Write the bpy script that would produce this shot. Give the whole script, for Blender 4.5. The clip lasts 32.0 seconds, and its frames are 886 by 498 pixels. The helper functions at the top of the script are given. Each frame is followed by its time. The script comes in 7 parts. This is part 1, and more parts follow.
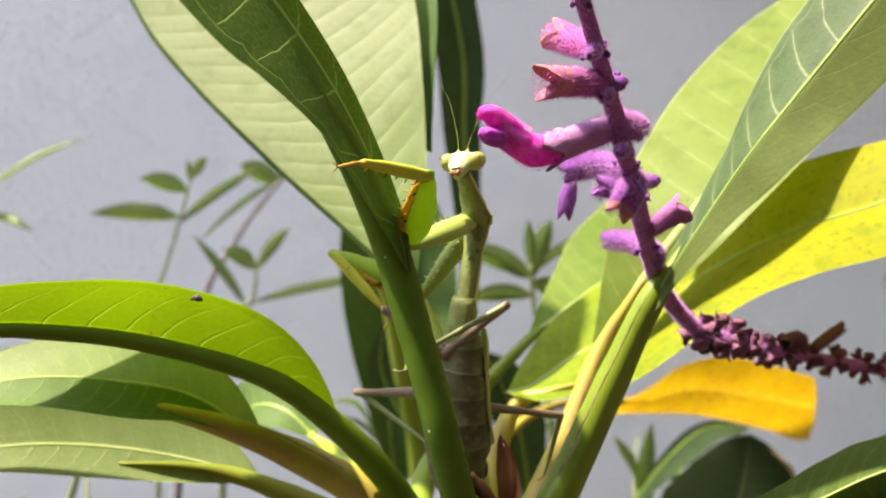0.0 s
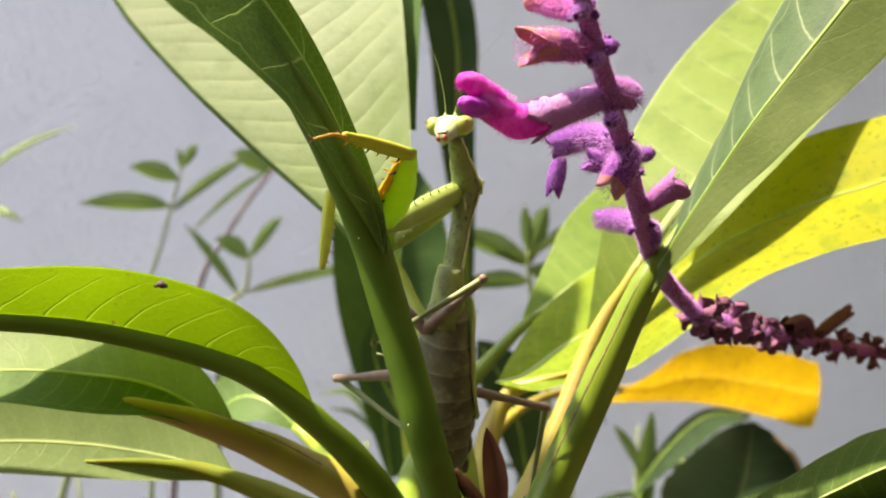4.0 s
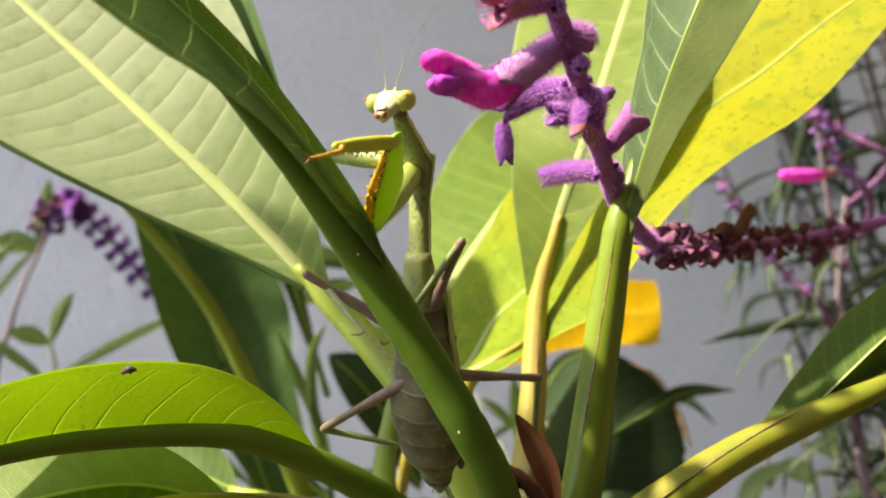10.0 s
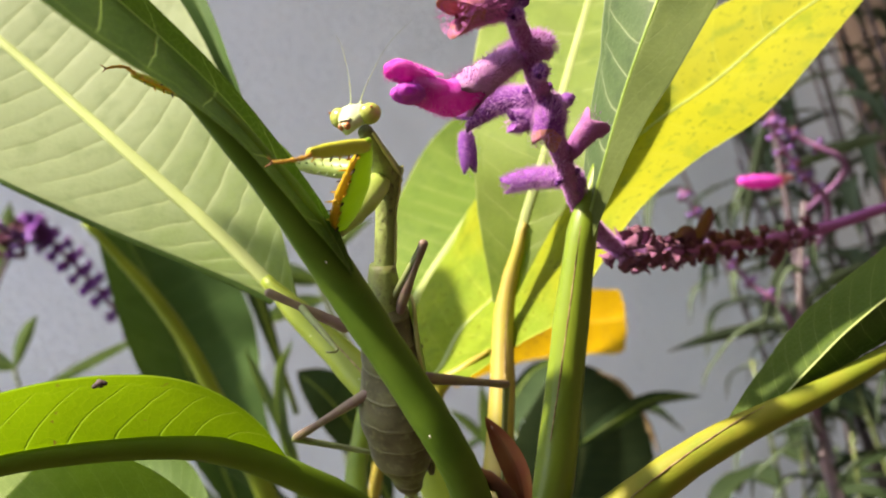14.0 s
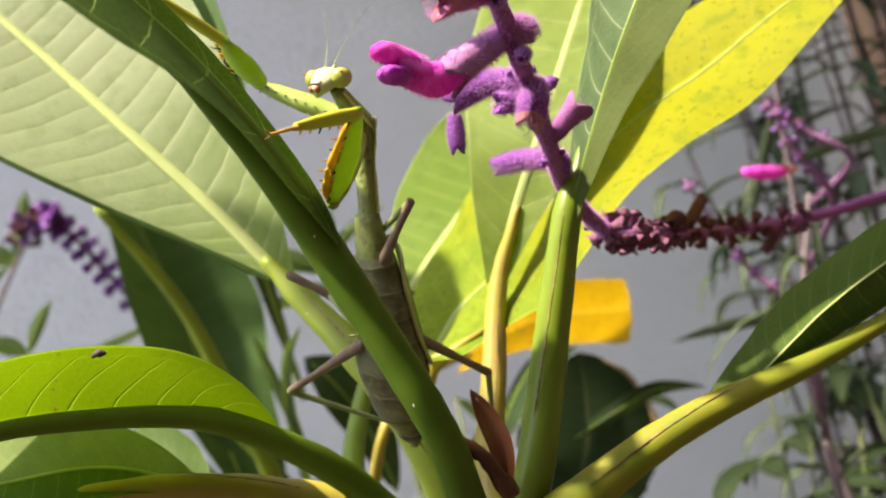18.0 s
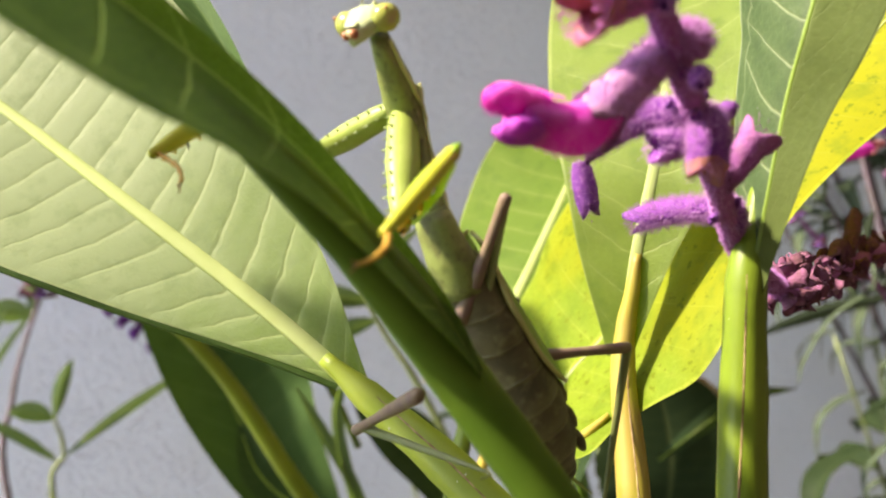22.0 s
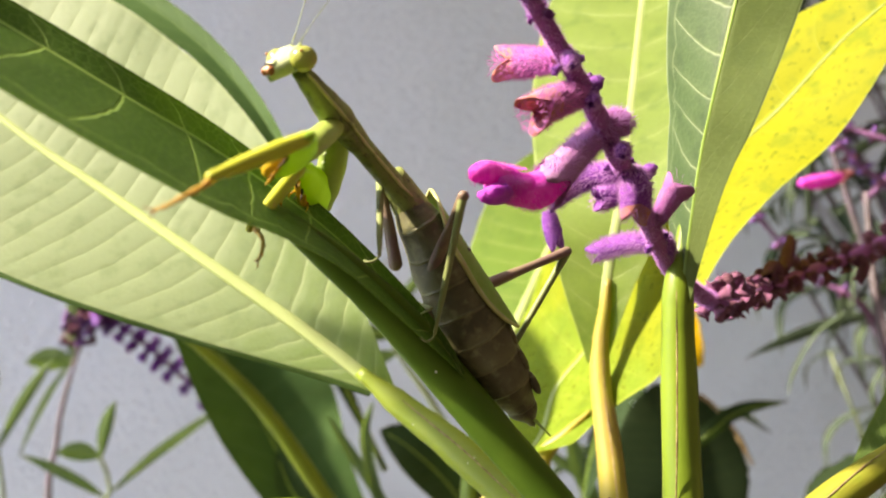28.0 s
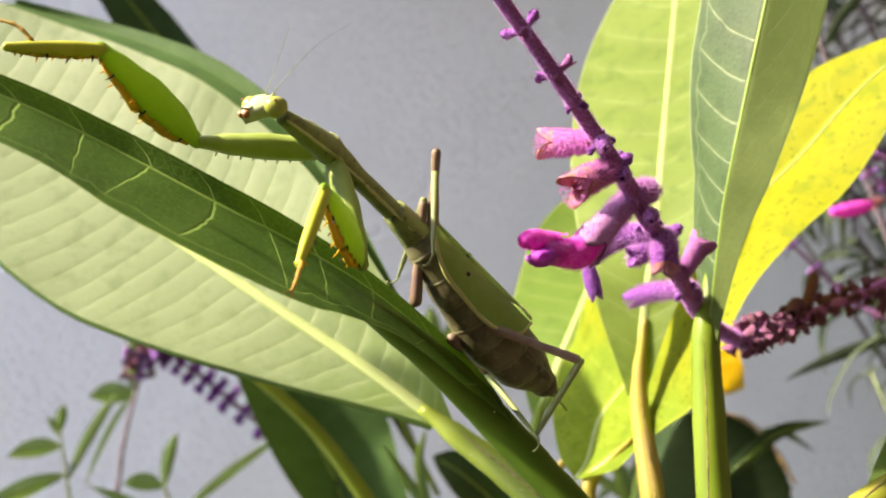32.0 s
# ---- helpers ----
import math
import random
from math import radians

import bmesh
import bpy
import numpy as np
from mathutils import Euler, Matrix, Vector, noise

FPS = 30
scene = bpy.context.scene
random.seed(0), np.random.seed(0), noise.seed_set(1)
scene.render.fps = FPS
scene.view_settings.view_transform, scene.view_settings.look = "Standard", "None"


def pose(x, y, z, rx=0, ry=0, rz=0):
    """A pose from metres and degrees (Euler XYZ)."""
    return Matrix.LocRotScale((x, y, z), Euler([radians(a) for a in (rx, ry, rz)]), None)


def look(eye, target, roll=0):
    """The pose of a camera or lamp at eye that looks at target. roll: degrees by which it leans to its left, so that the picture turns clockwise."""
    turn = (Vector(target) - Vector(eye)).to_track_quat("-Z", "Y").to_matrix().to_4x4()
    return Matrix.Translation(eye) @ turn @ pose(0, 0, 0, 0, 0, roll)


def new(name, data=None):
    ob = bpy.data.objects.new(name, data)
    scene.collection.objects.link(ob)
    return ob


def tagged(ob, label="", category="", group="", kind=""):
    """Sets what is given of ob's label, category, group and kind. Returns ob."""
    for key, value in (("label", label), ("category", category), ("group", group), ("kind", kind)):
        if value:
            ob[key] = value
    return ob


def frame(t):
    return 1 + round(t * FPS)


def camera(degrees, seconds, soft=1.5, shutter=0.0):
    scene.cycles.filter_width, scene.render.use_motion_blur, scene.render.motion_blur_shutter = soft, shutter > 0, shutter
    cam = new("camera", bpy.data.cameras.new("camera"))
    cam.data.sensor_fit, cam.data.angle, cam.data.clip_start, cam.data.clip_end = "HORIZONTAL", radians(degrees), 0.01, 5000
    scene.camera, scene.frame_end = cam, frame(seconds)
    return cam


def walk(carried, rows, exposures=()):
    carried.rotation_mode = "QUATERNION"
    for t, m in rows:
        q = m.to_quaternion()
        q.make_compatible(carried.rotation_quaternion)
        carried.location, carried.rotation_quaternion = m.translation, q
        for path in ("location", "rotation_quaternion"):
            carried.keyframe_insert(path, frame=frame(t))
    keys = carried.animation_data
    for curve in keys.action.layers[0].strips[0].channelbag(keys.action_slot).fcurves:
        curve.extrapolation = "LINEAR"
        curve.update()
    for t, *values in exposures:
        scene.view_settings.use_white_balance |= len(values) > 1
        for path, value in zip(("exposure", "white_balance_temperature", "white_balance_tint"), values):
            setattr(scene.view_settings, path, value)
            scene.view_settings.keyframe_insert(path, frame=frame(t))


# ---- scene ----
cam = camera(42.6, 32.0, 2.0)
cam.data.dof.use_dof = True
cam.data.dof.focus_distance = 0.134
cam.data.dof.aperture_fstop = 40.0
ROWS = [
    (0.0, -0.0071, -0.0012, 0.5007, 89.79, -0.08, -2.0),
    (0.5, -0.0055, 0.004, 0.5013, 90.02, 0.07, -1.88),
    (1.0, -0.0054, 0.0047, 0.5016, 90.31, -0.05, -2.13),
    (1.5, -0.0051, 0.0054, 0.5016, 89.99, 0.28, -2.19),
    (2.0, -0.0047, 0.0068, 0.5004, 89.63, 0.07, -2.32),
    (2.5, -0.0051, 0.0068, 0.5001, 89.34, -0.02, -1.8),
    (3.0, -0.0039, 0.0093, 0.5, 89.16, 0.04, -2.16),
    (3.5, -0.004, 0.0101, 0.4998, 89.14, 0.01, -2.0),
    (5.5, -0.0044, 0.0033, 0.4991, 89.75, 3.19, -2.14),
    (6.0, -0.0068, 0.0063, 0.4992, 89.2, 3.96, -2.48),
    (6.5, -0.0103, 0.0087, 0.5022, 88.95, 4.51, -5.15),
    (7.0, -0.0148, 0.0113, 0.5028, 88.76, 6.01, -7.05),
    (7.5, -0.0187, 0.016, 0.5029, 88.59, 7.61, -9.12),
    (8.0, -0.0185, 0.0185, 0.5016, 87.7, 9.78, -11.32),
    (8.5, -0.0232, 0.019, 0.5004, 87.14, 11.76, -12.44),
    (9.0, -0.0256, 0.0181, 0.5018, 87.59, 13.9, -13.38),
    (9.5, -0.0286, 0.0187, 0.5015, 87.62, 15.1, -14.43),
    (10.0, -0.0307, 0.0211, 0.5021, 87.59, 15.84, -14.92),
    (10.5, -0.0307, 0.0236, 0.5037, 87.86, 16.95, -15.38),
    (11.0, -0.0319, 0.0243, 0.5031, 88.0, 17.34, -15.28),
    (11.5, -0.0327, 0.0223, 0.5024, 88.02, 17.37, -14.21),
    (12.0, -0.0335, 0.0208, 0.5024, 87.82, 17.07, -15.11),
    (12.5, -0.0334, 0.0158, 0.5016, 87.74, 17.21, -14.73),
    (13.0, -0.034, 0.0206, 0.5011, 87.8, 17.37, -15.24),
    (13.5, -0.0323, 0.0192, 0.5011, 88.25, 17.33, -15.7),
    (14.0, -0.0317, 0.0194, 0.5011, 87.89, 17.15, -16.82),
    (14.5, -0.0313, 0.0163, 0.5009, 88.02, 17.47, -17.19),
    (15.0, -0.0323, 0.0149, 0.4989, 88.45, 17.74, -15.86),
    (15.5, -0.0333, 0.0107, 0.4997, 88.45, 16.96, -16.35),
    (17.5, -0.0311, 0.012, 0.5005, 88.14, 17.29, -16.13),
    (18.0, -0.0303, 0.0138, 0.4982, 87.85, 16.83, -15.96),
    (18.5, -0.033, 0.0155, 0.4978, 87.71, 16.78, -16.19),
    (19.0, -0.0316, 0.0309, 0.5028, 87.24, 17.99, -16.46),
    (19.5, -0.028, 0.0488, 0.5042, 86.51, 19.28, -16.41),
    (20.0, -0.0261, 0.0592, 0.506, 86.59, 20.04, -15.94),
    (20.5, -0.0246, 0.0609, 0.5085, 86.76, 21.1, -16.2),
    (21.0, -0.0234, 0.0604, 0.5098, 87.16, 21.6, -15.83),
    (21.5, -0.0234, 0.0599, 0.5118, 87.6, 22.32, -15.33),
    (22.0, -0.0254, 0.057, 0.5112, 87.59, 22.5, -15.19),
    (22.5, -0.0273, 0.0538, 0.5099, 87.75, 22.31, -15.05),
    (23.0, -0.0276, 0.0515, 0.5105, 87.96, 22.84, -14.59),
    (23.5, -0.0276, 0.0477, 0.5114, 88.2, 23.28, -14.91),
    (24.0, -0.0279, 0.0442, 0.5112, 88.31, 23.62, -15.02),
    (24.5, -0.0284, 0.0401, 0.5113, 88.58, 23.85, -14.86),
    (25.0, -0.0295, 0.0346, 0.5118, 88.92, 23.89, -14.84),
    (25.5, -0.0304, 0.0311, 0.5112, 89.16, 24.02, -14.6),
    (27.5, -0.0333, 0.021, 0.5109, 89.78, 24.58, -14.43),
    (28.0, -0.0336, 0.0208, 0.5112, 89.83, 24.74, -14.37),
    (28.5, -0.033, 0.0188, 0.5108, 89.79, 24.91, -14.29),
    (29.0, -0.0324, 0.0167, 0.5103, 89.73, 25.22, -14.58),
    (29.5, -0.0331, 0.0151, 0.5108, 89.94, 25.16, -14.47),
    (30.0, -0.0328, 0.0128, 0.5128, 90.79, 25.56, -14.09),
    (30.5, -0.0341, 0.008, 0.5142, 91.2, 26.17, -13.48),
    (31.0, -0.0358, 0.0042, 0.5147, 91.67, 26.24, -12.77),
    (31.5, -0.0367, 0.0032, 0.5153, 91.68, 26.11, -12.43),
    (32.0, -0.0381, 0.0012, 0.5159, 91.96, 26.07, -12.03),
]
walk(cam, [(t, pose(x, y, z, rx, ry, rz)) for t, x, y, z, rx, ry, rz in ROWS], [(0.0, 2.10, 7800, 23), (5.0, 2.08, 7800, 23), (7.5, 2.02, 7800, 23), (10.0, 1.93, 7800, 23), (19.0, 1.93, 7800, 23), (24.0, 2.06, 7800, 23), (32.0, 2.13, 7800, 23)])

# ---- light ----
world = bpy.data.worlds.new("sky")
world.use_nodes = True
scene.world = world
sky = world.node_tree.nodes.new("ShaderNodeTexSky")
sky.sky_type = "NISHITA"
sky.sun_disc = False
SUN_DIR = Vector((-0.40, -0.014, 0.91)).normalized()
sky.sun_elevation = math.asin(SUN_DIR.z)
sky.sun_rotation = math.atan2(SUN_DIR.x, SUN_DIR.y)
backing = world.node_tree.nodes["Background"]
backing.inputs[1].default_value = 0.19
world.node_tree.links.new(sky.outputs[0], backing.inputs[0])
sun_data = bpy.data.lights.new("sun", "SUN")
sun_data.energy, sun_data.angle, sun_data.color = 3.7, radians(2.0), (1.0, 0.96, 0.90)
sun = new("sun", sun_data)
sun.matrix_world = look(SUN_DIR * 5, (0, 0, 0))

# ---- materials ----


class Graph:
    """A short way to write node materials."""

    def __init__(self, name):
        self.mat = bpy.data.materials.new(name)
        self.mat.use_nodes = True
        self.tree = self.mat.node_tree
        self.bsdf = self.tree.nodes["Principled BSDF"]
        self.out = self.tree.nodes["Material Output"]

    def node(self, kind, **inputs):
        n = self.tree.nodes.new(kind)
        for key, value in inputs.items():
            self.put(n.inputs[key.replace("_", " ")], value)
        return n

    def put(self, socket, value):
        if isinstance(value, bpy.types.NodeSocket):
            self.tree.links.new(value, socket)
        else:
            socket.default_value = value

    def math(self, op, a, b=0.0, c=0.0):
        n = self.tree.nodes.new("ShaderNodeMath")
        n.operation = op
        for i, v in enumerate((a, b, c)):
            self.put(n.inputs[i], v)
        return n.outputs[0]

    def ramp(self, value, lo, hi):
        n = self.tree.nodes.new("ShaderNodeMapRange")
        n.interpolation_type = "SMOOTHSTEP"
        self.put(n.inputs[0], value)
        self.put(n.inputs[1], lo)
        self.put(n.inputs[2], hi)
        return n.outputs[0]

    def mix(self, fac, a, b):
        n = self.tree.nodes.new("ShaderNodeMix")
        n.data_type = "RGBA"
        self.put(n.inputs[0], fac)
        self.put(n.inputs[6], a if isinstance(a, bpy.types.NodeSocket) else (*a, 1))
        self.put(n.inputs[7], b if isinstance(b, bpy.types.NodeSocket) else (*b, 1))
        return n.outputs[2]

    def noise(self, scale, detail=4.0, where=None, rough=0.55):
        n = self.node("ShaderNodeTexNoise", Scale=scale, Detail=detail, Roughness=rough)
        if where is None:
            where = self.tree.nodes.new("ShaderNodeTexCoord").outputs["Object"]
        self.put(n.inputs["Vector"], where)
        return n.outputs["Fac"]

    def bump(self, height, strength, distance):
        n = self.node("ShaderNodeBump", Strength=strength, Distance=distance, Height=height)
        return n.outputs[0]


def plain(name, colour, other=None, rough=0.5, scale=300.0, bump=0.3, relief=0.0005, thin=0.0, tint=None, metal=0.0, gloss=0.35):
    """A surface of two mottled colours with fine relief; thin: how much light goes through it."""
    g = Graph(name)
    n1 = g.noise(scale)
    n2 = g.noise(scale * 0.17, 3.0)
    col = g.mix(g.ramp(n1, 0.35, 0.65), colour, other or [c * 0.7 for c in colour])
    col = g.mix(g.math("MULTIPLY", g.ramp(n2, 0.4, 0.75), 0.5), col, [c * 0.65 for c in colour])
    g.put(g.bsdf.inputs["Base Color"], col)
    g.put(g.bsdf.inputs["Roughness"], rough)
    g.put(g.bsdf.inputs["Metallic"], metal)
    g.put(g.bsdf.inputs["Specular IOR Level"], gloss)
    g.put(g.bsdf.inputs["Normal"], g.bump(n1, bump, relief))
    if thin:
        tr = g.node("ShaderNodeBsdfTranslucent")
        g.put(tr.inputs[0], (*(tint or colour), 1))
        m = g.node("ShaderNodeMixShader")
        g.put(m.inputs[0], thin)
        g.put(m.inputs[1], g.bsdf.outputs[0])
        g.put(m.inputs[2], tr.outputs[0])
        g.put(g.out.inputs[0], m.outputs[0])
    return g.mat


def leaf_skin(name, blade, other, vein, through_tint, thin=0.42, rough=0.45, pairs=16, slant=0.9, width=0.06, spots=None, spot_size=0.62, net=0.35, margin_by=0.12, gloss=0.25, vein_by=0.7, bulge_by=0.4, tip_tone=None, mottle=None):
    """Leaf blade: side veins that leave the midrib and loop near the margin, a fine net between them, mottling and spots."""
    g = Graph(name)
    uv = g.tree.nodes.new("ShaderNodeTexCoord").outputs["UV"]
    sep = g.node("ShaderNodeSeparateXYZ", Vector=uv)
    u, v = sep.outputs[0], sep.outputs[1]
    side = g.math("ABSOLUTE", g.math("SUBTRACT", g.math("MULTIPLY", v, 2.0), 1.0))
    wob = g.math("MULTIPLY", g.math("SUBTRACT", g.noise(6.0, 2.0, uv), 0.5), 0.012)
    curve = g.math("MULTIPLY", g.math("POWER", side, 1.5), slant / 10.0)
    phase = g.math("FRACT", g.math("MULTIPLY", g.math("ADD", g.math("SUBTRACT", u, curve), wob), float(pairs)))
    near = g.math("ABSOLUTE", g.math("SUBTRACT", phase, 0.5))
    taper = g.math("SUBTRACT", 1.0, g.math("MULTIPLY", side, 0.55))
    secondary = g.math("SUBTRACT", 1.0, g.ramp(near, 0.0, g.math("MULTIPLY", taper, width)))
    bulge = g.math("SUBTRACT", 1.0, g.ramp(near, 0.0, 0.34))
    secondary = g.math("MULTIPLY", g.math("MULTIPLY", secondary, vein_by), g.math("SUBTRACT", 1.0, g.ramp(side, 0.80, 0.9)))
    loop = g.math("ADD", 0.86, g.math("MULTIPLY", g.math("POWER", g.math("MULTIPLY", near, 2.0), 2.0), -0.06))
    margin = g.math("SUBTRACT", 1.0, g.ramp(g.math("ABSOLUTE", g.math("SUBTRACT", side, loop)), 0.0, 0.02))
    mid = g.math("SUBTRACT", 1.0, g.ramp(side, 0.015, 0.05))
    rim = g.ramp(side, 0.965, 0.99)
    obj = g.tree.nodes.new("ShaderNodeTexCoord").outputs["Object"]
    vor = g.node("ShaderNodeTexVoronoi", Vector=obj, Scale=900.0)
    vor.feature = "DISTANCE_TO_EDGE"
    mesh = g.math("MULTIPLY", g.math("SUBTRACT", 1.0, g.ramp(vor.outputs["Distance"], 0.0, 0.09)), net)
    lines = g.math("MAXIMUM", g.math("MAXIMUM", secondary, g.math("MULTIPLY", margin, margin_by)), g.math("MAXIMUM", mid, g.math("MULTIPLY", rim, 0.6)))
    n1 = g.noise(140.0, 5.0)
    n2 = g.noise(38.0, 3.0)
    n3 = g.noise(1500.0, 2.0)
    base = g.mix(g.ramp(n2, 0.35, 0.7), blade, other)
    base = g.mix(g.math("MULTIPLY", g.ramp(n1, 0.45, 0.7), 0.45), base, [c * 0.68 for c in blade])
    base = g.mix(g.math("MULTIPLY", g.ramp(n3, 0.5, 0.75), 0.32), base, [min(1, c * 1.45) for c in blade])
    base = g.mix(g.math("MULTIPLY", bulge, bulge_by), base, vein)
    base = g.mix(g.math("MULTIPLY", mesh, 0.5), base, vein)
    base = g.mix(g.math("MULTIPLY", lines, 0.85), base, vein)
    glow = g.mix(g.ramp(n2, 0.35, 0.7), through_tint, [c * 0.8 for c in through_tint])
    glow = g.mix(g.math("MULTIPLY", lines, 0.5), glow, [min(1, c * 1.3 + 0.05) for c in through_tint])
    if tip_tone:
        old, old_glow, u0, u1 = tip_tone
        far = g.ramp(g.math("ADD", u, g.math("MULTIPLY", g.math("SUBTRACT", g.noise(90.0, 4.0), 0.5), 0.35)), u0, u1)
        base = g.mix(far, base, g.mix(g.math("MULTIPLY", lines, 0.5), old, vein))
        glow = g.mix(far, glow, old_glow)
    if mottle:
        cloud = g.math("MULTIPLY", g.ramp(g.noise(230.0, 5.0), 0.48, 0.72), 0.55)
        base = g.mix(cloud, base, mottle)
        glow = g.mix(cloud, glow, [c * 1.4 for c in mottle])
    if spots:
        dots = g.ramp(g.noise(800.0, 3.0), spot_size, spot_size + 0.1)
        base = g.mix(dots, base, spots)
        glow = g.mix(dots, glow, spots)
    g.put(g.bsdf.inputs["Base Color"], base)
    g.put(g.bsdf.inputs["Roughness"], g.math("ADD", rough, g.math("MULTIPLY", n1, 0.15)))
    g.put(g.bsdf.inputs["Specular IOR Level"], gloss)
    puff = g.math("ADD", g.math("ADD", g.math("MULTIPLY", lines, -0.8), g.math("MULTIPLY", bulge, -min(0.6, 2.0 * bulge_by))), g.math("ADD", g.math("MULTIPLY", mesh, -0.3), g.math("MULTIPLY", n3, 0.45)))
    nrm = g.bump(puff, 0.5, 0.0003)
    g.put(g.bsdf.inputs["Normal"], nrm)
    tr = g.node("ShaderNodeBsdfTranslucent")
    g.put(tr.inputs[0], glow)
    g.put(tr.inputs["Normal"], nrm)
    m = g.node("ShaderNodeMixShader")
    g.put(m.inputs[0], thin)
    g.put(m.inputs[1], g.bsdf.outputs[0])
    g.put(m.inputs[2], tr.outputs[0])
    g.put(g.out.inputs[0], m.outputs[0])
    return g.mat


def stucco_skin():
    g = Graph("white_stucco")
    obj = g.tree.nodes.new("ShaderNodeTexCoord").outputs["Object"]
    beads = g.ramp(g.noise(300.0, 1.0, obj, 0.4), 0.54, 0.74)
    grain = g.noise(420.0, 3.0, obj, 0.5)
    wide = g.noise(22.0, 3.0, obj)
    col = g.mix(g.ramp(g.noise(4.0, 4.0, obj), 0.3, 0.75), (0.80, 0.915, 0.95), (0.76, 0.875, 0.91))
    col = g.mix(g.math("MULTIPLY", g.ramp(wide, 0.5, 0.8), 0.25), col, (0.72, 0.825, 0.855))
    g.put(g.bsdf.inputs["Base Color"], col)
    g.put(g.bsdf.inputs["Roughness"], 0.85)
    high = g.math("ADD", g.math("MULTIPLY", beads, 1.0), g.math("ADD", g.math("MULTIPLY", grain, 0.25), g.math("MULTIPLY", wide, 0.25)))
    g.put(g.bsdf.inputs["Normal"], g.bump(high, 1.0, 0.0017))
    return g.mat


M_WALL = stucco_skin()
# dark brown of the added walls, so that they throw back little light
M_BLOCK = plain("dark_light_block", (0.085, 0.06, 0.042), (0.055, 0.04, 0.03), 0.7, 14.0, 0.5, 0.003)
M_SOIL = plain("dark_soil", (0.06, 0.045, 0.03), (0.03, 0.022, 0.015), 0.95, 60.0, 0.8, 0.01)
# deeper green at the base, paler from about a third of the length on
M_PALE = leaf_skin("pale_leaf", (0.115, 0.205, 0.036), (0.135, 0.23, 0.044), (0.38, 0.47, 0.20), (0.26, 0.39, 0.050), 0.52, 0.5, 30, 0.35, 0.13, net=0.25, vein_by=0.5, bulge_by=0.22, tip_tone=((0.24, 0.325, 0.155), (0.52, 0.63, 0.26), 0.0, 0.35), mottle=(0.18, 0.26, 0.10))
M_PALE2 = leaf_skin("mid_green_leaf", (0.15, 0.235, 0.043), (0.175, 0.265, 0.052), (0.34, 0.42, 0.14), (0.31, 0.43, 0.036), 0.46, 0.45, 15, 0.5, 0.055, net=0.2, vein_by=0.45, bulge_by=0.12, mottle=(0.105, 0.185, 0.028))
M_MID = leaf_skin("green_leaf", (0.10, 0.185, 0.030), (0.125, 0.215, 0.036), (0.28, 0.36, 0.09), (0.20, 0.32, 0.022), 0.44, 0.5, 16, 0.5, 0.055, net=0.2, vein_by=0.5, bulge_by=0.10, gloss=0.1, mottle=(0.075, 0.15, 0.022))
M_DEEP = leaf_skin("deep_green_leaf", (0.034, 0.086, 0.009), (0.044, 0.104, 0.012), (0.24, 0.38, 0.08), (0.10, 0.22, 0.010), 0.18, 0.55, 13, 0.35, 0.04, net=0.3, margin_by=0.5, gloss=0.12, vein_by=0.85, bulge_by=0.06)
M_FOLD = leaf_skin("grey_green_leaf", (0.034, 0.068, 0.020), (0.046, 0.086, 0.026), (0.28, 0.36, 0.17), (0.10, 0.18, 0.03), 0.14, 0.5, 13, 0.9, 0.06, net=0.10, margin_by=0.3, bulge_by=0.05, vein_by=0.5, mottle=(0.022, 0.048, 0.014))
M_UNDER = leaf_skin("grey_green_underside", (0.082, 0.124, 0.032), (0.097, 0.14, 0.038), (0.19, 0.25, 0.10), (0.17, 0.24, 0.040), 0.30, 0.55, 13, 2.2, 0.04, net=0.15, margin_by=0.1, vein_by=0.25, bulge_by=0.0, gloss=0.08, mottle=(0.075, 0.115, 0.03))
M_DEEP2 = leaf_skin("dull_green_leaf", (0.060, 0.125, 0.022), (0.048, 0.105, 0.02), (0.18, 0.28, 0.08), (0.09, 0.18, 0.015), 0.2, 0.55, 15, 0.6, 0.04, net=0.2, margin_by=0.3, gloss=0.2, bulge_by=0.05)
M_YELLOW = leaf_skin("lime_to_yellow_leaf", (0.22, 0.33, 0.028), (0.14, 0.25, 0.024), (0.40, 0.48, 0.07), (0.28, 0.42, 0.010), 0.5, 0.48, 17, 0.6, 0.04, spots=(0.17, 0.23, 0.012), spot_size=0.585, net=0.35, bulge_by=0.12, vein_by=0.45, gloss=0.08, tip_tone=((0.30, 0.325, 0.014), (0.34, 0.38, 0.012), 0.30, 0.62), mottle=(0.115, 0.20, 0.016))
M_ORANGE = leaf_skin("orange_leaf", (0.50, 0.33, 0.01), (0.44, 0.25, 0.01), (0.54, 0.38, 0.04), (0.58, 0.38, 0.01), 0.4, 0.55, 9, 0.6, 0.03, spots=(0.22, 0.12, 0.02), spot_size=0.57, net=0.5, bulge_by=0.05, vein_by=0.4)
M_GLOW = leaf_skin("bright_green_leaf", (0.075, 0.160, 0.008), (0.100, 0.185, 0.010), (0.36, 0.46, 0.05), (0.19, 0.34, 0.006), 0.50, 0.45, 13, -1.2, 0.055, spots=(0.14, 0.09, 0.02), spot_size=0.67, net=0.25, vein_by=0.8, bulge_by=0.0)
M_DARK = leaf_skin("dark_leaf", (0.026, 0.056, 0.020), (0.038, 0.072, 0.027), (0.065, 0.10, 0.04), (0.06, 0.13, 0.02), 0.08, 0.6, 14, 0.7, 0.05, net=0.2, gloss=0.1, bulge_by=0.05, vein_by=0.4)
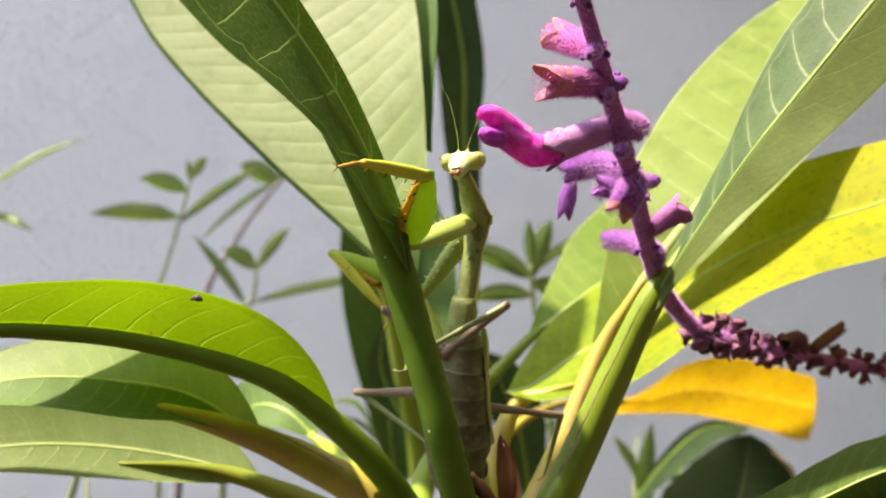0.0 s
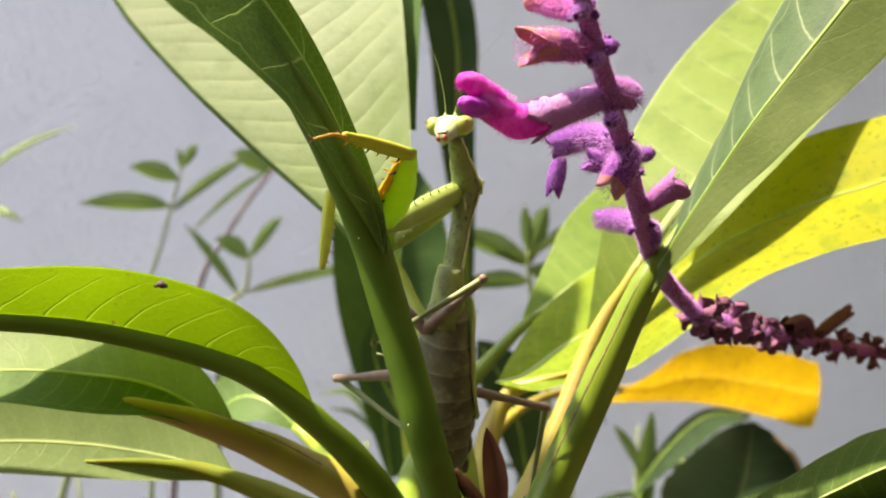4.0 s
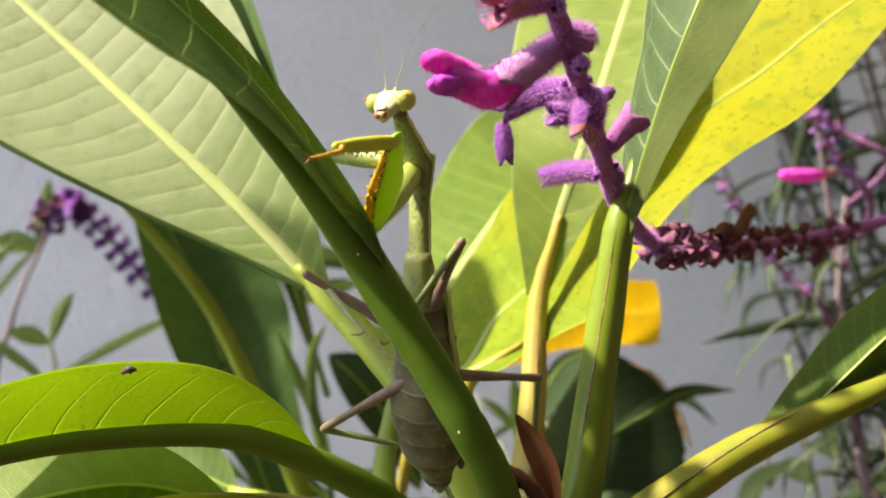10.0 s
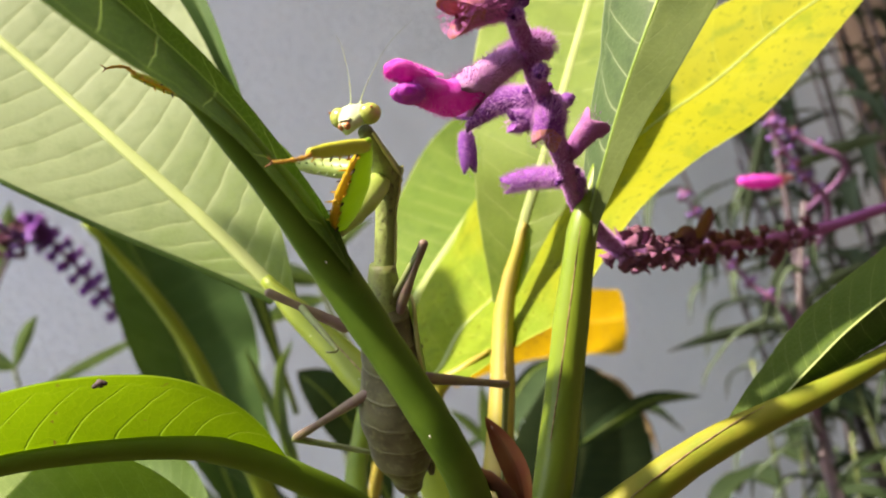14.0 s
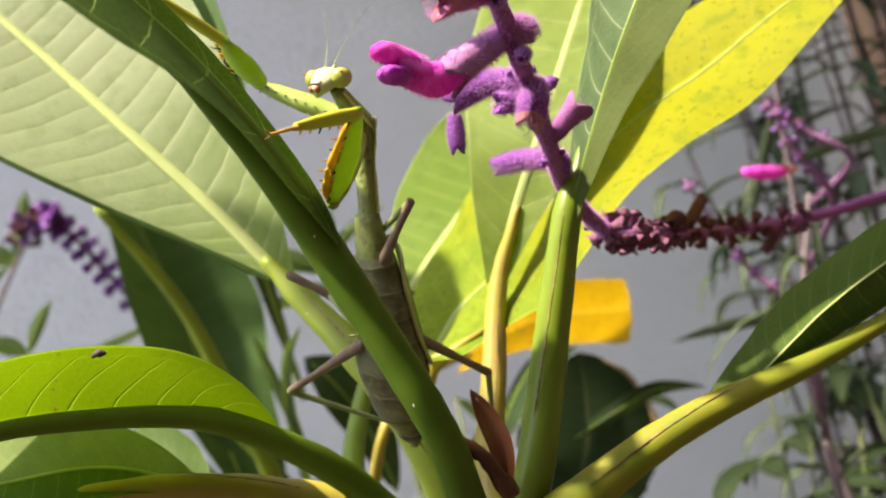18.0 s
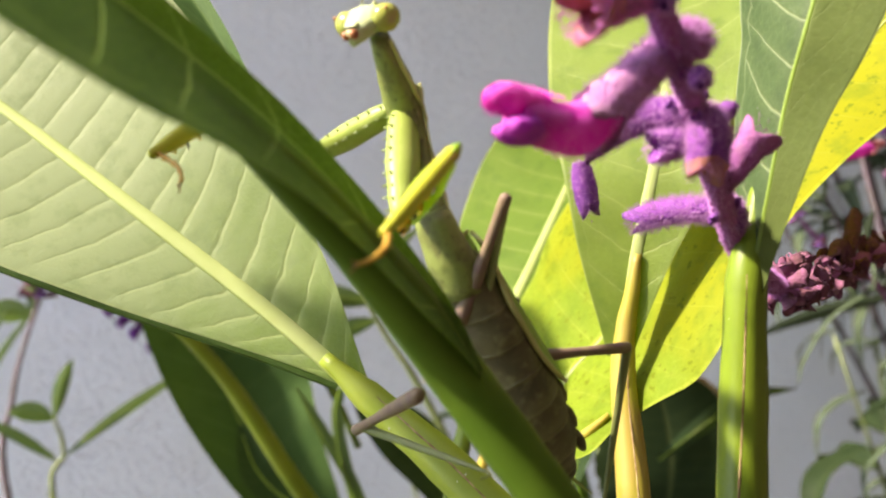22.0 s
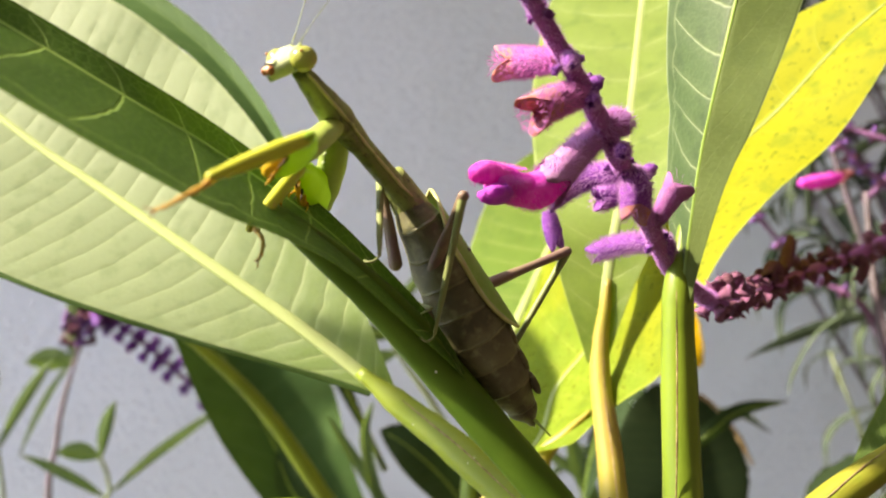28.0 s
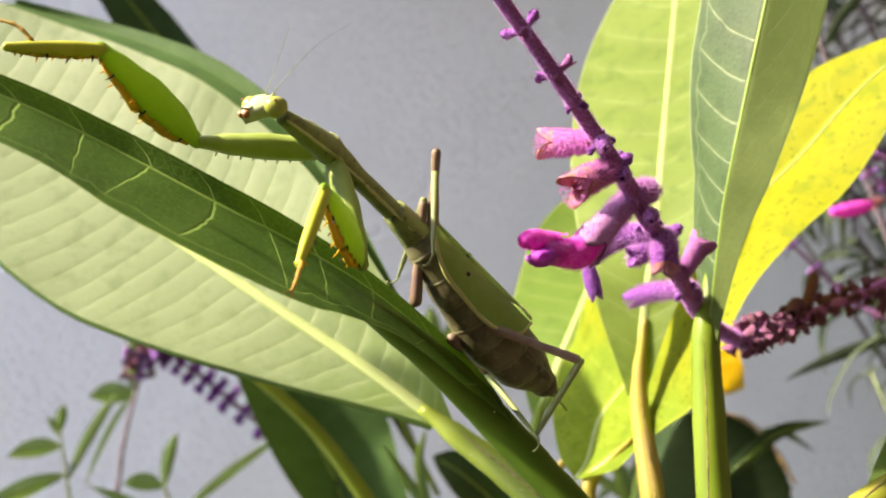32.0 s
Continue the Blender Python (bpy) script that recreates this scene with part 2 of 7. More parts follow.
# deep shade put into the colour: near-black green for shaded leaves
M_DEEP_SHADE = leaf_skin("deep_shade_leaf", (0.012, 0.026, 0.009), (0.018, 0.034, 0.012), (0.04, 0.06, 0.02), (0.03, 0.07, 0.01), 0.08, 0.6, 14, 0.7, 0.05, net=0.2, gloss=0.1, bulge_by=0.05, vein_by=0.4)
# green darkened in the colour itself, as for leaves in shade
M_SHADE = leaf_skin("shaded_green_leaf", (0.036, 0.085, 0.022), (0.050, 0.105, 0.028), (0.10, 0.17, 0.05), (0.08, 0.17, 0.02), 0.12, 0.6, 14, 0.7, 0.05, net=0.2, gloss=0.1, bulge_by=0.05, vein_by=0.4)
# green for the lit half of the low side leaf, light put in by colour
M_LIT = leaf_skin("lit_green_leaf", (0.045, 0.095, 0.010), (0.055, 0.11, 0.012), (0.25, 0.35, 0.08), (0.14, 0.25, 0.011), 0.4, 0.5, 14, 0.6, 0.04, net=0.25, vein_by=0.5, bulge_by=0.05, gloss=0.15)
M_DUSTY = leaf_skin("dusty_green_leaf", (0.050, 0.078, 0.042), (0.062, 0.092, 0.050), (0.09, 0.12, 0.07), (0.08, 0.14, 0.04), 0.15, 0.6, 10, 1.0, 0.04, net=0.2, gloss=0.1, bulge_by=0.05, vein_by=0.4)
M_SAGE = leaf_skin("sage_leaf", (0.09, 0.16, 0.06), (0.12, 0.20, 0.07), (0.20, 0.28, 0.12), (0.22, 0.38, 0.06), 0.3, 0.55, 10, 1.0, 0.04, net=0.5, bulge_by=0.05)
M_STALK = plain("green_petiole", (0.125, 0.205, 0.015), (0.155, 0.24, 0.020), 0.38, 120.0, 0.2, 0.0003)
M_STALK_D = plain("dark_green_petiole", (0.060, 0.130, 0.009), (0.078, 0.152, 0.012), 0.55, 120.0, 0.2, 0.0003, gloss=0.15)
M_STALK_M = plain("mid_green_petiole", (0.10, 0.185, 0.012), (0.12, 0.21, 0.016), 0.5, 120.0, 0.2, 0.0003, 0.1, (0.25, 0.4, 0.02), gloss=0.15)
M_SAP = plain("dried_white_sap", (0.62, 0.64, 0.52), (0.50, 0.52, 0.40), 0.7, 900.0, 0.3, 0.0002)
M_STALK_Y = plain("yellow_petiole", (0.36, 0.33, 0.045), (0.33, 0.26, 0.055), 0.42, 150.0, 0.25, 0.0003, 0.12, (0.6, 0.5, 0.03))
M_STALK_Y2 = plain("yellow_green_petiole", (0.16, 0.215, 0.018), (0.22, 0.22, 0.024), 0.55, 150.0, 0.25, 0.0003, 0.1, (0.4, 0.42, 0.03), gloss=0.15)
M_STALK_L = plain("lime_petiole", (0.18, 0.265, 0.018), (0.22, 0.30, 0.025), 0.42, 120.0, 0.2, 0.0003)
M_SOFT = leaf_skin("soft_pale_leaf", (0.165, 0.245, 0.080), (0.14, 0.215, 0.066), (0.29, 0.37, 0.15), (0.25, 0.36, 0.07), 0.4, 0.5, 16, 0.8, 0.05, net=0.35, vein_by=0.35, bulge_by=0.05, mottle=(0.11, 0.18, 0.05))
M_RIB = plain("pale_midrib", (0.40, 0.50, 0.19), (0.36, 0.46, 0.16), 0.55, 200.0, 0.2, 0.0002, 0.3, (0.5, 0.62, 0.15), gloss=0.15)
M_RIB_D = plain("green_midrib", (0.16, 0.27, 0.04), (0.20, 0.32, 0.05), 0.4, 200.0, 0.2, 0.0002)
M_SCAR = plain("brown_scar", (0.17, 0.10, 0.045), (0.34, 0.27, 0.12), 0.8, 900.0, 0.6, 0.0004)
M_DEAD = plain("dead_spot", (0.045, 0.030, 0.030), (0.07, 0.05, 0.045), 0.7, 900.0, 0.4, 0.0003)
M_BARK = plain("grey_green_bark", (0.14, 0.15, 0.08), (0.20, 0.18, 0.11), 0.8, 200.0, 0.5, 0.001)
M_BRACT = plain("red_bract", (0.085, 0.026, 0.013), (0.10, 0.055, 0.018), 0.4, 220.0, 0.3, 0.0003, 0.15, (0.35, 0.09, 0.02))
M_VIOLET = plain("violet_felt", (0.19, 0.05, 0.27), (0.27, 0.08, 0.33), 0.9, 1500.0, 0.7, 0.0004, 0.15, (0.5, 0.1, 0.5))
M_PURPLE = plain("purple_felt", (0.20, 0.06, 0.30), (0.28, 0.09, 0.36), 0.9, 1500.0, 0.7, 0.0004, 0.15, (0.4, 0.1, 0.5))
M_CORAL = plain("coral_felt", (0.54, 0.25, 0.16), (0.48, 0.17, 0.30), 0.9, 900.0, 0.6, 0.0004, 0.2, (0.7, 0.25, 0.2))
M_MAGENTA = plain("magenta_petal", (0.62, 0.04, 0.46), (0.74, 0.15, 0.58), 0.75, 900.0, 0.6, 0.0005, 0.35, (0.85, 0.05, 0.6))
M_LIP = plain("violet_lip", (0.46, 0.05, 0.52), (0.60, 0.10, 0.56), 0.7, 900.0, 0.6, 0.0005, 0.3, (0.7, 0.05, 0.7))
M_MAUVE = plain("mauve_felt", (0.36, 0.12, 0.34), (0.34, 0.15, 0.27), 0.9, 900.0, 0.6, 0.0004, 0.15, (0.6, 0.2, 0.4))
M_LILAC = plain("lilac_felt", (0.50, 0.24, 0.48), (0.44, 0.24, 0.38), 0.9, 900.0, 0.6, 0.0004, 0.15, (0.6, 0.25, 0.5))
M_SPENT = plain("maroon_felt", (0.155, 0.048, 0.088), (0.11, 0.05, 0.055), 0.95, 1200.0, 0.8, 0.0005)
M_DULL = plain("dull_maroon_felt", (0.22, 0.08, 0.155), (0.16, 0.07, 0.09), 0.95, 1200.0, 0.8, 0.0005)
M_STEM_V = plain("violet_stem", (0.34, 0.10, 0.32), (0.29, 0.10, 0.25), 0.9, 1500.0, 0.7, 0.0004)
M_HAIR = plain("pale_violet_hair", (0.44, 0.19, 0.48), (0.50, 0.26, 0.53), 0.8, 300.0, 0.1, 0.0001, 0.4, (0.7, 0.4, 0.7))
M_BLUSH = plain("pink_hair", (0.66, 0.22, 0.56), (0.70, 0.30, 0.60), 0.8, 300.0, 0.1, 0.0001, 0.4, (0.85, 0.3, 0.7))

# ---- shapes ----


def spline(points, n):
    """n + 1 points on a smooth line through the given ones."""
    p = [Vector(q) for q in points]
    p = [2 * p[0] - p[1]] + p + [2 * p[-1] - p[-2]]
    out = []
    spans = len(p) - 3
    for i in range(n + 1):
        s = min(i / n * spans, spans - 1e-6)
        k = int(s)
        f = s - k
        a, b, c, d = p[k:k + 4]
        out.append(0.5 * ((2 * b) + (c - a) * f + (2 * a - 5 * b + 4 * c - d) * f * f + (3 * b - a - 3 * c + d) * f ** 3))
    return out


def lerp_list(values, u):
    s = u * (len(values) - 1)
    k = min(int(s), len(values) - 2)
    f = s - k
    f = f * f * (3 - 2 * f)
    return values[k] * (1 - f) + values[k + 1] * f


def add_tube(bm, path, radii, sides=10, flat=1.0, lump=0.0, seed=0, hint=(0, 0, 1)):
    """A round tube along path; radii are spread evenly over it. flat squeezes it across the hint."""
    rng = random.Random(seed)
    rings = []
    n = len(path) - 1
    ref = Vector(hint)
    for i, p in enumerate(path):
        t = (path[min(i + 1, n)] - path[max(i - 1, 0)]).normalized()
        a = t.cross(ref)
        if a.length < 1e-5:
            a = t.cross(Vector((1, 0.3, 0.1)))
        a.normalize()
        b = a.cross(t).normalized()
        r = lerp_list(radii, i / n)
        ring = []
        for k in range(sides):
            w = 2 * math.pi * k / sides
            q = r * (1 + lump * rng.uniform(-1, 1))
            ring.append(bm.verts.new(p + a * (q * math.cos(w)) + b * (q * flat * math.sin(w))))
        rings.append(ring)
    for r0, r1 in zip(rings, rings[1:]):
        for k in range(sides):
            bm.faces.new((r0[k], r0[(k + 1) % sides], r1[(k + 1) % sides], r1[k]))
    bm.faces.new(list(reversed(rings[0])))
    bm.faces.new(rings[-1])
    return bm


def part(name, bm, material, parent=None, label=""):
    """Links a bmesh as one smooth mesh object under parent."""
    me = bpy.data.meshes.new(name)
    bm.normal_update()
    bm.to_mesh(me)
    bm.free()
    for f in me.polygons:
        f.use_smooth = True
    me.materials.append(material)
    ob = new(name, me)
    if parent is not None:
        ob.parent = parent
    if label:
        ob["label"] = label
    return ob


def tube_part(name, points, radii, material, parent=None, label="", n=24, sides=10, flat=1.0, lump=0.0, seed=0, hint=(0, 0, 1)):
    bm = bmesh.new()
    add_tube(bm, spline(points, n), radii, sides, flat, lump, seed, hint)
    return part(name, bm, material, parent, label)


def leaf(parent, mid, sides, left, right, skin, rib, rib_r=(0.0016, 0.0004), label="", name="leaf", n=44, m=8, base=0.5, tip=0.75, crown=0.45,
         fold=0.2, curl=0.15, wave=0.0, seed=1, tear=0.0, start=0.0, lefts=None, skin2=None, base2=None):
    """A leaf blade on a midrib through mid. sides: the way from the midrib to the right margin, from base to tip.
    lefts: the same to the left margin, where the halves are folded. left, right: half widths; crown: where along the leaf it is widest; fold: how steeply the halves rise; curl: how they bend on."""
    rng = random.Random(seed)
    folds = fold if isinstance(fold, tuple) else (fold, fold)
    curls = curl if isinstance(curl, tuple) else (curl, curl)
    path = spline(mid, n)
    sides = [Vector(s).normalized() for s in sides]
    bm = bmesh.new()
    uv = bm.loops.layers.uv.new("uv")
    rows = []
    ph = [rng.uniform(0, 6.3) for _ in range(4)]
    for i, p in enumerate(path):
        u = i / n
        t = (path[min(i + 1, n)] - path[max(i - 1, 0)]).normalized()
        s = sides[0] if len(sides) == 1 else lerp_list(sides, u)
        s = (s - t * s.dot(t)).normalized()
        nn = s.cross(t).normalized()
        normal = nn if i <= n // 2 else normal
        s2, n2 = -s, nn
        if lefts is not None:
            s2 = Vector(lefts[0]).normalized() if len(lefts) == 1 else lerp_list([Vector(q).normalized() for q in lefts], u)
            s2 = (s2 - t * s2.dot(t)).normalized()
            n2 = t.cross(s2).normalized()
        if u < crown:
            w = start + (1 - start) * math.sin(u / crown * math.pi / 2) ** base
        else:
            w = math.cos((u - crown) / (1 - crown) * math.pi / 2) ** tip
        wl = w if base2 is None or u >= crown else math.sin(u / crown * math.pi / 2) ** base2
        w, wl = max(w, 0.012), max(wl, 0.012)
        row = []
        for j in range(-m, m + 1):
            v = j / m
            half = right * w if v > 0 else left * wl
            a = abs(v)
            fd, cl = folds[v > 0], curls[v > 0]
            k = 8
            dx = dz = 0.0
            for q in range(k):
                ang = fd + cl * (a * (q + 0.5) / k) * 2
                dx += math.cos(ang) * a / k
                dz += math.sin(ang) * a / k
            ripple = wave * a * a * (math.sin(u * 19 + ph[0] + (v > 0) * ph[1]) + 0.5 * math.sin(u * 41 + ph[2])) * half
            edge = 1.0 + (tear * rng.uniform(-1, 0.3) if a == 1.0 else 0.0)
            if v > 0:
                row.append(bm.verts.new(p + s * (dx * half * edge) + nn * (dz * half + ripple)))
            else:
                row.append(bm.verts.new(p + s2 * (dx * half * edge) + n2 * (dz * half + ripple)))
        rows.append(row)
    for i in range(n):
        for j in range(2 * m):
            f = bm.faces.new((rows[i][j], rows[i][j + 1], rows[i + 1][j + 1], rows[i + 1][j]))
            for lp, (a, b) in zip(f.loops, ((i, j), (i, j + 1), (i + 1, j + 1), (i + 1, j))):
                lp[uv].uv = (a / n, b / (2 * m))
    ob = part(name, bm, skin, parent, label)
    if skin2 is not None:
        ob.data.materials.append(skin2)
        for k, f in enumerate(ob.data.polygons):
            f.material_index = int(k % (2 * m) >= m)
    if rib is not None:
        bm = bmesh.new()
        add_tube(bm, path[:int(n * 0.96)], list(rib_r), 8, 0.3, hint=normal)
        part("midrib", bm, rib, ob)
    return ob


def blade(parent, mid, low, up, skin, rib, rib_r=(0.0006, 0.0003), label="", name="leaf", n=44, m=8, bulge=0.0, wave=0.0, seed=1, skin2=None):
    """A leaf blade stretched between its midrib and its two margins, each a smooth line from base to tip."""
    lines = [spline(q, n) for q in (low, mid, up)]
    rng = random.Random(seed)
    ph = [rng.uniform(0, 6.3) for _ in range(3)]
    bm = bmesh.new()
    uv = bm.loops.layers.uv.new("uv")
    rows = []
    for i in range(n + 1):
        a, c, b = (q[i] for q in lines)
        t = (lines[1][min(i + 1, n)] - lines[1][max(i - 1, 0)]).normalized()
        row = []
        for j in range(-m, m + 1):
            v = abs(j) / m
            e = b if j > 0 else a
            side = e - c
            nn = t.cross(b - a)
            nn = nn.normalized() if nn.length > 1e-9 else Vector((0, 1, 0))
            lift = bulge * side.length * 4 * v * (1 - v)
            ripple = wave * v * v * side.length * (math.sin(i / n * 17 + ph[0] + (j > 0) * ph[1]) + 0.5 * math.sin(i / n * 43 + ph[2]))
            row.append(bm.verts.new(c + side * v + nn * (lift + ripple)))
        rows.append(row)
    for i in range(n):
        for j in range(2 * m):
            f = bm.faces.new((rows[i][j], rows[i][j + 1], rows[i + 1][j + 1], rows[i + 1][j]))
            for lp, (p, q) in zip(f.loops, ((i, j), (i, j + 1), (i + 1, j + 1), (i + 1, j))):
                lp[uv].uv = (p / n, q / (2 * m))
    ob = part(name, bm, skin, parent, label)
    if skin2 is not None:
        ob.data.materials.append(skin2)
        for k, f in enumerate(ob.data.polygons):
            f.material_index = int(k % (2 * m) >= m)
    if rib is not None:
        bm = bmesh.new()
        add_tube(bm, lines[1][:int(n * 0.96)], list(rib_r), 8, 0.4)
        part("midrib", bm, rib, ob)
    return ob


def margin_of(ob, j, n=44, m=8):
    """The points along one line of a blade: j from 0, the left margin, to 2 m, the right."""
    return [ob.data.vertices[i * (2 * m + 1) + j].co.copy() for i in range(n + 1)]


# ---- setting ----


def box(bm, x0, x1, y0, y1, z0, z1):
    vs = [bm.verts.new((x, y, z)) for x in (x0, x1) for y in (y0, y1) for z in (z0, z1)]
    for q in ((0, 1, 3, 2), (4, 6, 7, 5), (0, 4, 5, 1), (2, 3, 7, 6), (0, 2, 6, 4), (1, 5, 7, 3)):
        bm.faces.new([vs[k] for k in q])


bm = bmesh.new()
box(bm, -3.0, 3.0, 0.88, 1.08, -0.02, 1.6)
wall = part("wall_back", bm, M_WALL)
for f in wall.data.polygons:
    f.use_smooth = False
tagged(wall, "white rough-cast stucco garden wall behind the plants", "wall", kind="structure")

# unseen wall behind the camera, added to lower the fill light
bm = bmesh.new()
box(bm, -3.0, 3.0, -1.35, -1.15, -0.02, 2.6)
front_block = part("wall_front", bm, M_BLOCK)
for f in front_block.data.polygons:
    f.use_smooth = False
tagged(front_block, "unseen dark wall added to cut light from the front", "wall", kind="structure")

# unseen side wall, added to block sky light from the right
bm = bmesh.new()
box(bm, 0.62, 0.82, -1.15, 0.88, -0.02, 3.0)
side_block = part("wall_side", bm, M_BLOCK)
for f in side_block.data.polygons:
    f.use_smooth = False
tagged(side_block, "unseen dark wall added to block sky light at the end of the bed", "wall", kind="structure")

bm = bmesh.new()
bmesh.ops.create_grid(bm, x_segments=120, y_segments=120, size=30.0)
for v in bm.verts:
    v.co.z = 0.004 * noise.noise(v.co * 3) if abs(v.co.x) < 4 and abs(v.co.y) < 4 else 0.0
tagged(part("ground", bm, M_SOIL), "dark bare garden soil below the plants", "soil", kind="structure")

# ---- the shrub ----
shrub = tagged(new("shrub"), "broad-leaved garden shrub with green, lime and yellowing leaves", "shrub")
CROWN = Vector((0.006, 0.172, 0.440))
tube_part("stem", [(0.02, 0.19, -0.01), (0.012, 0.185, 0.2), (0.008, 0.176, 0.40), CROWN, (0.006, 0.166, 0.455)], (0.016, 0.013, 0.010, 0.009, 0.004), M_BARK, shrub, "grey-green woody stem", 40, 14, 1.0, 0.05)


def petiole(points, radii, material, label=""):
    return tube_part("petiole", points, radii, material, shrub, label, 26, 12, 1.0, 0.03)


# the leaf on which the insect climbs
front_petiole = petiole([CROWN, (0.0003, 0.1490, 0.4670), (-0.0016, 0.1450, 0.4746), (-0.0033, 0.1450, 0.4812), (-0.0050, 0.1452, 0.4872), (-0.0066, 0.1456, 0.4930), (-0.0083, 0.1456, 0.4989), (-0.0107, 0.1430, 0.5055), (-0.0144, 0.1390, 0.5130), (-0.0189, 0.1340, 0.5200), (-0.0244, 0.1285, 0.5258)],
        (0.0032, 0.0023, 0.0023, 0.0023, 0.0023, 0.0024, 0.0024, 0.0023, 0.0019, 0.0012, 0.0005), M_STALK_D, "thick smooth green petiole")
front_leaf = leaf(shrub, [(-0.0061, 0.1440, 0.4950), (-0.0081, 0.1430, 0.5040), (-0.0144, 0.1395, 0.5180), (-0.0214, 0.1350, 0.5285), (-0.0282, 0.1303, 0.5367), (-0.0360, 0.1284, 0.5471), (-0.0439, 0.1236, 0.5559), (-0.0593, 0.1137, 0.5693), (-0.0849, 0.0970, 0.5826)],
     [(0.65, 0.74, 0.14), (0.32, 0.93, 0.19), (0.24, 0.9, 0.36), (0.15, 0.88, 0.45), (0.1, 0.85, 0.5)], 0.0215, 0.0036, M_DEEP, None, (0.0005, 0.0003), "dark green leaf with pale looping veins", fold=(0.0, 0.35), curl=(0.03, 0.1), crown=0.52, base=0.95, base2=1.7, tip=0.6, seed=3)
# wide pale leaf behind it
petiole([CROWN, (0.0035, 0.182, 0.466), (-0.0005, 0.1905, 0.480), (-0.0049, 0.1976, 0.4903), (-0.0085, 0.2015, 0.4985)], (0.0036, 0.0028, 0.0027, 0.0022, 0.001), M_STALK_L, "lime green petiole with a brown seam")
pale_leaf = leaf(shrub, [(-0.0049, 0.1976, 0.4903), (-0.0120, 0.2065, 0.5062), (-0.0220, 0.2180, 0.5255), (-0.0315, 0.2295, 0.5437), (-0.0410, 0.240, 0.5615), (-0.0500, 0.252, 0.582), (-0.058, 0.264, 0.606), (-0.063, 0.274, 0.632)],
     [(0.88, 0.1, 0.47), (0.88, 0.2, 0.42), (0.9, 0.2, 0.3)], 0.0248, 0.0310, M_PALE, M_RIB, (0.0013, 0.0005), "wide pale green leaf with a bright midrib", fold=0.06, curl=(0.06, 0.16), crown=0.56, base=1.15, base2=1.45, tip=0.6, wave=0.015, seed=4)
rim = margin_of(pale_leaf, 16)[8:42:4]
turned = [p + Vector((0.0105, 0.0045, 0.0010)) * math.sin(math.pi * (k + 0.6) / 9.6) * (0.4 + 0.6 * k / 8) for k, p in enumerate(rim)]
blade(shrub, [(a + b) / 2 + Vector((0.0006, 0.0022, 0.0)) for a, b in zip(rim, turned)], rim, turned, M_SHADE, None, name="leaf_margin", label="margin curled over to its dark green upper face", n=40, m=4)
rim = margin_of(pale_leaf, 0)[2:43:4]
turned = [p + Vector((0.0006, 0.0016, 0.0004)) * (0.4 + 0.6 * math.sin(math.pi * k / 10)) for k, p in enumerate(rim)]
blade(shrub, [p + Vector((-0.0007, 0.0006, -0.0005)) for p in rim], rim, turned, M_DEEP2, None, name="leaf_margin", label="margin curled over to its green upper face", n=40, m=3)
# leaf that droops to the side, lit through
petiole([CROWN, (-0.0035, 0.174, 0.4555), (-0.0100, 0.1712, 0.4660), (-0.0165, 0.1692, 0.4730), (-0.0240, 0.167, 0.4794), (-0.0313, 0.165, 0.4829), (-0.042, 0.162, 0.4862), (-0.0521, 0.158, 0.4882), (-0.066, 0.153, 0.4889), (-0.086, 0.148, 0.4850)], (0.0034, 0.0024, 0.0022, 0.0020, 0.0018, 0.0015, 0.0013, 0.0012, 0.0010, 0.0007), M_STALK_M, "green petiole")
leaf(shrub, [(-0.0165, 0.1690, 0.4733), (-0.0240, 0.1668, 0.4797), (-0.0313, 0.165, 0.4833), (-0.042, 0.162, 0.4868), (-0.0521, 0.158, 0.4888), (-0.066, 0.153, 0.4895), (-0.090, 0.147, 0.484)],
     [(0.0, 0.95, 0.25), (0.0, 0.95, 0.12), (0.0, 0.9, 0.0)], 0.0090, 0.0200, M_GLOW, None, (0.0017, 0.0013, 0.0010, 0.0008), "bright green drooping leaf with a small brown hole", fold=0.0, curl=(-0.12, 0.0), crown=0.42, base=0.85, seed=5,
     lefts=[(0.45, -0.1, 0.9), (0.2, -0.15, 0.95), (0.05, -0.15, 0.95)])
# folded grey-green leaf
petiole([CROWN, (0.0126, 0.160, 0.4595), (0.0202, 0.159, 0.4763), (0.0272, 0.1585, 0.4915), (0.0318, 0.1588, 0.4985), (0.0365, 0.1588, 0.5050)], (0.0038, 0.0027, 0.0025, 0.0021, 0.0011, 0.0002), M_STALK, "green petiole with a raised seam")
leaf(shrub, [(0.0255, 0.1585, 0.4885), (0.0311, 0.1560, 0.4985), (0.0365, 0.1545, 0.5072), (0.0407, 0.1520, 0.5140), (0.0475, 0.1503, 0.5230), (0.0548, 0.1485, 0.5325), (0.066, 0.1460, 0.547), (0.076, 0.143, 0.560)],
     [(0.55, -0.80, -0.10), (0.62, -0.70, -0.18), (0.75, -0.40, -0.35), (0.80, -0.25, -0.40)], 0.0140, 0.0085, M_FOLD, M_RIB_D, (0.00022, 0.00022), "grey-green leaf folded along its midrib", fold=0.0, curl=(-0.1, 0.05), crown=0.75, start=0.12, base=1.25, base2=0.65, tip=0.6, seed=6,
     lefts=[(0.0, 1.0, 0.05), (-0.12, 0.97, 0.10), (-0.30, 0.85, 0.30), (-0.40, 0.80, 0.40)], skin2=M_UNDER)
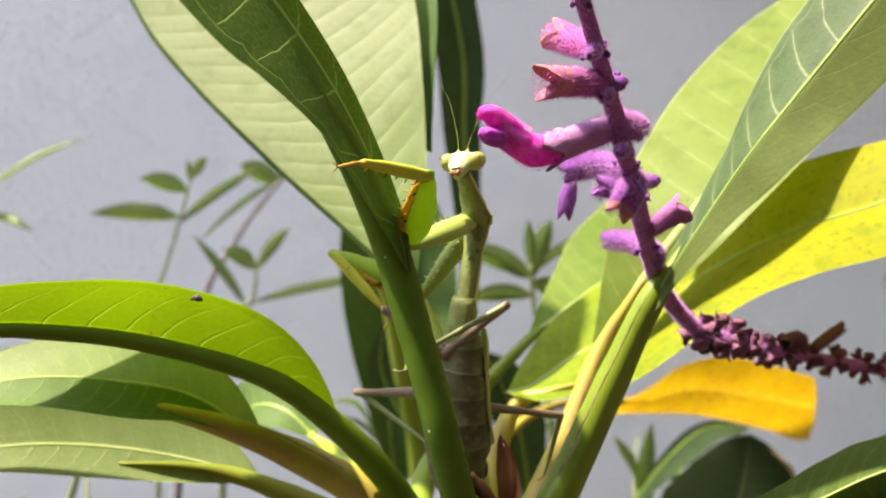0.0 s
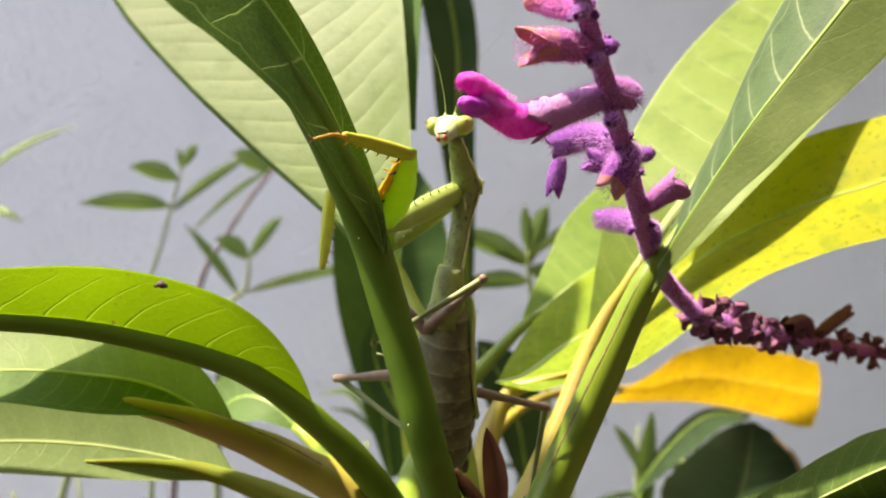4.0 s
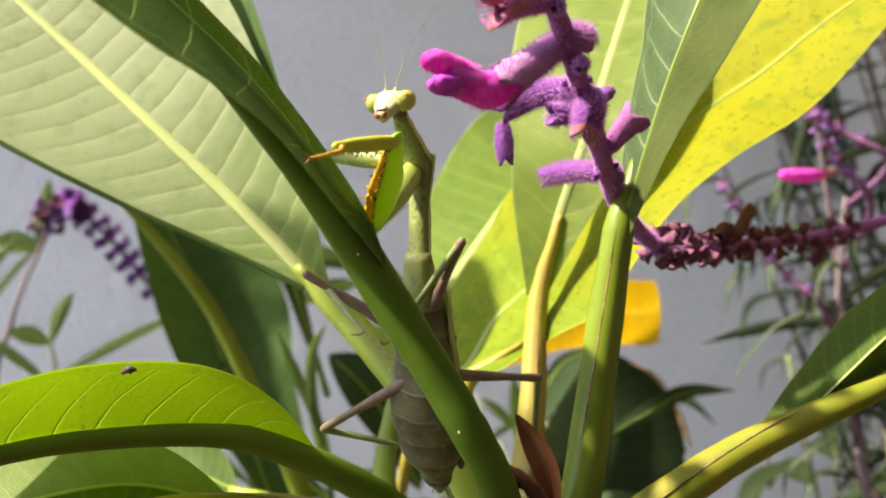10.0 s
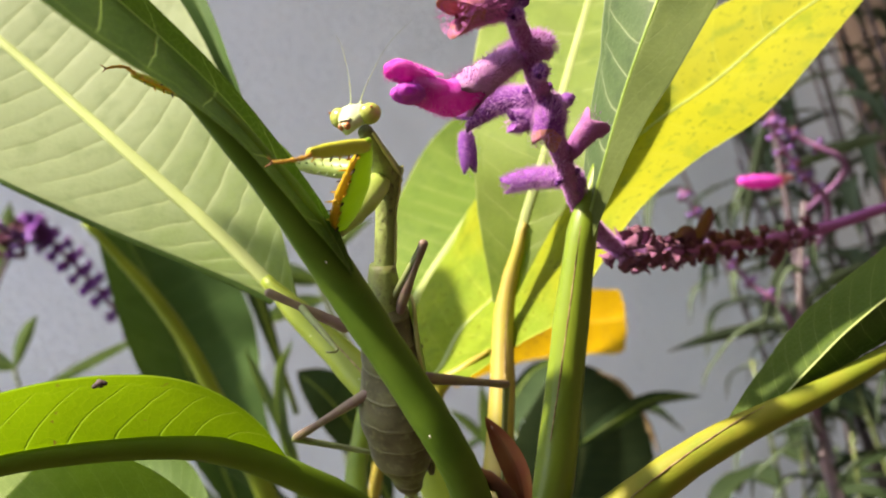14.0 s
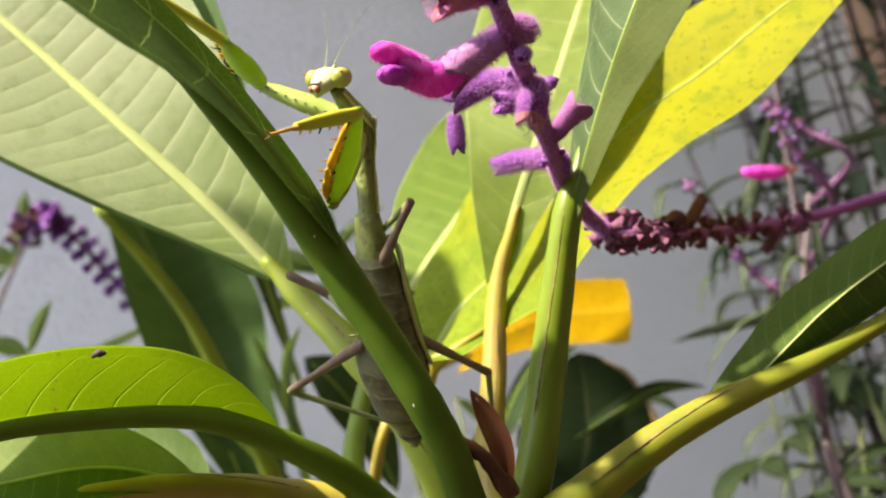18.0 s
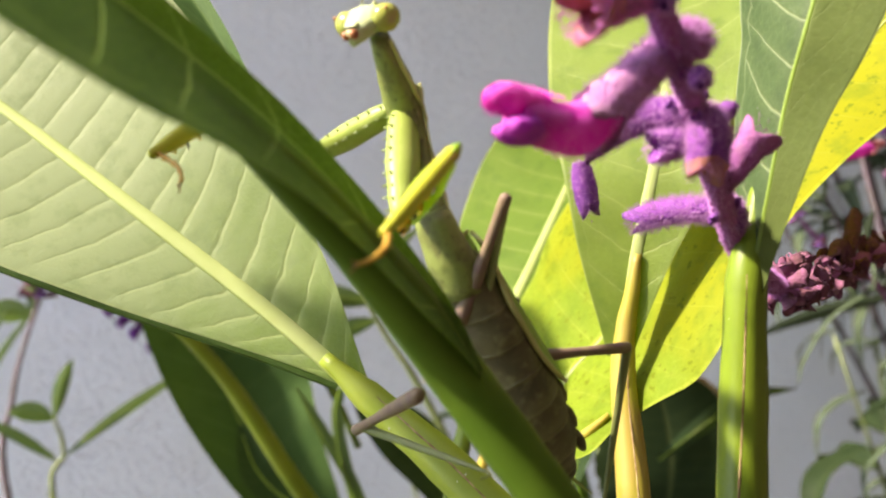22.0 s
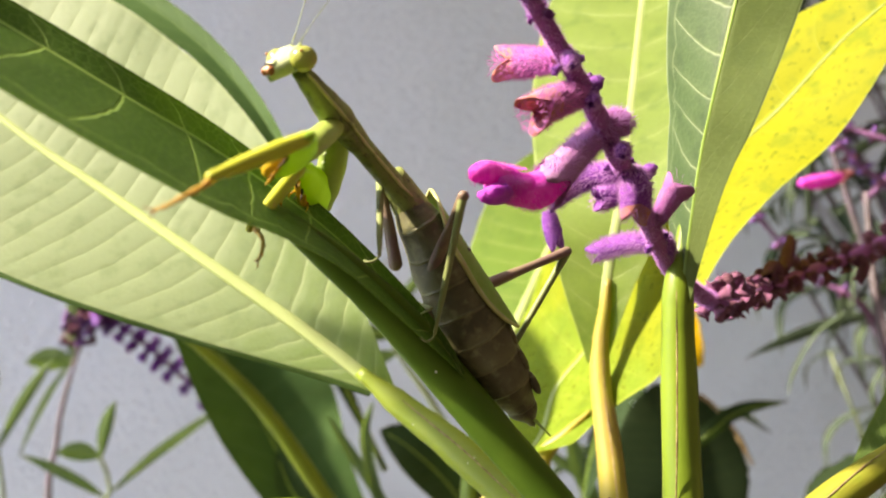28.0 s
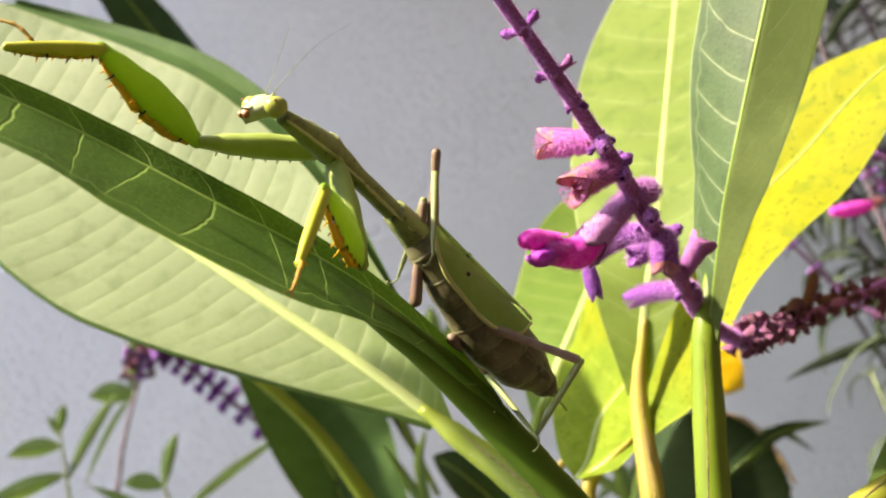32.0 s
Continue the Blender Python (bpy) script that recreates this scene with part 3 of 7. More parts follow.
# pale upright leaf on a yellowed petiole
petiole([CROWN, (0.0141, 0.190, 0.4537), (0.021, 0.196, 0.4666), (0.0270, 0.200, 0.4795), (0.0302, 0.2005, 0.4855), (0.0330, 0.2000, 0.4900), (0.0357, 0.1996, 0.4945)], (0.004, 0.0026, 0.0022, 0.0018, 0.0014, 0.0011, 0.0006), M_STALK_Y, "yellowed petiole with a brown seam")
leaf(shrub, [(0.0285, 0.201, 0.4823), (0.0357, 0.2, 0.4945), (0.0441, 0.2, 0.506), (0.0567, 0.209, 0.519), (0.0717, 0.222, 0.5331), (0.0904, 0.238, 0.5507), (0.1143, 0.257, 0.5742)],
     [(0.90, -0.35, -0.42), (0.90, -0.35, -0.38)], 0.0205, 0.0125, M_PALE2, M_RIB, (0.0009, 0.0006), "pale green upright leaf on a yellowed petiole", fold=(0.0, 0.2), curl=(0.0, 0.1), crown=0.7, start=0.10, base=1.1, tip=0.6, seed=7,
     lefts=[(-0.85, 0.35, 0.40), (-0.70, 0.60, 0.38), (-0.62, 0.68, 0.38)])
# leaf behind
leaf(shrub, [(0.0200, 0.2500, 0.4790), (0.0330, 0.2597, 0.4873), (0.0448, 0.2672, 0.4946), (0.0583, 0.2770, 0.5026), (0.0720, 0.2870, 0.5110), (0.0860, 0.2970, 0.5190)],
     [(0.80, -0.35, -0.55), (0.9, -0.35, -0.42)], 0.0205, 0.0100, M_MID, M_RIB, (0.0010, 0.0006), "green leaf with a strong pale midrib", fold=(0.0, 0.1), curl=(0.0, 0.1), crown=0.62, base=1.0, tip=0.6, seed=8,
     lefts=[(-0.1, 0.9, 0.45), (-0.15, 0.8, 0.55), (-0.2, 0.5, 0.85)])
petiole([CROWN, (-0.004, 0.210, 0.452), (0.006, 0.2370, 0.466), (0.0200, 0.2500, 0.4790), (0.026, 0.2545, 0.4828)], (0.004, 0.0024, 0.0018, 0.0012, 0.0004), M_STALK)
# large leaf that ages from lime at the base to yellow
BIG_LOW = [(0.0120, 0.2050, 0.4735), (0.0180, 0.1990, 0.4733), (0.0250, 0.2010, 0.4742), (0.0298, 0.1930, 0.4765), (0.0352, 0.1880, 0.4803), (0.0474, 0.1880, 0.4892), (0.0628, 0.1880, 0.4958), (0.0769, 0.1870, 0.4998), (0.0936, 0.1850, 0.5093), (0.1100, 0.1820, 0.5200)]
BIG_UP = [(0.0120, 0.2060, 0.4740), (0.0165, 0.2260, 0.4765), (0.0260, 0.2440, 0.4851), (0.0345, 0.2480, 0.4915), (0.0419, 0.2460, 0.4985), (0.0540, 0.2330, 0.5095), (0.0668, 0.2190, 0.5160), (0.0780, 0.2120, 0.5192), (0.0940, 0.2030, 0.5225), (0.1105, 0.1850, 0.5205)]
BIG_MID = [(Vector(a) * 0.5 + Vector(b) * 0.5) + Vector((0.0008, 0.0, -0.0012)) * min(k, 9 - k) * 0.5 for k, (a, b) in enumerate(zip(BIG_LOW, BIG_UP))]
petiole([CROWN, (0.0070, 0.194, 0.4535), (0.0098, 0.2025, 0.4640), (0.0135, 0.2050, 0.4715), (0.0190, 0.2035, 0.4740), (0.0245, 0.2035, 0.4755)], (0.004, 0.0024, 0.0020, 0.0015, 0.0009, 0.0004), M_STALK_Y, "yellow-green petiole")
blade(shrub, BIG_MID, BIG_LOW, BIG_UP, M_YELLOW, M_RIB, (0.0007, 0.0003), "large spotted leaf ageing from lime green to bright yellow", n=60, bulge=0.05, wave=0.015, seed=9)
# leaf low on the side: lit upper half and shaded lower half coloured in, thick yellow petiole
petiole([CROWN, (0.0120, 0.158, 0.4530), (0.0189, 0.1565, 0.4560), (0.0277, 0.1548, 0.4592), (0.0362, 0.1532, 0.4613), (0.0448, 0.1518, 0.4624), (0.0533, 0.1505, 0.4634), (0.0670, 0.1490, 0.4660), (0.0820, 0.1480, 0.4700)], (0.005, 0.0032, 0.0029, 0.0026, 0.0023, 0.0019, 0.0016, 0.0012, 0.0007), M_STALK_Y2, "thick yellow-green petiole")
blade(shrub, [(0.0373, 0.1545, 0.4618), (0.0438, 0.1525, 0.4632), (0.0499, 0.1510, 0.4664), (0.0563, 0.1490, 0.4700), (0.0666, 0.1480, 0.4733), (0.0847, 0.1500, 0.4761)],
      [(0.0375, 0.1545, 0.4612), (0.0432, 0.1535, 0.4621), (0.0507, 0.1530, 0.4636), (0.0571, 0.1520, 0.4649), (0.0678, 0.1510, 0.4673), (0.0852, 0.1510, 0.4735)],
      [(0.0373, 0.1550, 0.4622), (0.0445, 0.1570, 0.4661), (0.0534, 0.1590, 0.4703), (0.0633, 0.1600, 0.4739), (0.0766, 0.1600, 0.4771), (0.0920, 0.1580, 0.4773)], M_DEEP2, M_RIB, (0.0003, 0.0002), "leaf with a lit and a shaded half coloured in, on a thick petiole", bulge=0.03, wave=0.02, seed=11, skin2=M_LIT)
# lower leaves on the other side
petiole([CROWN, (-0.0101, 0.1745, 0.4597), (-0.0205, 0.1752, 0.4664), (-0.0317, 0.1736, 0.4719), (-0.0410, 0.1720, 0.4750), (-0.0480, 0.1712, 0.4763), (-0.0540, 0.1700, 0.4772)], (0.004, 0.0032, 0.0027, 0.0020, 0.0013, 0.0008, 0.0003), M_STALK_Y, "yellow petiole with a brown seam")
# shadow on the front half is put in as a second, darker skin
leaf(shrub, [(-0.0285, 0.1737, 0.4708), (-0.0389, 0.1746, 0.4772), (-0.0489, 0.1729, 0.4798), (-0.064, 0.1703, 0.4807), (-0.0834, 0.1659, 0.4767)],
     [(0.1, -0.65, -0.75), (0.05, -0.7, -0.7)], 0.010, 0.0078, M_SOFT, M_RIB, (0.0003, 0.0002), "leaf with a lit half coloured pale and a shadowed half coloured dark green, on a yellow petiole", fold=0.0, curl=-0.2, crown=0.5, base=0.8, seed=12,
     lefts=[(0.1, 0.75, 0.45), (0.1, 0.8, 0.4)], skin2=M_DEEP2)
petiole([CROWN, (-0.0102, 0.172, 0.4555), (-0.0214, 0.180, 0.4592), (-0.033, 0.1835, 0.4630), (-0.0420, 0.1825, 0.4650), (-0.0520, 0.1800, 0.4660)], (0.004, 0.0026, 0.0020, 0.0014, 0.0008, 0.0003), M_STALK_Y2)
leaf(shrub, [(-0.0304, 0.185, 0.4622), (-0.0416, 0.185, 0.4657), (-0.0558, 0.181, 0.4687), (-0.0700, 0.175, 0.4695), (-0.0870, 0.168, 0.4660)],
     [(0.1, -0.65, -0.75), (0.05, -0.7, -0.7)], 0.010, 0.0065, M_SOFT, M_RIB, (0.00025, 0.0002), "pale lower leaf", fold=0.0, curl=-0.15, crown=0.5, base=0.8, seed=13,
     lefts=[(0.1, 0.65, 0.75)])
petiole([CROWN, (-0.0106, 0.200, 0.4549), (-0.0211, 0.240, 0.4558), (-0.0274, 0.250, 0.4587)], (0.004, 0.0024, 0.0018, 0.0010), M_STALK_L)
leaf(shrub, [(-0.0263, 0.250, 0.458), (-0.0337, 0.255, 0.4635), (-0.0418, 0.260, 0.4635), (-0.0520, 0.262, 0.4543)],
     [(0.1, -0.7, -0.7)], 0.009, 0.007, M_DEEP2, M_RIB_D, (0.0004, 0.0003), "small grey-green lower leaf", fold=0.0, curl=-0.15, crown=0.5, base=0.8, seed=14)


def seam(points, label=""):
    """A dry brown crack along a petiole."""
    tube_part("seam", points, (0.00005, 0.00012, 0.00010, 0.00005), M_SCAR, shrub, label, 40, 6, 1.0, 0.35, 5)


seam([(0.0100, 0.1590, 0.4580), (0.0180, 0.1558, 0.4763), (0.0238, 0.1556, 0.4880), (0.0266, 0.1558, 0.4935)], "dry cracked seam with white specks")
seam([(0.0128, 0.1862, 0.4540), (0.0205, 0.1930, 0.4670), (0.0256, 0.1975, 0.4770), (0.0285, 0.1985, 0.4830)], "brown seam")
seam([(0.0035, 0.1790, 0.4680), (-0.0008, 0.1868, 0.4810), (-0.0035, 0.1925, 0.4880), (-0.0056, 0.1975, 0.4935)], "brown seam")
seam([(0.0180, 0.1540, 0.4575), (0.0277, 0.1526, 0.4608), (0.0362, 0.1516, 0.4630), (0.0420, 0.1510, 0.4640)], "brown seam")
seam([(-0.0137, 0.1739, 0.4647), (-0.0204, 0.1724, 0.469), (-0.0272, 0.1727, 0.4723), (-0.0316, 0.1729, 0.4742)], "brown seam")


def specks(path, radius, count, material, seed, size=0.00008):
    """Dried drops of sap and grit on a petiole."""
    rng = random.Random(seed)
    pts = spline(path, 40)
    bm = bmesh.new()
    for _ in range(count):
        p = pts[rng.randint(2, 38)]
        d = Vector((rng.gauss(0, 1), -abs(rng.gauss(0, 1)) - 0.3, rng.gauss(0, 0.6))).normalized()
        r = size * rng.uniform(0.4, 1.4)
        bmesh.ops.create_icosphere(bm, subdivisions=1, radius=r, matrix=Matrix.Translation(p + d * radius) @ Matrix.Diagonal((1, 1, rng.uniform(0.8, 2.2), 1)))
    part("sap_drop", bm, material, shrub, "dried white sap specks")


specks([(0.0126, 0.160, 0.4595), (0.0202, 0.159, 0.4763), (0.0272, 0.1585, 0.4915)], 0.0022, 16, M_SAP, 1)
specks([(-0.0027, 0.145, 0.4746), (-0.0077, 0.1456, 0.4930), (-0.0155, 0.1390, 0.5130)], 0.0030, 4, M_SAP, 2)
specks([(0.0035, 0.182, 0.466), (-0.0005, 0.1905, 0.480), (-0.0049, 0.1976, 0.4903)], 0.0034, 5, M_SAP, 3)
bm = bmesh.new()
add_tube(bm, spline([(-0.0352, 0.1590, 0.4929), (-0.0360, 0.1592, 0.4932), (-0.0369, 0.1594, 0.4930)], 6), (0.0002, 0.0005, 0.0002), 8, 1.0, 0.25, 3)
part("wound", bm, M_DEAD, shrub, "small brown dead spot on a leaf margin")

# small red bract and bud at the crown
leaf(shrub, [(0.0066, 0.152, 0.461), (0.0076, 0.1525, 0.4665), (0.0072, 0.1535, 0.471), (0.0062, 0.154, 0.4748)], [(0.9, -0.3, 0.0)], 0.0021, 0.0021, M_BRACT, M_BRACT, (0.0004, 0.0002), "small red pointed bract", "bract", 16, 4, fold=0.5, curl=0.2, crown=0.45, base=0.6)
tube_part("bud", [(0.0066, 0.151, 0.461), (0.0045, 0.150, 0.4664), (0.0019, 0.1495, 0.4703)], (0.0014, 0.0010, 0.0009, 0.0004), M_BRACT, shrub, "small dried pinkish bud", 14, 8, 1.0, 0.2)

# ---- unseen shrub, added so that its overhanging branch shades the crown ----
beside = tagged(new("shrub"), "unseen shrub added to shade the crown", "shrub")
tube_part("stem", [(-0.30, 0.10, -0.01), (-0.29, 0.10, 0.30), (-0.24, 0.115, 0.56), (-0.16, 0.125, 0.645), (-0.118, 0.132, 0.645)], (0.010, 0.008, 0.006, 0.004, 0.002), M_BARK, beside, "grey-green woody stem", 40, 12, 1.0, 0.05)
for mid, wide, seed in (([(-0.118, 0.132, 0.645), (-0.092, 0.146, 0.638), (-0.066, 0.165, 0.626), (-0.052, 0.190, 0.610), (-0.050, 0.208, 0.596)], 0.0135, 41),
                        ([(-0.17, 0.124, 0.640), (-0.19, 0.150, 0.672), (-0.215, 0.18, 0.69), (-0.25, 0.21, 0.69)], 0.016, 42),
                        ([(-0.20, 0.12, 0.610), (-0.22, 0.09, 0.650), (-0.25, 0.06, 0.67), (-0.29, 0.03, 0.66)], 0.016, 43),
                        ([(-0.25, 0.112, 0.54), (-0.28, 0.14, 0.58), (-0.32, 0.17, 0.60), (-0.37, 0.20, 0.59)], 0.018, 44)):
    d = Vector(mid[-1]) - Vector(mid[0])
    leaf(beside, mid, [d.cross(Vector((0, 0, 1))).normalized()], wide, wide, M_DEEP2, M_RIB_D, (0.0010, 0.0005), "dark green leaf", fold=0.1, curl=0.1, crown=0.5, base=0.8, seed=seed)

# ---- shrub behind, dark ----
back = tagged(new("shrub"), "dark green shrub in shade near the wall", "shrub")
tube_part("stem", [(0.0, 0.46, -0.01), (0.002, 0.45, 0.25), (0.0, 0.44, 0.40), (-0.0078, 0.42, 0.4528), (-0.0159, 0.41, 0.4927), (-0.0326, 0.40, 0.5307)], (0.006, 0.005, 0.004, 0.003, 0.0024, 0.0014), M_STALK_L, back, "pale green stem", 40, 8)
# broad leaf whose shade is held by its darkened green
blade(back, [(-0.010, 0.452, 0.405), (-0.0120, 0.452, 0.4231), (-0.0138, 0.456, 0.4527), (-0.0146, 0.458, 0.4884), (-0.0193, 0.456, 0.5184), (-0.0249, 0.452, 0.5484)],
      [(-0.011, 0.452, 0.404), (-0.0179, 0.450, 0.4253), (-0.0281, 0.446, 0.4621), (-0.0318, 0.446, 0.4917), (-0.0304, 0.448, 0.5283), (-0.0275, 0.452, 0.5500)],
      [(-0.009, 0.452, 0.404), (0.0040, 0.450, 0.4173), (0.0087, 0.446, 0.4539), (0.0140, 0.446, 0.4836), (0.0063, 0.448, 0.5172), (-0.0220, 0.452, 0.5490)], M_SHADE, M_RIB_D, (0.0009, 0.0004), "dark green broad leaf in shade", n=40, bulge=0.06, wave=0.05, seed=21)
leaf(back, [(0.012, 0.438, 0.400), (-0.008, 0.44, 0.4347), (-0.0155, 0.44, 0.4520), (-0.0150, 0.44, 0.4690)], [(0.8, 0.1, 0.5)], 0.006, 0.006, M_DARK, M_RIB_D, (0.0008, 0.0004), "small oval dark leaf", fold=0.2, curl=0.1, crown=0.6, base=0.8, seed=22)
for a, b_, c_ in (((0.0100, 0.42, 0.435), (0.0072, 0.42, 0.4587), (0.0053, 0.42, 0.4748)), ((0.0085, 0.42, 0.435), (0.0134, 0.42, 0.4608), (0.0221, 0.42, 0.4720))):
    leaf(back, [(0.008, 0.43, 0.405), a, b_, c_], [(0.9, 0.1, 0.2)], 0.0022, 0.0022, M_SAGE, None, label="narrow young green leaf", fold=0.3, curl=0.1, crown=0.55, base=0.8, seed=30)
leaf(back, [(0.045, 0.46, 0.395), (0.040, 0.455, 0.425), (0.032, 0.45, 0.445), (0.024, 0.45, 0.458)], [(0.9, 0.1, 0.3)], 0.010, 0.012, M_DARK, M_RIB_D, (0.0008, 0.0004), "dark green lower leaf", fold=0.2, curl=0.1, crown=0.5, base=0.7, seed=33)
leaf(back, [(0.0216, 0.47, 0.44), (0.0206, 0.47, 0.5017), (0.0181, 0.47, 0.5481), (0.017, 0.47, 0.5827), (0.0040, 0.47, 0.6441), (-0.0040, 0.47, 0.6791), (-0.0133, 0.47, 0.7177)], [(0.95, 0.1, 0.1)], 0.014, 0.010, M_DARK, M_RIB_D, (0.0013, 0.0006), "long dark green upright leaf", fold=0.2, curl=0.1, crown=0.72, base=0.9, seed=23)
# added above the view to keep sun off the leaves below
leaf(back, [(-0.008, 0.470, 0.690), (0.006, 0.466, 0.702), (0.024, 0.462, 0.705), (0.042, 0.458, 0.700), (0.058, 0.455, 0.688)], [(0.1, 0.95, 0.1)], 0.021, 0.021, M_DARK, M_RIB_D, (0.001, 0.0005), "unseen upper leaf added to shade the leaves below", fold=0.1, curl=-0.1, crown=0.5, base=0.7, seed=35)
# orange leaf, and a leaf with shade in its colour and a brown edge
blade(back, [(0.0578, 0.36, 0.447), (0.0707, 0.38, 0.4467), (0.0965, 0.40, 0.4496), (0.1246, 0.42, 0.4444), (0.1467, 0.435, 0.439), (0.155, 0.44, 0.4372)],
      [(0.0578, 0.36, 0.4464), (0.0689, 0.38, 0.4437), (0.0978, 0.405, 0.4394), (0.1293, 0.435, 0.4303), (0.1567, 0.46, 0.4202), (0.1588, 0.455, 0.426)],
      [(0.0578, 0.36, 0.4475), (0.0743, 0.375, 0.4529), (0.09, 0.39, 0.4589), (0.1118, 0.405, 0.4604), (0.1354, 0.415, 0.4544), (0.147, 0.42, 0.4513)], M_ORANGE, None, label="orange-yellow withering leaf with a blunt end", n=40, bulge=0.06, wave=0.015, seed=24)
leaf(back, [(0.095, 0.45, 0.350), (0.118, 0.45, 0.378), (0.128, 0.452, 0.398), (0.134, 0.455, 0.424)], [(0.75, -0.15, -0.6)], 0.030, 0.031, M_DEEP_SHADE, None, (0.001, 0.0005), "broad leaf coloured dark for shade, with a brown dead edge", fold=0.1, curl=-0.1, crown=0.5, base=0.6, tip=0.6, tear=0.04, seed=25)
tube_part("petiole", [(0.0100, 0.30, 0.4300), (0.0180, 0.29, 0.4500), (0.0330, 0.31, 0.4560), (0.0560, 0.355, 0.4515), (0.0760, 0.385, 0.4480)], (0.0016, 0.0014, 0.0012, 0.0011, 0.0006), M_STALK_Y, back, "yellow petiole", 30, 8)
tube_part("dead_edge", [(0.1390, 0.446, 0.4195), (0.1470, 0.444, 0.4110), (0.1520, 0.443, 0.3960), (0.1535, 0.444, 0.3790)], (0.0006, 0.0020, 0.0016, 0.0006), M_SCAR, back, "curled brown dead leaf edge", 30, 7, 0.45, 0.3, 7)
leaf(back, [(0.120, 0.45, 0.392), (0.1372, 0.44, 0.399), (0.1566, 0.44, 0.4015), (0.178, 0.44, 0.3956)], [(0.1, -0.3, 0.95)], 0.0042, 0.0042, M_DARK, M_RIB_D, (0.0005, 0.0003), "narrow dark leaf", fold=0.15, curl=0.1, crown=0.45, base=0.7, tip=1.0, seed=26)
leaf(back, [(0.085, 0.455, 0.395), (0.0993, 0.45, 0.4158), (0.1145, 0.45, 0.4275), (0.1319, 0.45, 0.4275)], [(0.3, -0.3, -0.9)], 0.003, 0.008, M_DARK, M_RIB_D, (0.0006, 0.0003), "dark arching leaf", fold=0.15, curl=0.1, crown=0.5, base=0.7, seed=27)
leaf(back, [(0.092, 0.46, 0.385), (0.0915, 0.46, 0.405), (0.0945, 0.46, 0.428)], [(0.9, 0.1, 0.2)], 0.0042, 0.0042, M_SAGE, M_RIB_D, (0.0005, 0.0003), "narrow green upright leaf", fold=0.15, curl=0.1, crown=0.5, base=0.7, seed=28)
leaf(back, [(0.092, 0.46, 0.400), (0.085, 0.46, 0.414), (0.0790, 0.46, 0.4225)], [(0.5, 0.1, 0.8)], 0.0022, 0.0022, M_SAGE, M_RIB_D, (0.0005, 0.0003), "narrow green leaf", fold=0.15, curl=0.1, crown=0.5, base=0.7, seed=29)
tube_part("stem", [(0.02, 0.47, -0.01), (0.06, 0.47, 0.25), (0.085, 0.46, 0.37), (0.092, 0.46, 0.405)], (0.004, 0.003, 0.002, 0.001), M_STALK_D, back, "", 20, 8)

# ---- flowering sage ----


def bell(bm, a, b, r0, r1, lobes=3, open_by=0.35, sides=12, seed=0, depth=0.25):
    """A felted calyx from a to b, flaring to r1 with pointed lobes."""
    a, b = Vector(a), Vector(b)
    axis = (b - a)
    length = axis.length
    t = axis.normalized()
    x = t.orthogonal().normalized()
    y = t.cross(x)
    rng = random.Random(seed)
    rings = []
    prof = [(0.0, 0.45), (0.08, 0.75), (0.25, 0.95), (0.5, 1.0), (0.75, 1.0 + open_by * 0.4), (1.0, 1.0 + open_by)]
    for k, (u, q) in enumerate(prof):
        ring = []
        for s in range(sides):
            w = 2 * math.pi * s / sides
            r = (r0 + (r1 - r0) * u) * q * (1 + 0.06 * rng.uniform(-1, 1))
            back = depth * (1 - abs(math.cos(lobes * w / 2))) if k == len(prof) - 1 else 0.0
            ring.append(bm.verts.new(a + t * (length * (u - back)) + x * (r * math.cos(w)) + y * (r * math.sin(w))))
        rings.append(ring)
    for p, q in zip(rings, rings[1:]):
        for s in range(sides):
            bm.faces.new((p[s], p[(s + 1) % sides], q[(s + 1) % sides], q[s]))
    bm.faces.new(list(reversed(rings[0])))
    inner = [bm.verts.new(v.co.lerp(a + t * length * 0.55, 0.45)) for v in rings[-1]]
    deep = bm.verts.new(a + t * length * 0.4)
    for s in range(sides):
        bm.faces.new((rings[-1][s], rings[-1][(s + 1) % sides], inner[(s + 1) % sides], inner[s]))
        bm.faces.new((inner[s], inner[(s + 1) % sides], deep))


def hairs(bm, centre_pts, radius, count, length, seed=0):
    """Short fine hairs standing off a stalk or calyx."""
    rng = random.Random(seed)
    n = len(centre_pts) - 1
    for _ in range(count):
        s = rng.random() * n
        k = min(int(s), n - 1)
        p = centre_pts[k].lerp(centre_pts[k + 1], s - k)
        t = (centre_pts[k + 1] - centre_pts[k]).normalized()
        d = Vector((rng.gauss(0, 1), rng.gauss(0, 1), rng.gauss(0, 1)))
        d = (d - t * d.dot(t) * 0.8).normalized()
        r = lerp_list(list(radius), s / n) if not isinstance(radius, float) else radius
        a = p + d * r * 0.9
        b = a + d * length * rng.uniform(0.5, 1.2)
        w = t.cross(d).normalized() * 0.000045
        f = [bm.verts.new(a - w), bm.verts.new(a + w), bm.verts.new(b)]
        bm.faces.new(f)


sage = tagged(new("sage_plant"), "violet flowering sage spike with one open magenta flower", "flower")
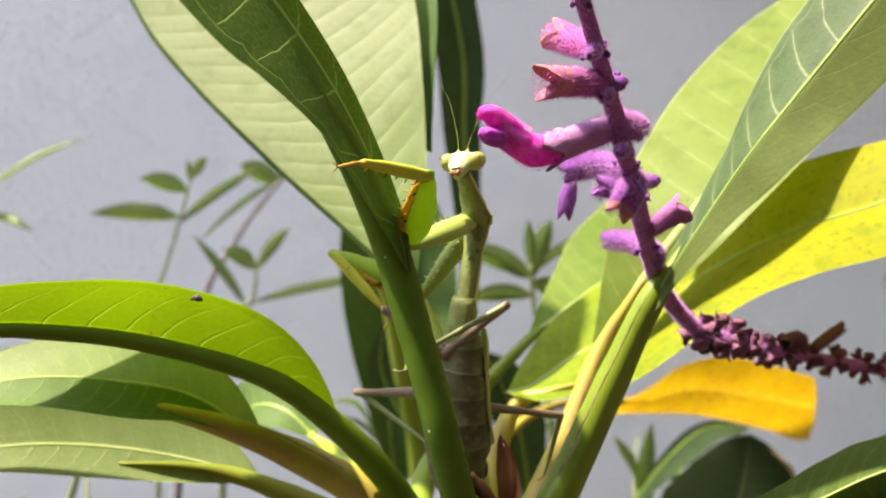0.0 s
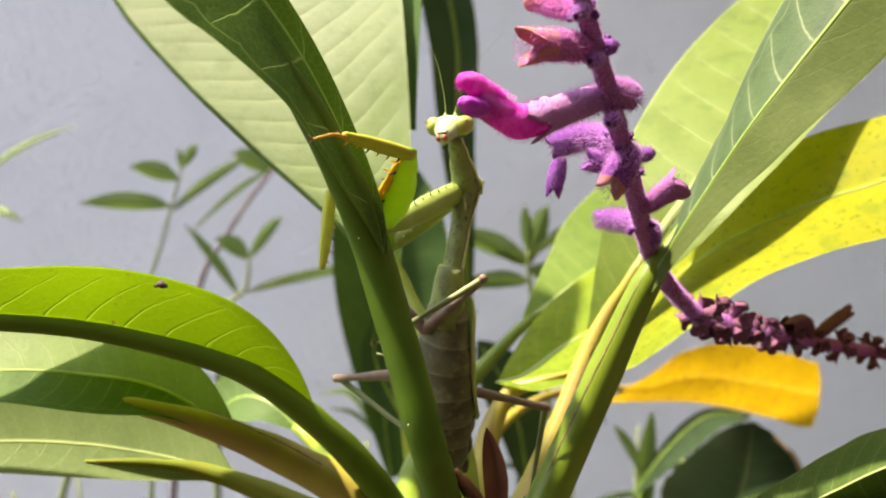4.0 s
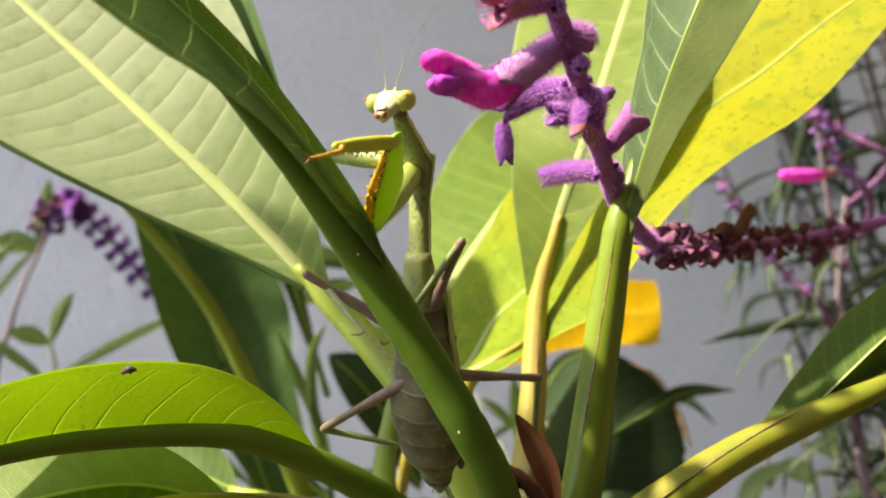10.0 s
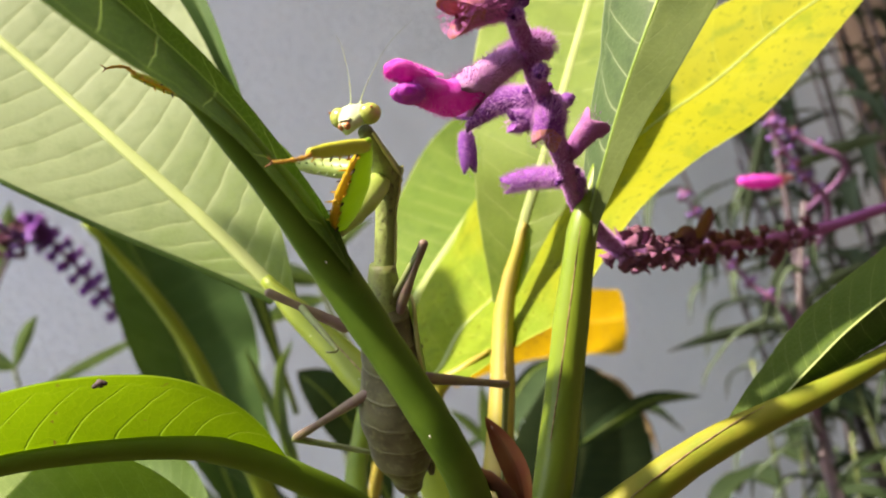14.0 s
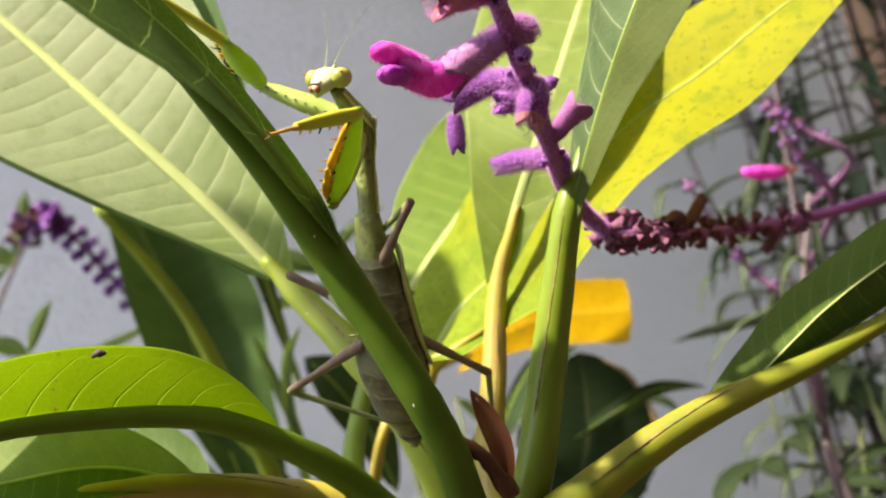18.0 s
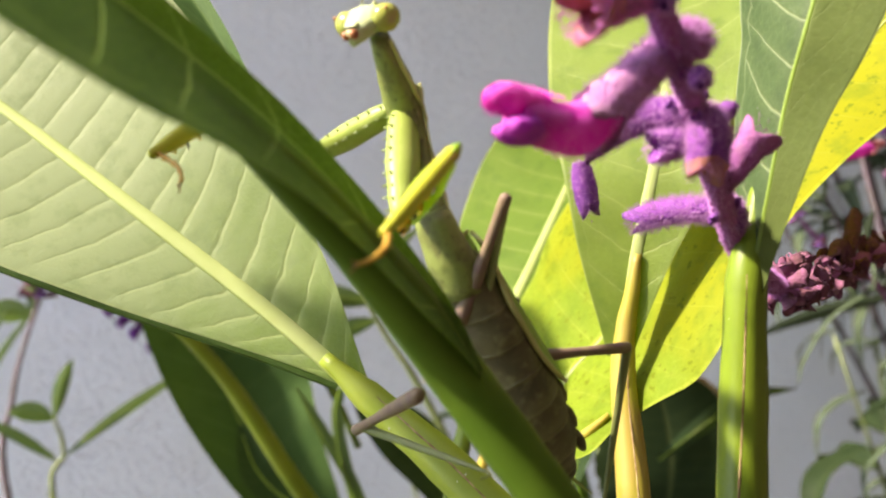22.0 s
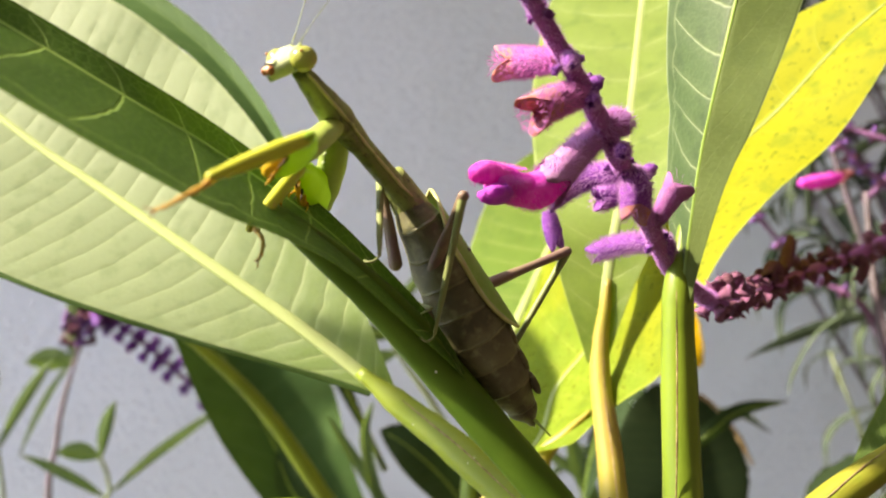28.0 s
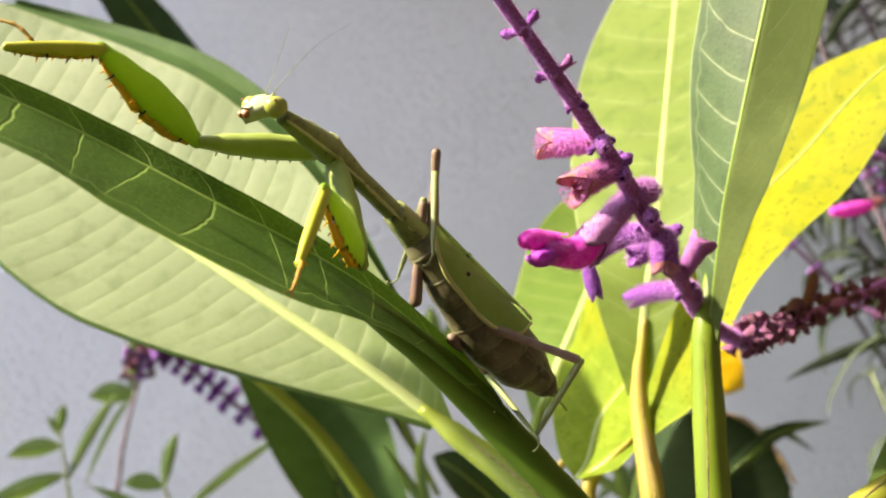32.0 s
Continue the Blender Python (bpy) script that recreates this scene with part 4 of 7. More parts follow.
STALK = [(-0.002, 0.110, 0.575), (0.0072, 0.1195, 0.5435), (0.0135, 0.1285, 0.5285), (0.0190, 0.1385, 0.5170), (0.0235, 0.148, 0.5075), (0.0296, 0.1610, 0.4955), (0.0375, 0.1710, 0.4880), (0.0428, 0.1770, 0.4861), (0.0524, 0.1870, 0.4836), (0.0682, 0.2030, 0.4801), (0.0942, 0.2226, 0.4751), (0.1211, 0.2400, 0.4714), (0.1480, 0.2560, 0.4690), (0.1760, 0.2730, 0.4650), (0.215, 0.310, 0.43), (0.235, 0.36, 0.30), (0.24, 0.38, -0.01)]
RADII = (0.0006, 0.0008, 0.0009, 0.0011, 0.0012, 0.0012, 0.0010, 0.0010, 0.0010, 0.0011, 0.0012, 0.0013, 0.0013, 0.0015, 0.0018, 0.0024, 0.003)
stalk = tube_part("stalk", STALK, RADII, M_STEM_V, sage, "felted violet stalk", 156, 10, 1.0, 0.10)


def calyx(parent, a, b, r0, r1, material, seed=0, label="", fuzz=160, lobes=3, flare=0.35, name="calyx"):
    bm = bmesh.new()
    bell(bm, a, b, r0, r1, lobes, flare, 18, seed, 0.38 if flare > 0.5 else 0.25)
    ob = part(name, bm, material, parent, label)
    if fuzz:
        bm = bmesh.new()
        hairs(bm, spline([a, (Vector(a) + Vector(b)) / 2, b], 8), (r0 * 0.6, r0, r1 * 1.1, r1 * 1.2), fuzz * 3, 0.00042, seed)
        part("hair", bm, M_HAIR, ob)
    return ob


def felt(parent, points, radii, material, label="", teeth=2, split=0.3, flare=0.25, hair=700, long=0.0005, down=M_HAIR, name="calyx", seed=0, tint=None, tip=3):
    """A felted calyx along a bent axis: ribbed, closed at the base, with pointed teeth round an open mouth."""
    rng = random.Random(seed)
    n, sides = 16, 20
    pts = spline(points, n)
    bm = bmesh.new()
    rings = []
    for i, p in enumerate(pts):
        u = i / n
        t = (pts[min(i + 1, n)] - pts[max(i - 1, 0)]).normalized()
        x = t.cross(Vector((0.05, 1, 0.1))).normalized()
        y = x.cross(t)
        r = lerp_list(list(radii), u)
        ring = []
        for k in range(sides):
            w = 2 * math.pi * k / sides
            tooth = abs(math.cos(teeth * w / 2))
            open_by = max(0.0, (u - 0.6) / 0.4)
            q = r * (1 + 0.05 * math.cos(10 * w) * (1 - open_by) + 0.05 * rng.uniform(-1, 1)) * (1 + flare * open_by ** 2 * tooth)
            back = split * (1 - tooth ** 0.8) * open_by ** 2 * (pts[-1] - pts[0]).length
            ring.append(bm.verts.new(p - t * back + x * (q * math.cos(w)) + y * (q * math.sin(w))))
        rings.append(ring)
    for p, q in zip(rings, rings[1:]):
        for k in range(sides):
            bm.faces.new((p[k], p[(k + 1) % sides], q[(k + 1) % sides], q[k]))
    bm.faces.new(list(reversed(rings[0])))
    throat = pts[int(n * 0.55)]
    inner = [bm.verts.new(v.co.lerp(throat, 0.35)) for v in rings[-1]]
    deep = bm.verts.new(throat)
    for k in range(sides):
        bm.faces.new((rings[-1][k], rings[-1][(k + 1) % sides], inner[(k + 1) % sides], inner[k]))
        bm.faces.new((inner[k], inner[(k + 1) % sides], deep))
    ob = part(name, bm, material, parent, label)
    if tint is not None:
        ob.data.materials.append(tint)
        for f in ob.data.polygons:
            if f.index >= (n - tip) * sides:
                f.material_index = 1
    bm = bmesh.new()
    hairs(bm, pts[:16], list(radii), int(hair * 2.2), long * 1.8, seed)
    part("hair", bm, down, ob)
    return ob


# open flower: felted calyx, ribbed tube with a belly, hood and lower lip
felt(sage, [(0.0222, 0.1425, 0.5158), (0.0196, 0.1415, 0.5156), (0.0150, 0.1405, 0.5140), (0.0098, 0.1398, 0.5120)], (0.0008, 0.0014, 0.0016, 0.0018, 0.0023), M_LILAC, "lilac felted calyx of the open flower", 3, 0.25, 0.05, 1500, 0.00055, seed=1)
flower = tube_part("corolla", [(0.0140, 0.1403, 0.5135), (0.0112, 0.1398, 0.5127), (0.0092, 0.1394, 0.5124), (0.0074, 0.1388, 0.5131), (0.0056, 0.1380, 0.5141), (0.0040, 0.1374, 0.5149)], (0.0014, 0.0019, 0.0021, 0.0019, 0.0018, 0.0016), M_MAGENTA, sage, "open magenta flower with two lips", 34, 22, 1.0, 0.02)
bm = bmesh.new()
add_tube(bm, spline([(0.0074, 0.1386, 0.5139), (0.0056, 0.1377, 0.5153), (0.0042, 0.1370, 0.5162), (0.0029, 0.1366, 0.5166), (0.0020, 0.1366, 0.5162)], 20), (0.0011, 0.0013, 0.0013, 0.0013, 0.0011, 0.0004), 14, 1.0, 0.05, 2)
lip = part("upper_lip", bm, M_MAGENTA, flower, "fuzzy dark magenta hood")
bm = bmesh.new()
hairs(bm, spline([(0.0080, 0.1389, 0.5142), (0.0050, 0.1373, 0.5158), (0.0030, 0.1366, 0.5166), (0.0021, 0.1366, 0.5162)], 8), (0.0012, 0.0012, 0.0011, 0.0005), 1800, 0.0004, 8)
part("hair", bm, M_MAGENTA, flower)
bm = bmesh.new()
hairs(bm, spline([(0.0120, 0.1400, 0.5126), (0.0092, 0.1397, 0.5120), (0.0052, 0.1378, 0.5142)], 10), (0.0017, 0.0021, 0.0018), 1500, 0.0004, 9)
part("hair", bm, M_BLUSH, flower)
for a, b_, c_, r in (((0.0056, 0.1380, 0.5136), (0.0036, 0.1366, 0.5139), (0.0021, 0.1363, 0.5144), 0.0015), ((0.0050, 0.1373, 0.5137), (0.0034, 0.1356, 0.5140), (0.0024, 0.1354, 0.5147), 0.0010), ((0.0050, 0.1381, 0.5137), (0.0034, 0.1382, 0.5140), (0.0024, 0.1383, 0.5147), 0.0010)):
    bm = bmesh.new()
    add_tube(bm, spline([a, b_, c_], 12), (r * 0.8, r, r * 0.95, r * 0.4), 12, 0.8, 0.05, 3)
    part("lower_lip", bm, M_LIP, flower, "violet-magenta rolled lower lip")
# calyces along the spike
felt(sage, [(0.0222, 0.1462, 0.5098), (0.0204, 0.1490, 0.5112), (0.0180, 0.1520, 0.5116), (0.0150, 0.1556, 0.5106)], (0.0008, 0.0014, 0.0016, 0.0017, 0.0014), M_VIOLET, "violet felted calyx", 2, 0.15, 0.1, 1300, 0.0005, seed=11)
felt(sage, [(0.0232, 0.1475, 0.5080), (0.0212, 0.1472, 0.5082), (0.0194, 0.1470, 0.5082), (0.0178, 0.1468, 0.5086)], (0.0007, 0.0012, 0.0013, 0.0012), M_VIOLET, "small violet felted calyx", 2, 0.2, 0.12, 700, 0.00045, seed=12)
felt(sage, [(0.0234, 0.1462, 0.5098), (0.0226, 0.1450, 0.5082), (0.0215, 0.1444, 0.5064), (0.0200, 0.1441, 0.5042)], (0.0009, 0.0016, 0.0018, 0.0018, 0.0014), M_VIOLET, "drooping violet calyx with an orange mouth", 2, 0.25, 0.12, 1200, 0.0005, seed=13, tint=M_CORAL)
felt(sage, [(0.0258, 0.1530, 0.5022), (0.0274, 0.1522, 0.5034), (0.0292, 0.1514, 0.5048), (0.0312, 0.1508, 0.5060)], (0.0007, 0.0012, 0.0015, 0.0019), M_MAUVE, "pink flared two-lipped calyx", 3, 0.22, 0.15, 1000, 0.00045, seed=14)
felt(sage, [(0.0286, 0.1590, 0.4996), (0.0270, 0.1625, 0.5008), (0.0252, 0.1660, 0.5014), (0.0232, 0.1698, 0.5014)], (0.0008, 0.0012, 0.0013, 0.0013, 0.0011), M_VIOLET, "violet felted calyx with a purple tip", 2, 0.2, 0.12, 1200, 0.0005, seed=15, tint=M_PURPLE)
felt(sage, [(0.0276, 0.1565, 0.5008), (0.0282, 0.1570, 0.4992), (0.0288, 0.1580, 0.4975)], (0.0008, 0.0014, 0.0013, 0.0007), M_PURPLE, "", 3, 0.2, 0.0, 500, 0.0004, seed=16)
felt(sage, [(0.0190, 0.1392, 0.5160), (0.0212, 0.1402, 0.5158), (0.0232, 0.1415, 0.5150)], (0.0007, 0.0014, 0.0016, 0.0012), M_MAUVE, "", 2, 0.3, 0.1, 600, 0.0005, seed=17)
felt(sage, [(0.0150, 0.1330, 0.5240), (0.0140, 0.1355, 0.5250), (0.0128, 0.1378, 0.5260), (0.0112, 0.1402, 0.5272)], (0.0008, 0.0014, 0.0016, 0.0018), M_MAUVE, "coral and pink two-lipped felted calyx", 2, 0.34, 0.14, 1300, 0.0004, M_BLUSH, seed=18, tint=M_CORAL, tip=6)
felt(sage, [(0.0172, 0.1352, 0.5196), (0.0148, 0.1338, 0.5200), (0.0118, 0.1322, 0.5200), (0.0082, 0.1307, 0.5195)], (0.0008, 0.0015, 0.0017, 0.0019), M_MAUVE, "coral and pink two-lipped felted calyx", 2, 0.34, 0.14, 1400, 0.0004, M_BLUSH, seed=19, tint=M_CORAL, tip=6)
for k, (a, b) in enumerate((((0.0178, 0.1350, 0.5190), (0.0162, 0.1325, 0.5182)), ((0.0152, 0.1300, 0.5236), (0.0140, 0.1280, 0.5222)), ((0.0205, 0.1390, 0.5128), (0.0190, 0.1370, 0.5118)), ((0.0242, 0.1465, 0.5088), (0.0262, 0.1450, 0.5092)), ((0.0180, 0.1360, 0.5200), (0.0200, 0.1350, 0.5206)))):
    a, b = Vector(a), Vector(b)
    felt(sage, [a, a.lerp(b, 0.5), b], (0.0005, 0.0009, 0.0008, 0.0003), M_PURPLE, "small dark violet bud", 3, 0.1, 0.0, 220, 0.0003, name="bud", seed=60 + k)
hung = felt(sage, [(0.0168, 0.1600, 0.5096), (0.0164, 0.1600, 0.5078), (0.0160, 0.1600, 0.5060), (0.0157, 0.1600, 0.5042)], (0.0008, 0.0011, 0.0012, 0.0011, 0.0008), M_PURPLE, "loose dark violet calyx hanging by a thread", 2, 0.25, 0.1, 500, 0.0004, seed=21)
bm = bmesh.new()
add_tube(bm, spline([(0.0205, 0.1480, 0.5105), (0.0185, 0.1550, 0.5110), (0.0168, 0.1600, 0.5093)], 10), (0.00004, 0.00004), 4)
part("thread", bm, M_HAIR, hung)


def whorls(thing, path, spots, size, materials, per=5, spread=0.5, fuzz=24, seed=0, plump=1.0):
    """Rings of small calyces round a stalk; spots are places along it, 0 to 1."""
    rng = random.Random(seed)
    pts = spline(path, 200)
    for s in spots:
        k = int(s * 199)
        p, t = pts[k], (pts[k + 1] - pts[k]).normalized()
        x = t.orthogonal().normalized()
        y = t.cross(x)
        turn = rng.uniform(0, 6.3)
        for q in range(per):
            w = turn + 2 * math.pi * q / per + rng.uniform(-0.3, 0.3)
            d = (x * math.cos(w) + y * math.sin(w) - t * spread * rng.uniform(0.2, 1.2)).normalized()
            ln = size * rng.uniform(0.7, 1.25)
            calyx(thing, p + d * size * 0.15, p + d * (size * 0.15 + ln), size * 0.16 * plump, size * 0.26 * plump, materials[(q + k) % len(materials)], rng.randint(0, 999), "", fuzz)


# small bud rings on the tip and spent calyces further down
whorls(sage, STALK, (0.037, 0.061, 0.085, 0.110), 0.0022, (M_VIOLET, M_MAUVE), 3, 0.2, 40, 3)
whorls(sage, STALK, (0.130, 0.154, 0.175, 0.207, 0.232, 0.260, 0.288), 0.0016, (M_PURPLE, M_VIOLET), 3, 0.2, 40, 4)
# spent part: close rings first, then ever wider gaps
for at_x, count, size, tone in ((0.0385, 5, 0.0024, M_DULL), (0.0408, 5, 0.0024, M_SPENT), (0.0455, 6, 0.0027, M_DULL), (0.0500, 5, 0.0022, M_SPENT), (0.0545, 6, 0.0023, M_DULL), (0.0610, 5, 0.0021, M_SPENT), (0.0675, 5, 0.0020, M_SPENT), (0.0755, 5, 0.0021, M_DULL), (0.0840, 5, 0.0021, M_SPENT), (0.0935, 5, 0.0024, M_SPENT), (0.1030, 5, 0.0022, M_DULL), (0.1130, 5, 0.0022, M_SPENT)):
    line = spline(STALK, 400)
    k = min(range(120, 401), key=lambda q: abs(line[q].x - at_x))
    whorls(sage, STALK, (k / 400,), size * 1.25, (tone,), count, 0.15, 26, int(at_x * 1e4), 1.35)
for points in ([(0.0640, 0.1985, 0.4815), (0.0628, 0.1960, 0.4840), (0.0605, 0.1935, 0.4847), (0.0578, 0.1915, 0.4835)], [(0.0665, 0.2010, 0.4815), (0.0690, 0.2035, 0.4828), (0.0722, 0.2062, 0.4842), (0.0753, 0.2087, 0.4856)], [(0.0945, 0.2215, 0.4748), (0.0945, 0.2210, 0.4728), (0.0935, 0.2215, 0.4712), (0.0920, 0.2220, 0.4700)]):
    felt(sage, points, (0.0007, 0.0011, 0.0011, 0.0010), M_SPENT, "withered maroon calyx", 2, 0.15, 0.05, 260, 0.0003, M_DULL, seed=len(points) + int(points[0][0] * 1e4))
bm = bmesh.new()
hairs(bm, spline(STALK, 156)[:80], (0.0007, 0.0009, 0.0011, 0.0012, 0.0012, 0.0011), 17000, 0.0005, 31)
part("hair", bm, M_HAIR, stalk)


# ---- sage behind ----
def sprig(thing, path, radii, material, leaves, skin=M_SAGE, n=40):
    """A thin stem with narrow leaves: (place along it, way to the tip, length, half width)."""
    tube_part("stem", path, radii, material, thing, "", n, 7, 1.0, 0.05)
    pts = spline(path, 100)
    rng = random.Random(len(leaves) * 13 + int(abs(path[0][0]) * 1e4))
    for s, d, ln, w in leaves:
        p = pts[int(s * 100)]
        d = Vector(d).normalized()
        side = d.cross(Vector((0.1, 1, 0.15))).normalized()
        droop = Vector((0, 0, -1)) * ln * rng.uniform(0.05, 0.25)
        leaf(thing, [p, p + d * ln * 0.35, p + d * ln * 0.7 + droop * 0.4, p + d * ln + droop], [side], w, w, skin, None if skin is M_DUSTY else M_RIB_D, (0.0004, 0.0002), "", "leaf", 16, 3, fold=0.2, curl=0.1, crown=0.42, base=0.7, tip=1.0, wave=0.03, seed=rng.randint(0, 999))


M_DUSK = plain("dusky_violet_felt", (0.17, 0.075, 0.26), (0.23, 0.11, 0.32), 0.9, 900.0, 0.5, 0.0004)
M_STEM_P = plain("dusky_pink_stem", (0.24, 0.10, 0.22), (0.20, 0.10, 0.17), 0.9, 900.0, 0.5, 0.0004)
M_STEM_G = plain("grey_stem", (0.15, 0.13, 0.12), (0.18, 0.14, 0.16), 0.8, 200.0, 0.3, 0.0004)
M_STEM_D = plain("green_thin_stem", (0.16, 0.22, 0.07), (0.20, 0.26, 0.09), 0.6, 200.0, 0.3, 0.0004)
left = tagged(new("sage_plant"), "leafy green sage sprig before the stucco wall", "plant")
sprig(left, [(-0.23, 0.62, -0.01), (-0.21, 0.61, 0.25), (-0.165, 0.60, 0.42), (-0.137, 0.60, 0.475), (-0.124, 0.60, 0.515), (-0.118, 0.60, 0.536)], (0.003, 0.0025, 0.0016, 0.001, 0.0008, 0.0005), M_STEM_D,
      [(0.92, (-1, 0, 0.45), 0.028, 0.005), (0.99, (0.5, 0, 1), 0.018, 0.003), (0.97, (-0.1, 0, 1), 0.014, 0.002), (0.80, (-1, 0, 0.15), 0.048, 0.005), (0.78, (0.8, 0.1, 0.7), 0.058, 0.003)])
right_small = tagged(new("sage_plant"), "small sage shoot with narrow green leaves", "plant")
sprig(right_small, [(-0.10, 0.63, -0.01), (-0.105, 0.62, 0.25), (-0.100, 0.60, 0.44), (-0.0865, 0.60, 0.472), (-0.0845, 0.60, 0.488)], (0.003, 0.0025, 0.0014, 0.001, 0.0008), M_STEM_D,
      [(0.99, (-0.75, 0, 0.7), 0.024, 0.005), (0.99, (0.55, 0, 0.9), 0.034, 0.0035), (0.72, (1, 0, 0.28), 0.075, 0.0028), (0.68, (-0.4, 0, 0.6), 0.05, 0.003)])
spike_a = tagged(new("sage_plant"), "grey sage spike with dark violet buds", "flower")
PATH_A = [(-0.16, 0.72, -0.01), (-0.152, 0.72, 0.30), (-0.135, 0.72, 0.455), (-0.114, 0.72, 0.5005), (-0.0997, 0.72, 0.5225), (-0.0848, 0.72, 0.541), (-0.0779, 0.72, 0.5524), (-0.0743, 0.72, 0.5637)]
sprig(spike_a, PATH_A, (0.003, 0.0025, 0.002, 0.0016, 0.0014, 0.0012, 0.001, 0.0006), M_STEM_G, [(0.70, (0.35, 0, 0.9), 0.045, 0.006), (0.70, (-0.6, 0, 0.4), 0.03, 0.007), (0.72, (-0.9, 0, -0.5), 0.06, 0.002)])
whorls(spike_a, PATH_A, (0.80, 0.87, 0.91, 0.945, 0.98), 0.0085, (M_DUSK, M_SPENT), 4, -0.5, 0, 41)
spike_b = tagged(new("sage_plant"), "arching sage spike with many violet flowers", "flower")
PATH_B = [(0.03, 0.80, -0.01), (0.03, 0.80, 0.25), (0.0121, 0.80, 0.4320), (-0.0248, 0.80, 0.4869), (-0.0446, 0.80, 0.5290), (-0.0620, 0.80, 0.563), (-0.0700, 0.79, 0.568)]
sprig(spike_b, PATH_B, (0.003, 0.0025, 0.002, 0.0018, 0.0016, 0.0012, 0.0008), M_STEM_P, [])
whorls(spike_b, PATH_B, (0.50, 0.55, 0.60, 0.64, 0.68, 0.72, 0.76, 0.80, 0.84, 0.88, 0.92, 0.96, 0.99), 0.0085, (M_DUSK, M_PURPLE), 5, 0.1, 0, 42, 1.25)
mid_sage = tagged(new("sage_plant"), "green sage shoot with narrow upright leaves", "plant")
sprig(mid_sage, [(0.075, 0.50, -0.01), (0.072, 0.49, 0.25), (0.055, 0.48, 0.43), (0.0485, 0.48, 0.474), (0.0470, 0.48, 0.492)], (0.003, 0.0025, 0.0014, 0.001, 0.0008), M_STEM_D,
      [(0.97, (-0.05, 0, 1), 0.026, 0.0026), (0.90, (0.25, 0, 1), 0.034, 0.0045), (0.94, (-1, 0, 0.5), 0.036, 0.005), (0.95, (0.9, 0, 0.75), 0.040, 0.0025), (0.88, (0.5, 0, -0.15), 0.020, 0.0045), (0.90, (-0.7, 0, 0.5), 0.018, 0.003), (0.80, (-0.9, 0, 0.1), 0.03, 0.004)])
right_sage = tagged(new("sage_plant"), "tall sage with drooping narrow leaves and a pink flower", "flower")
PATH_R = [(0.27, 0.50, -0.01), (0.262, 0.49, 0.25), (0.255, 0.49, 0.34), (0.262, 0.48, 0.42), (0.27, 0.47, 0.52), (0.28, 0.46, 0.60)]
sprig(right_sage, PATH_R, (0.003, 0.0025, 0.002, 0.0016, 0.0013, 0.001), M_STEM_G,
      [(s, (math.cos(a), 0.2 * math.sin(3 * a), math.sin(a)), ln, 0.0032) for s, a, ln in ((0.55, 2.9, 0.07), (0.58, 0.3, 0.06), (0.64, 3.9, 0.05), (0.70, 0.1, 0.07), (0.76, 4.1, 0.06), (0.84, 0.5, 0.06), (0.92, 4.2, 0.05), (0.98, 0.8, 0.06))], M_DUSTY)
for path, spots in (([(0.255, 0.49, 0.34), (0.2144, 0.42, 0.4152), (0.1993, 0.42, 0.4411), (0.1841, 0.42, 0.4805)], (0.5, 0.62, 0.72, 0.82, 0.92, 0.98)),
                    ([(0.262, 0.48, 0.42), (0.2250, 0.39, 0.4560), (0.2102, 0.38, 0.477), (0.2050, 0.38, 0.497)], (0.5, 0.6, 0.7, 0.8, 0.9, 0.98)),
                    ([(0.268, 0.47, 0.45), (0.2451, 0.40, 0.4694), (0.2276, 0.40, 0.4869), (0.2150, 0.40, 0.5003)], (0.55, 0.7, 0.8, 0.9, 0.98))):
    tube_part("flower_stalk", path, (0.0015, 0.0013, 0.0011, 0.0007), M_STEM_P, right_sage, "", 24, 7, 1.0, 0.08)
    whorls(right_sage, path, spots, 0.0032, (M_DUSK, M_SPENT), 4, 0.1, 0, 50)
calyx(right_sage, (0.2046, 0.375, 0.4742), (0.1950, 0.37, 0.4752), 0.0012, 0.0018, M_CORAL, 51, "", 0)
tube_part("corolla", [(0.1960, 0.37, 0.4750), (0.1890, 0.37, 0.4765), (0.1805, 0.37, 0.4792)], (0.0014, 0.0025, 0.0026, 0.0016), M_MAGENTA, right_sage, "magenta flower", 14, 10)

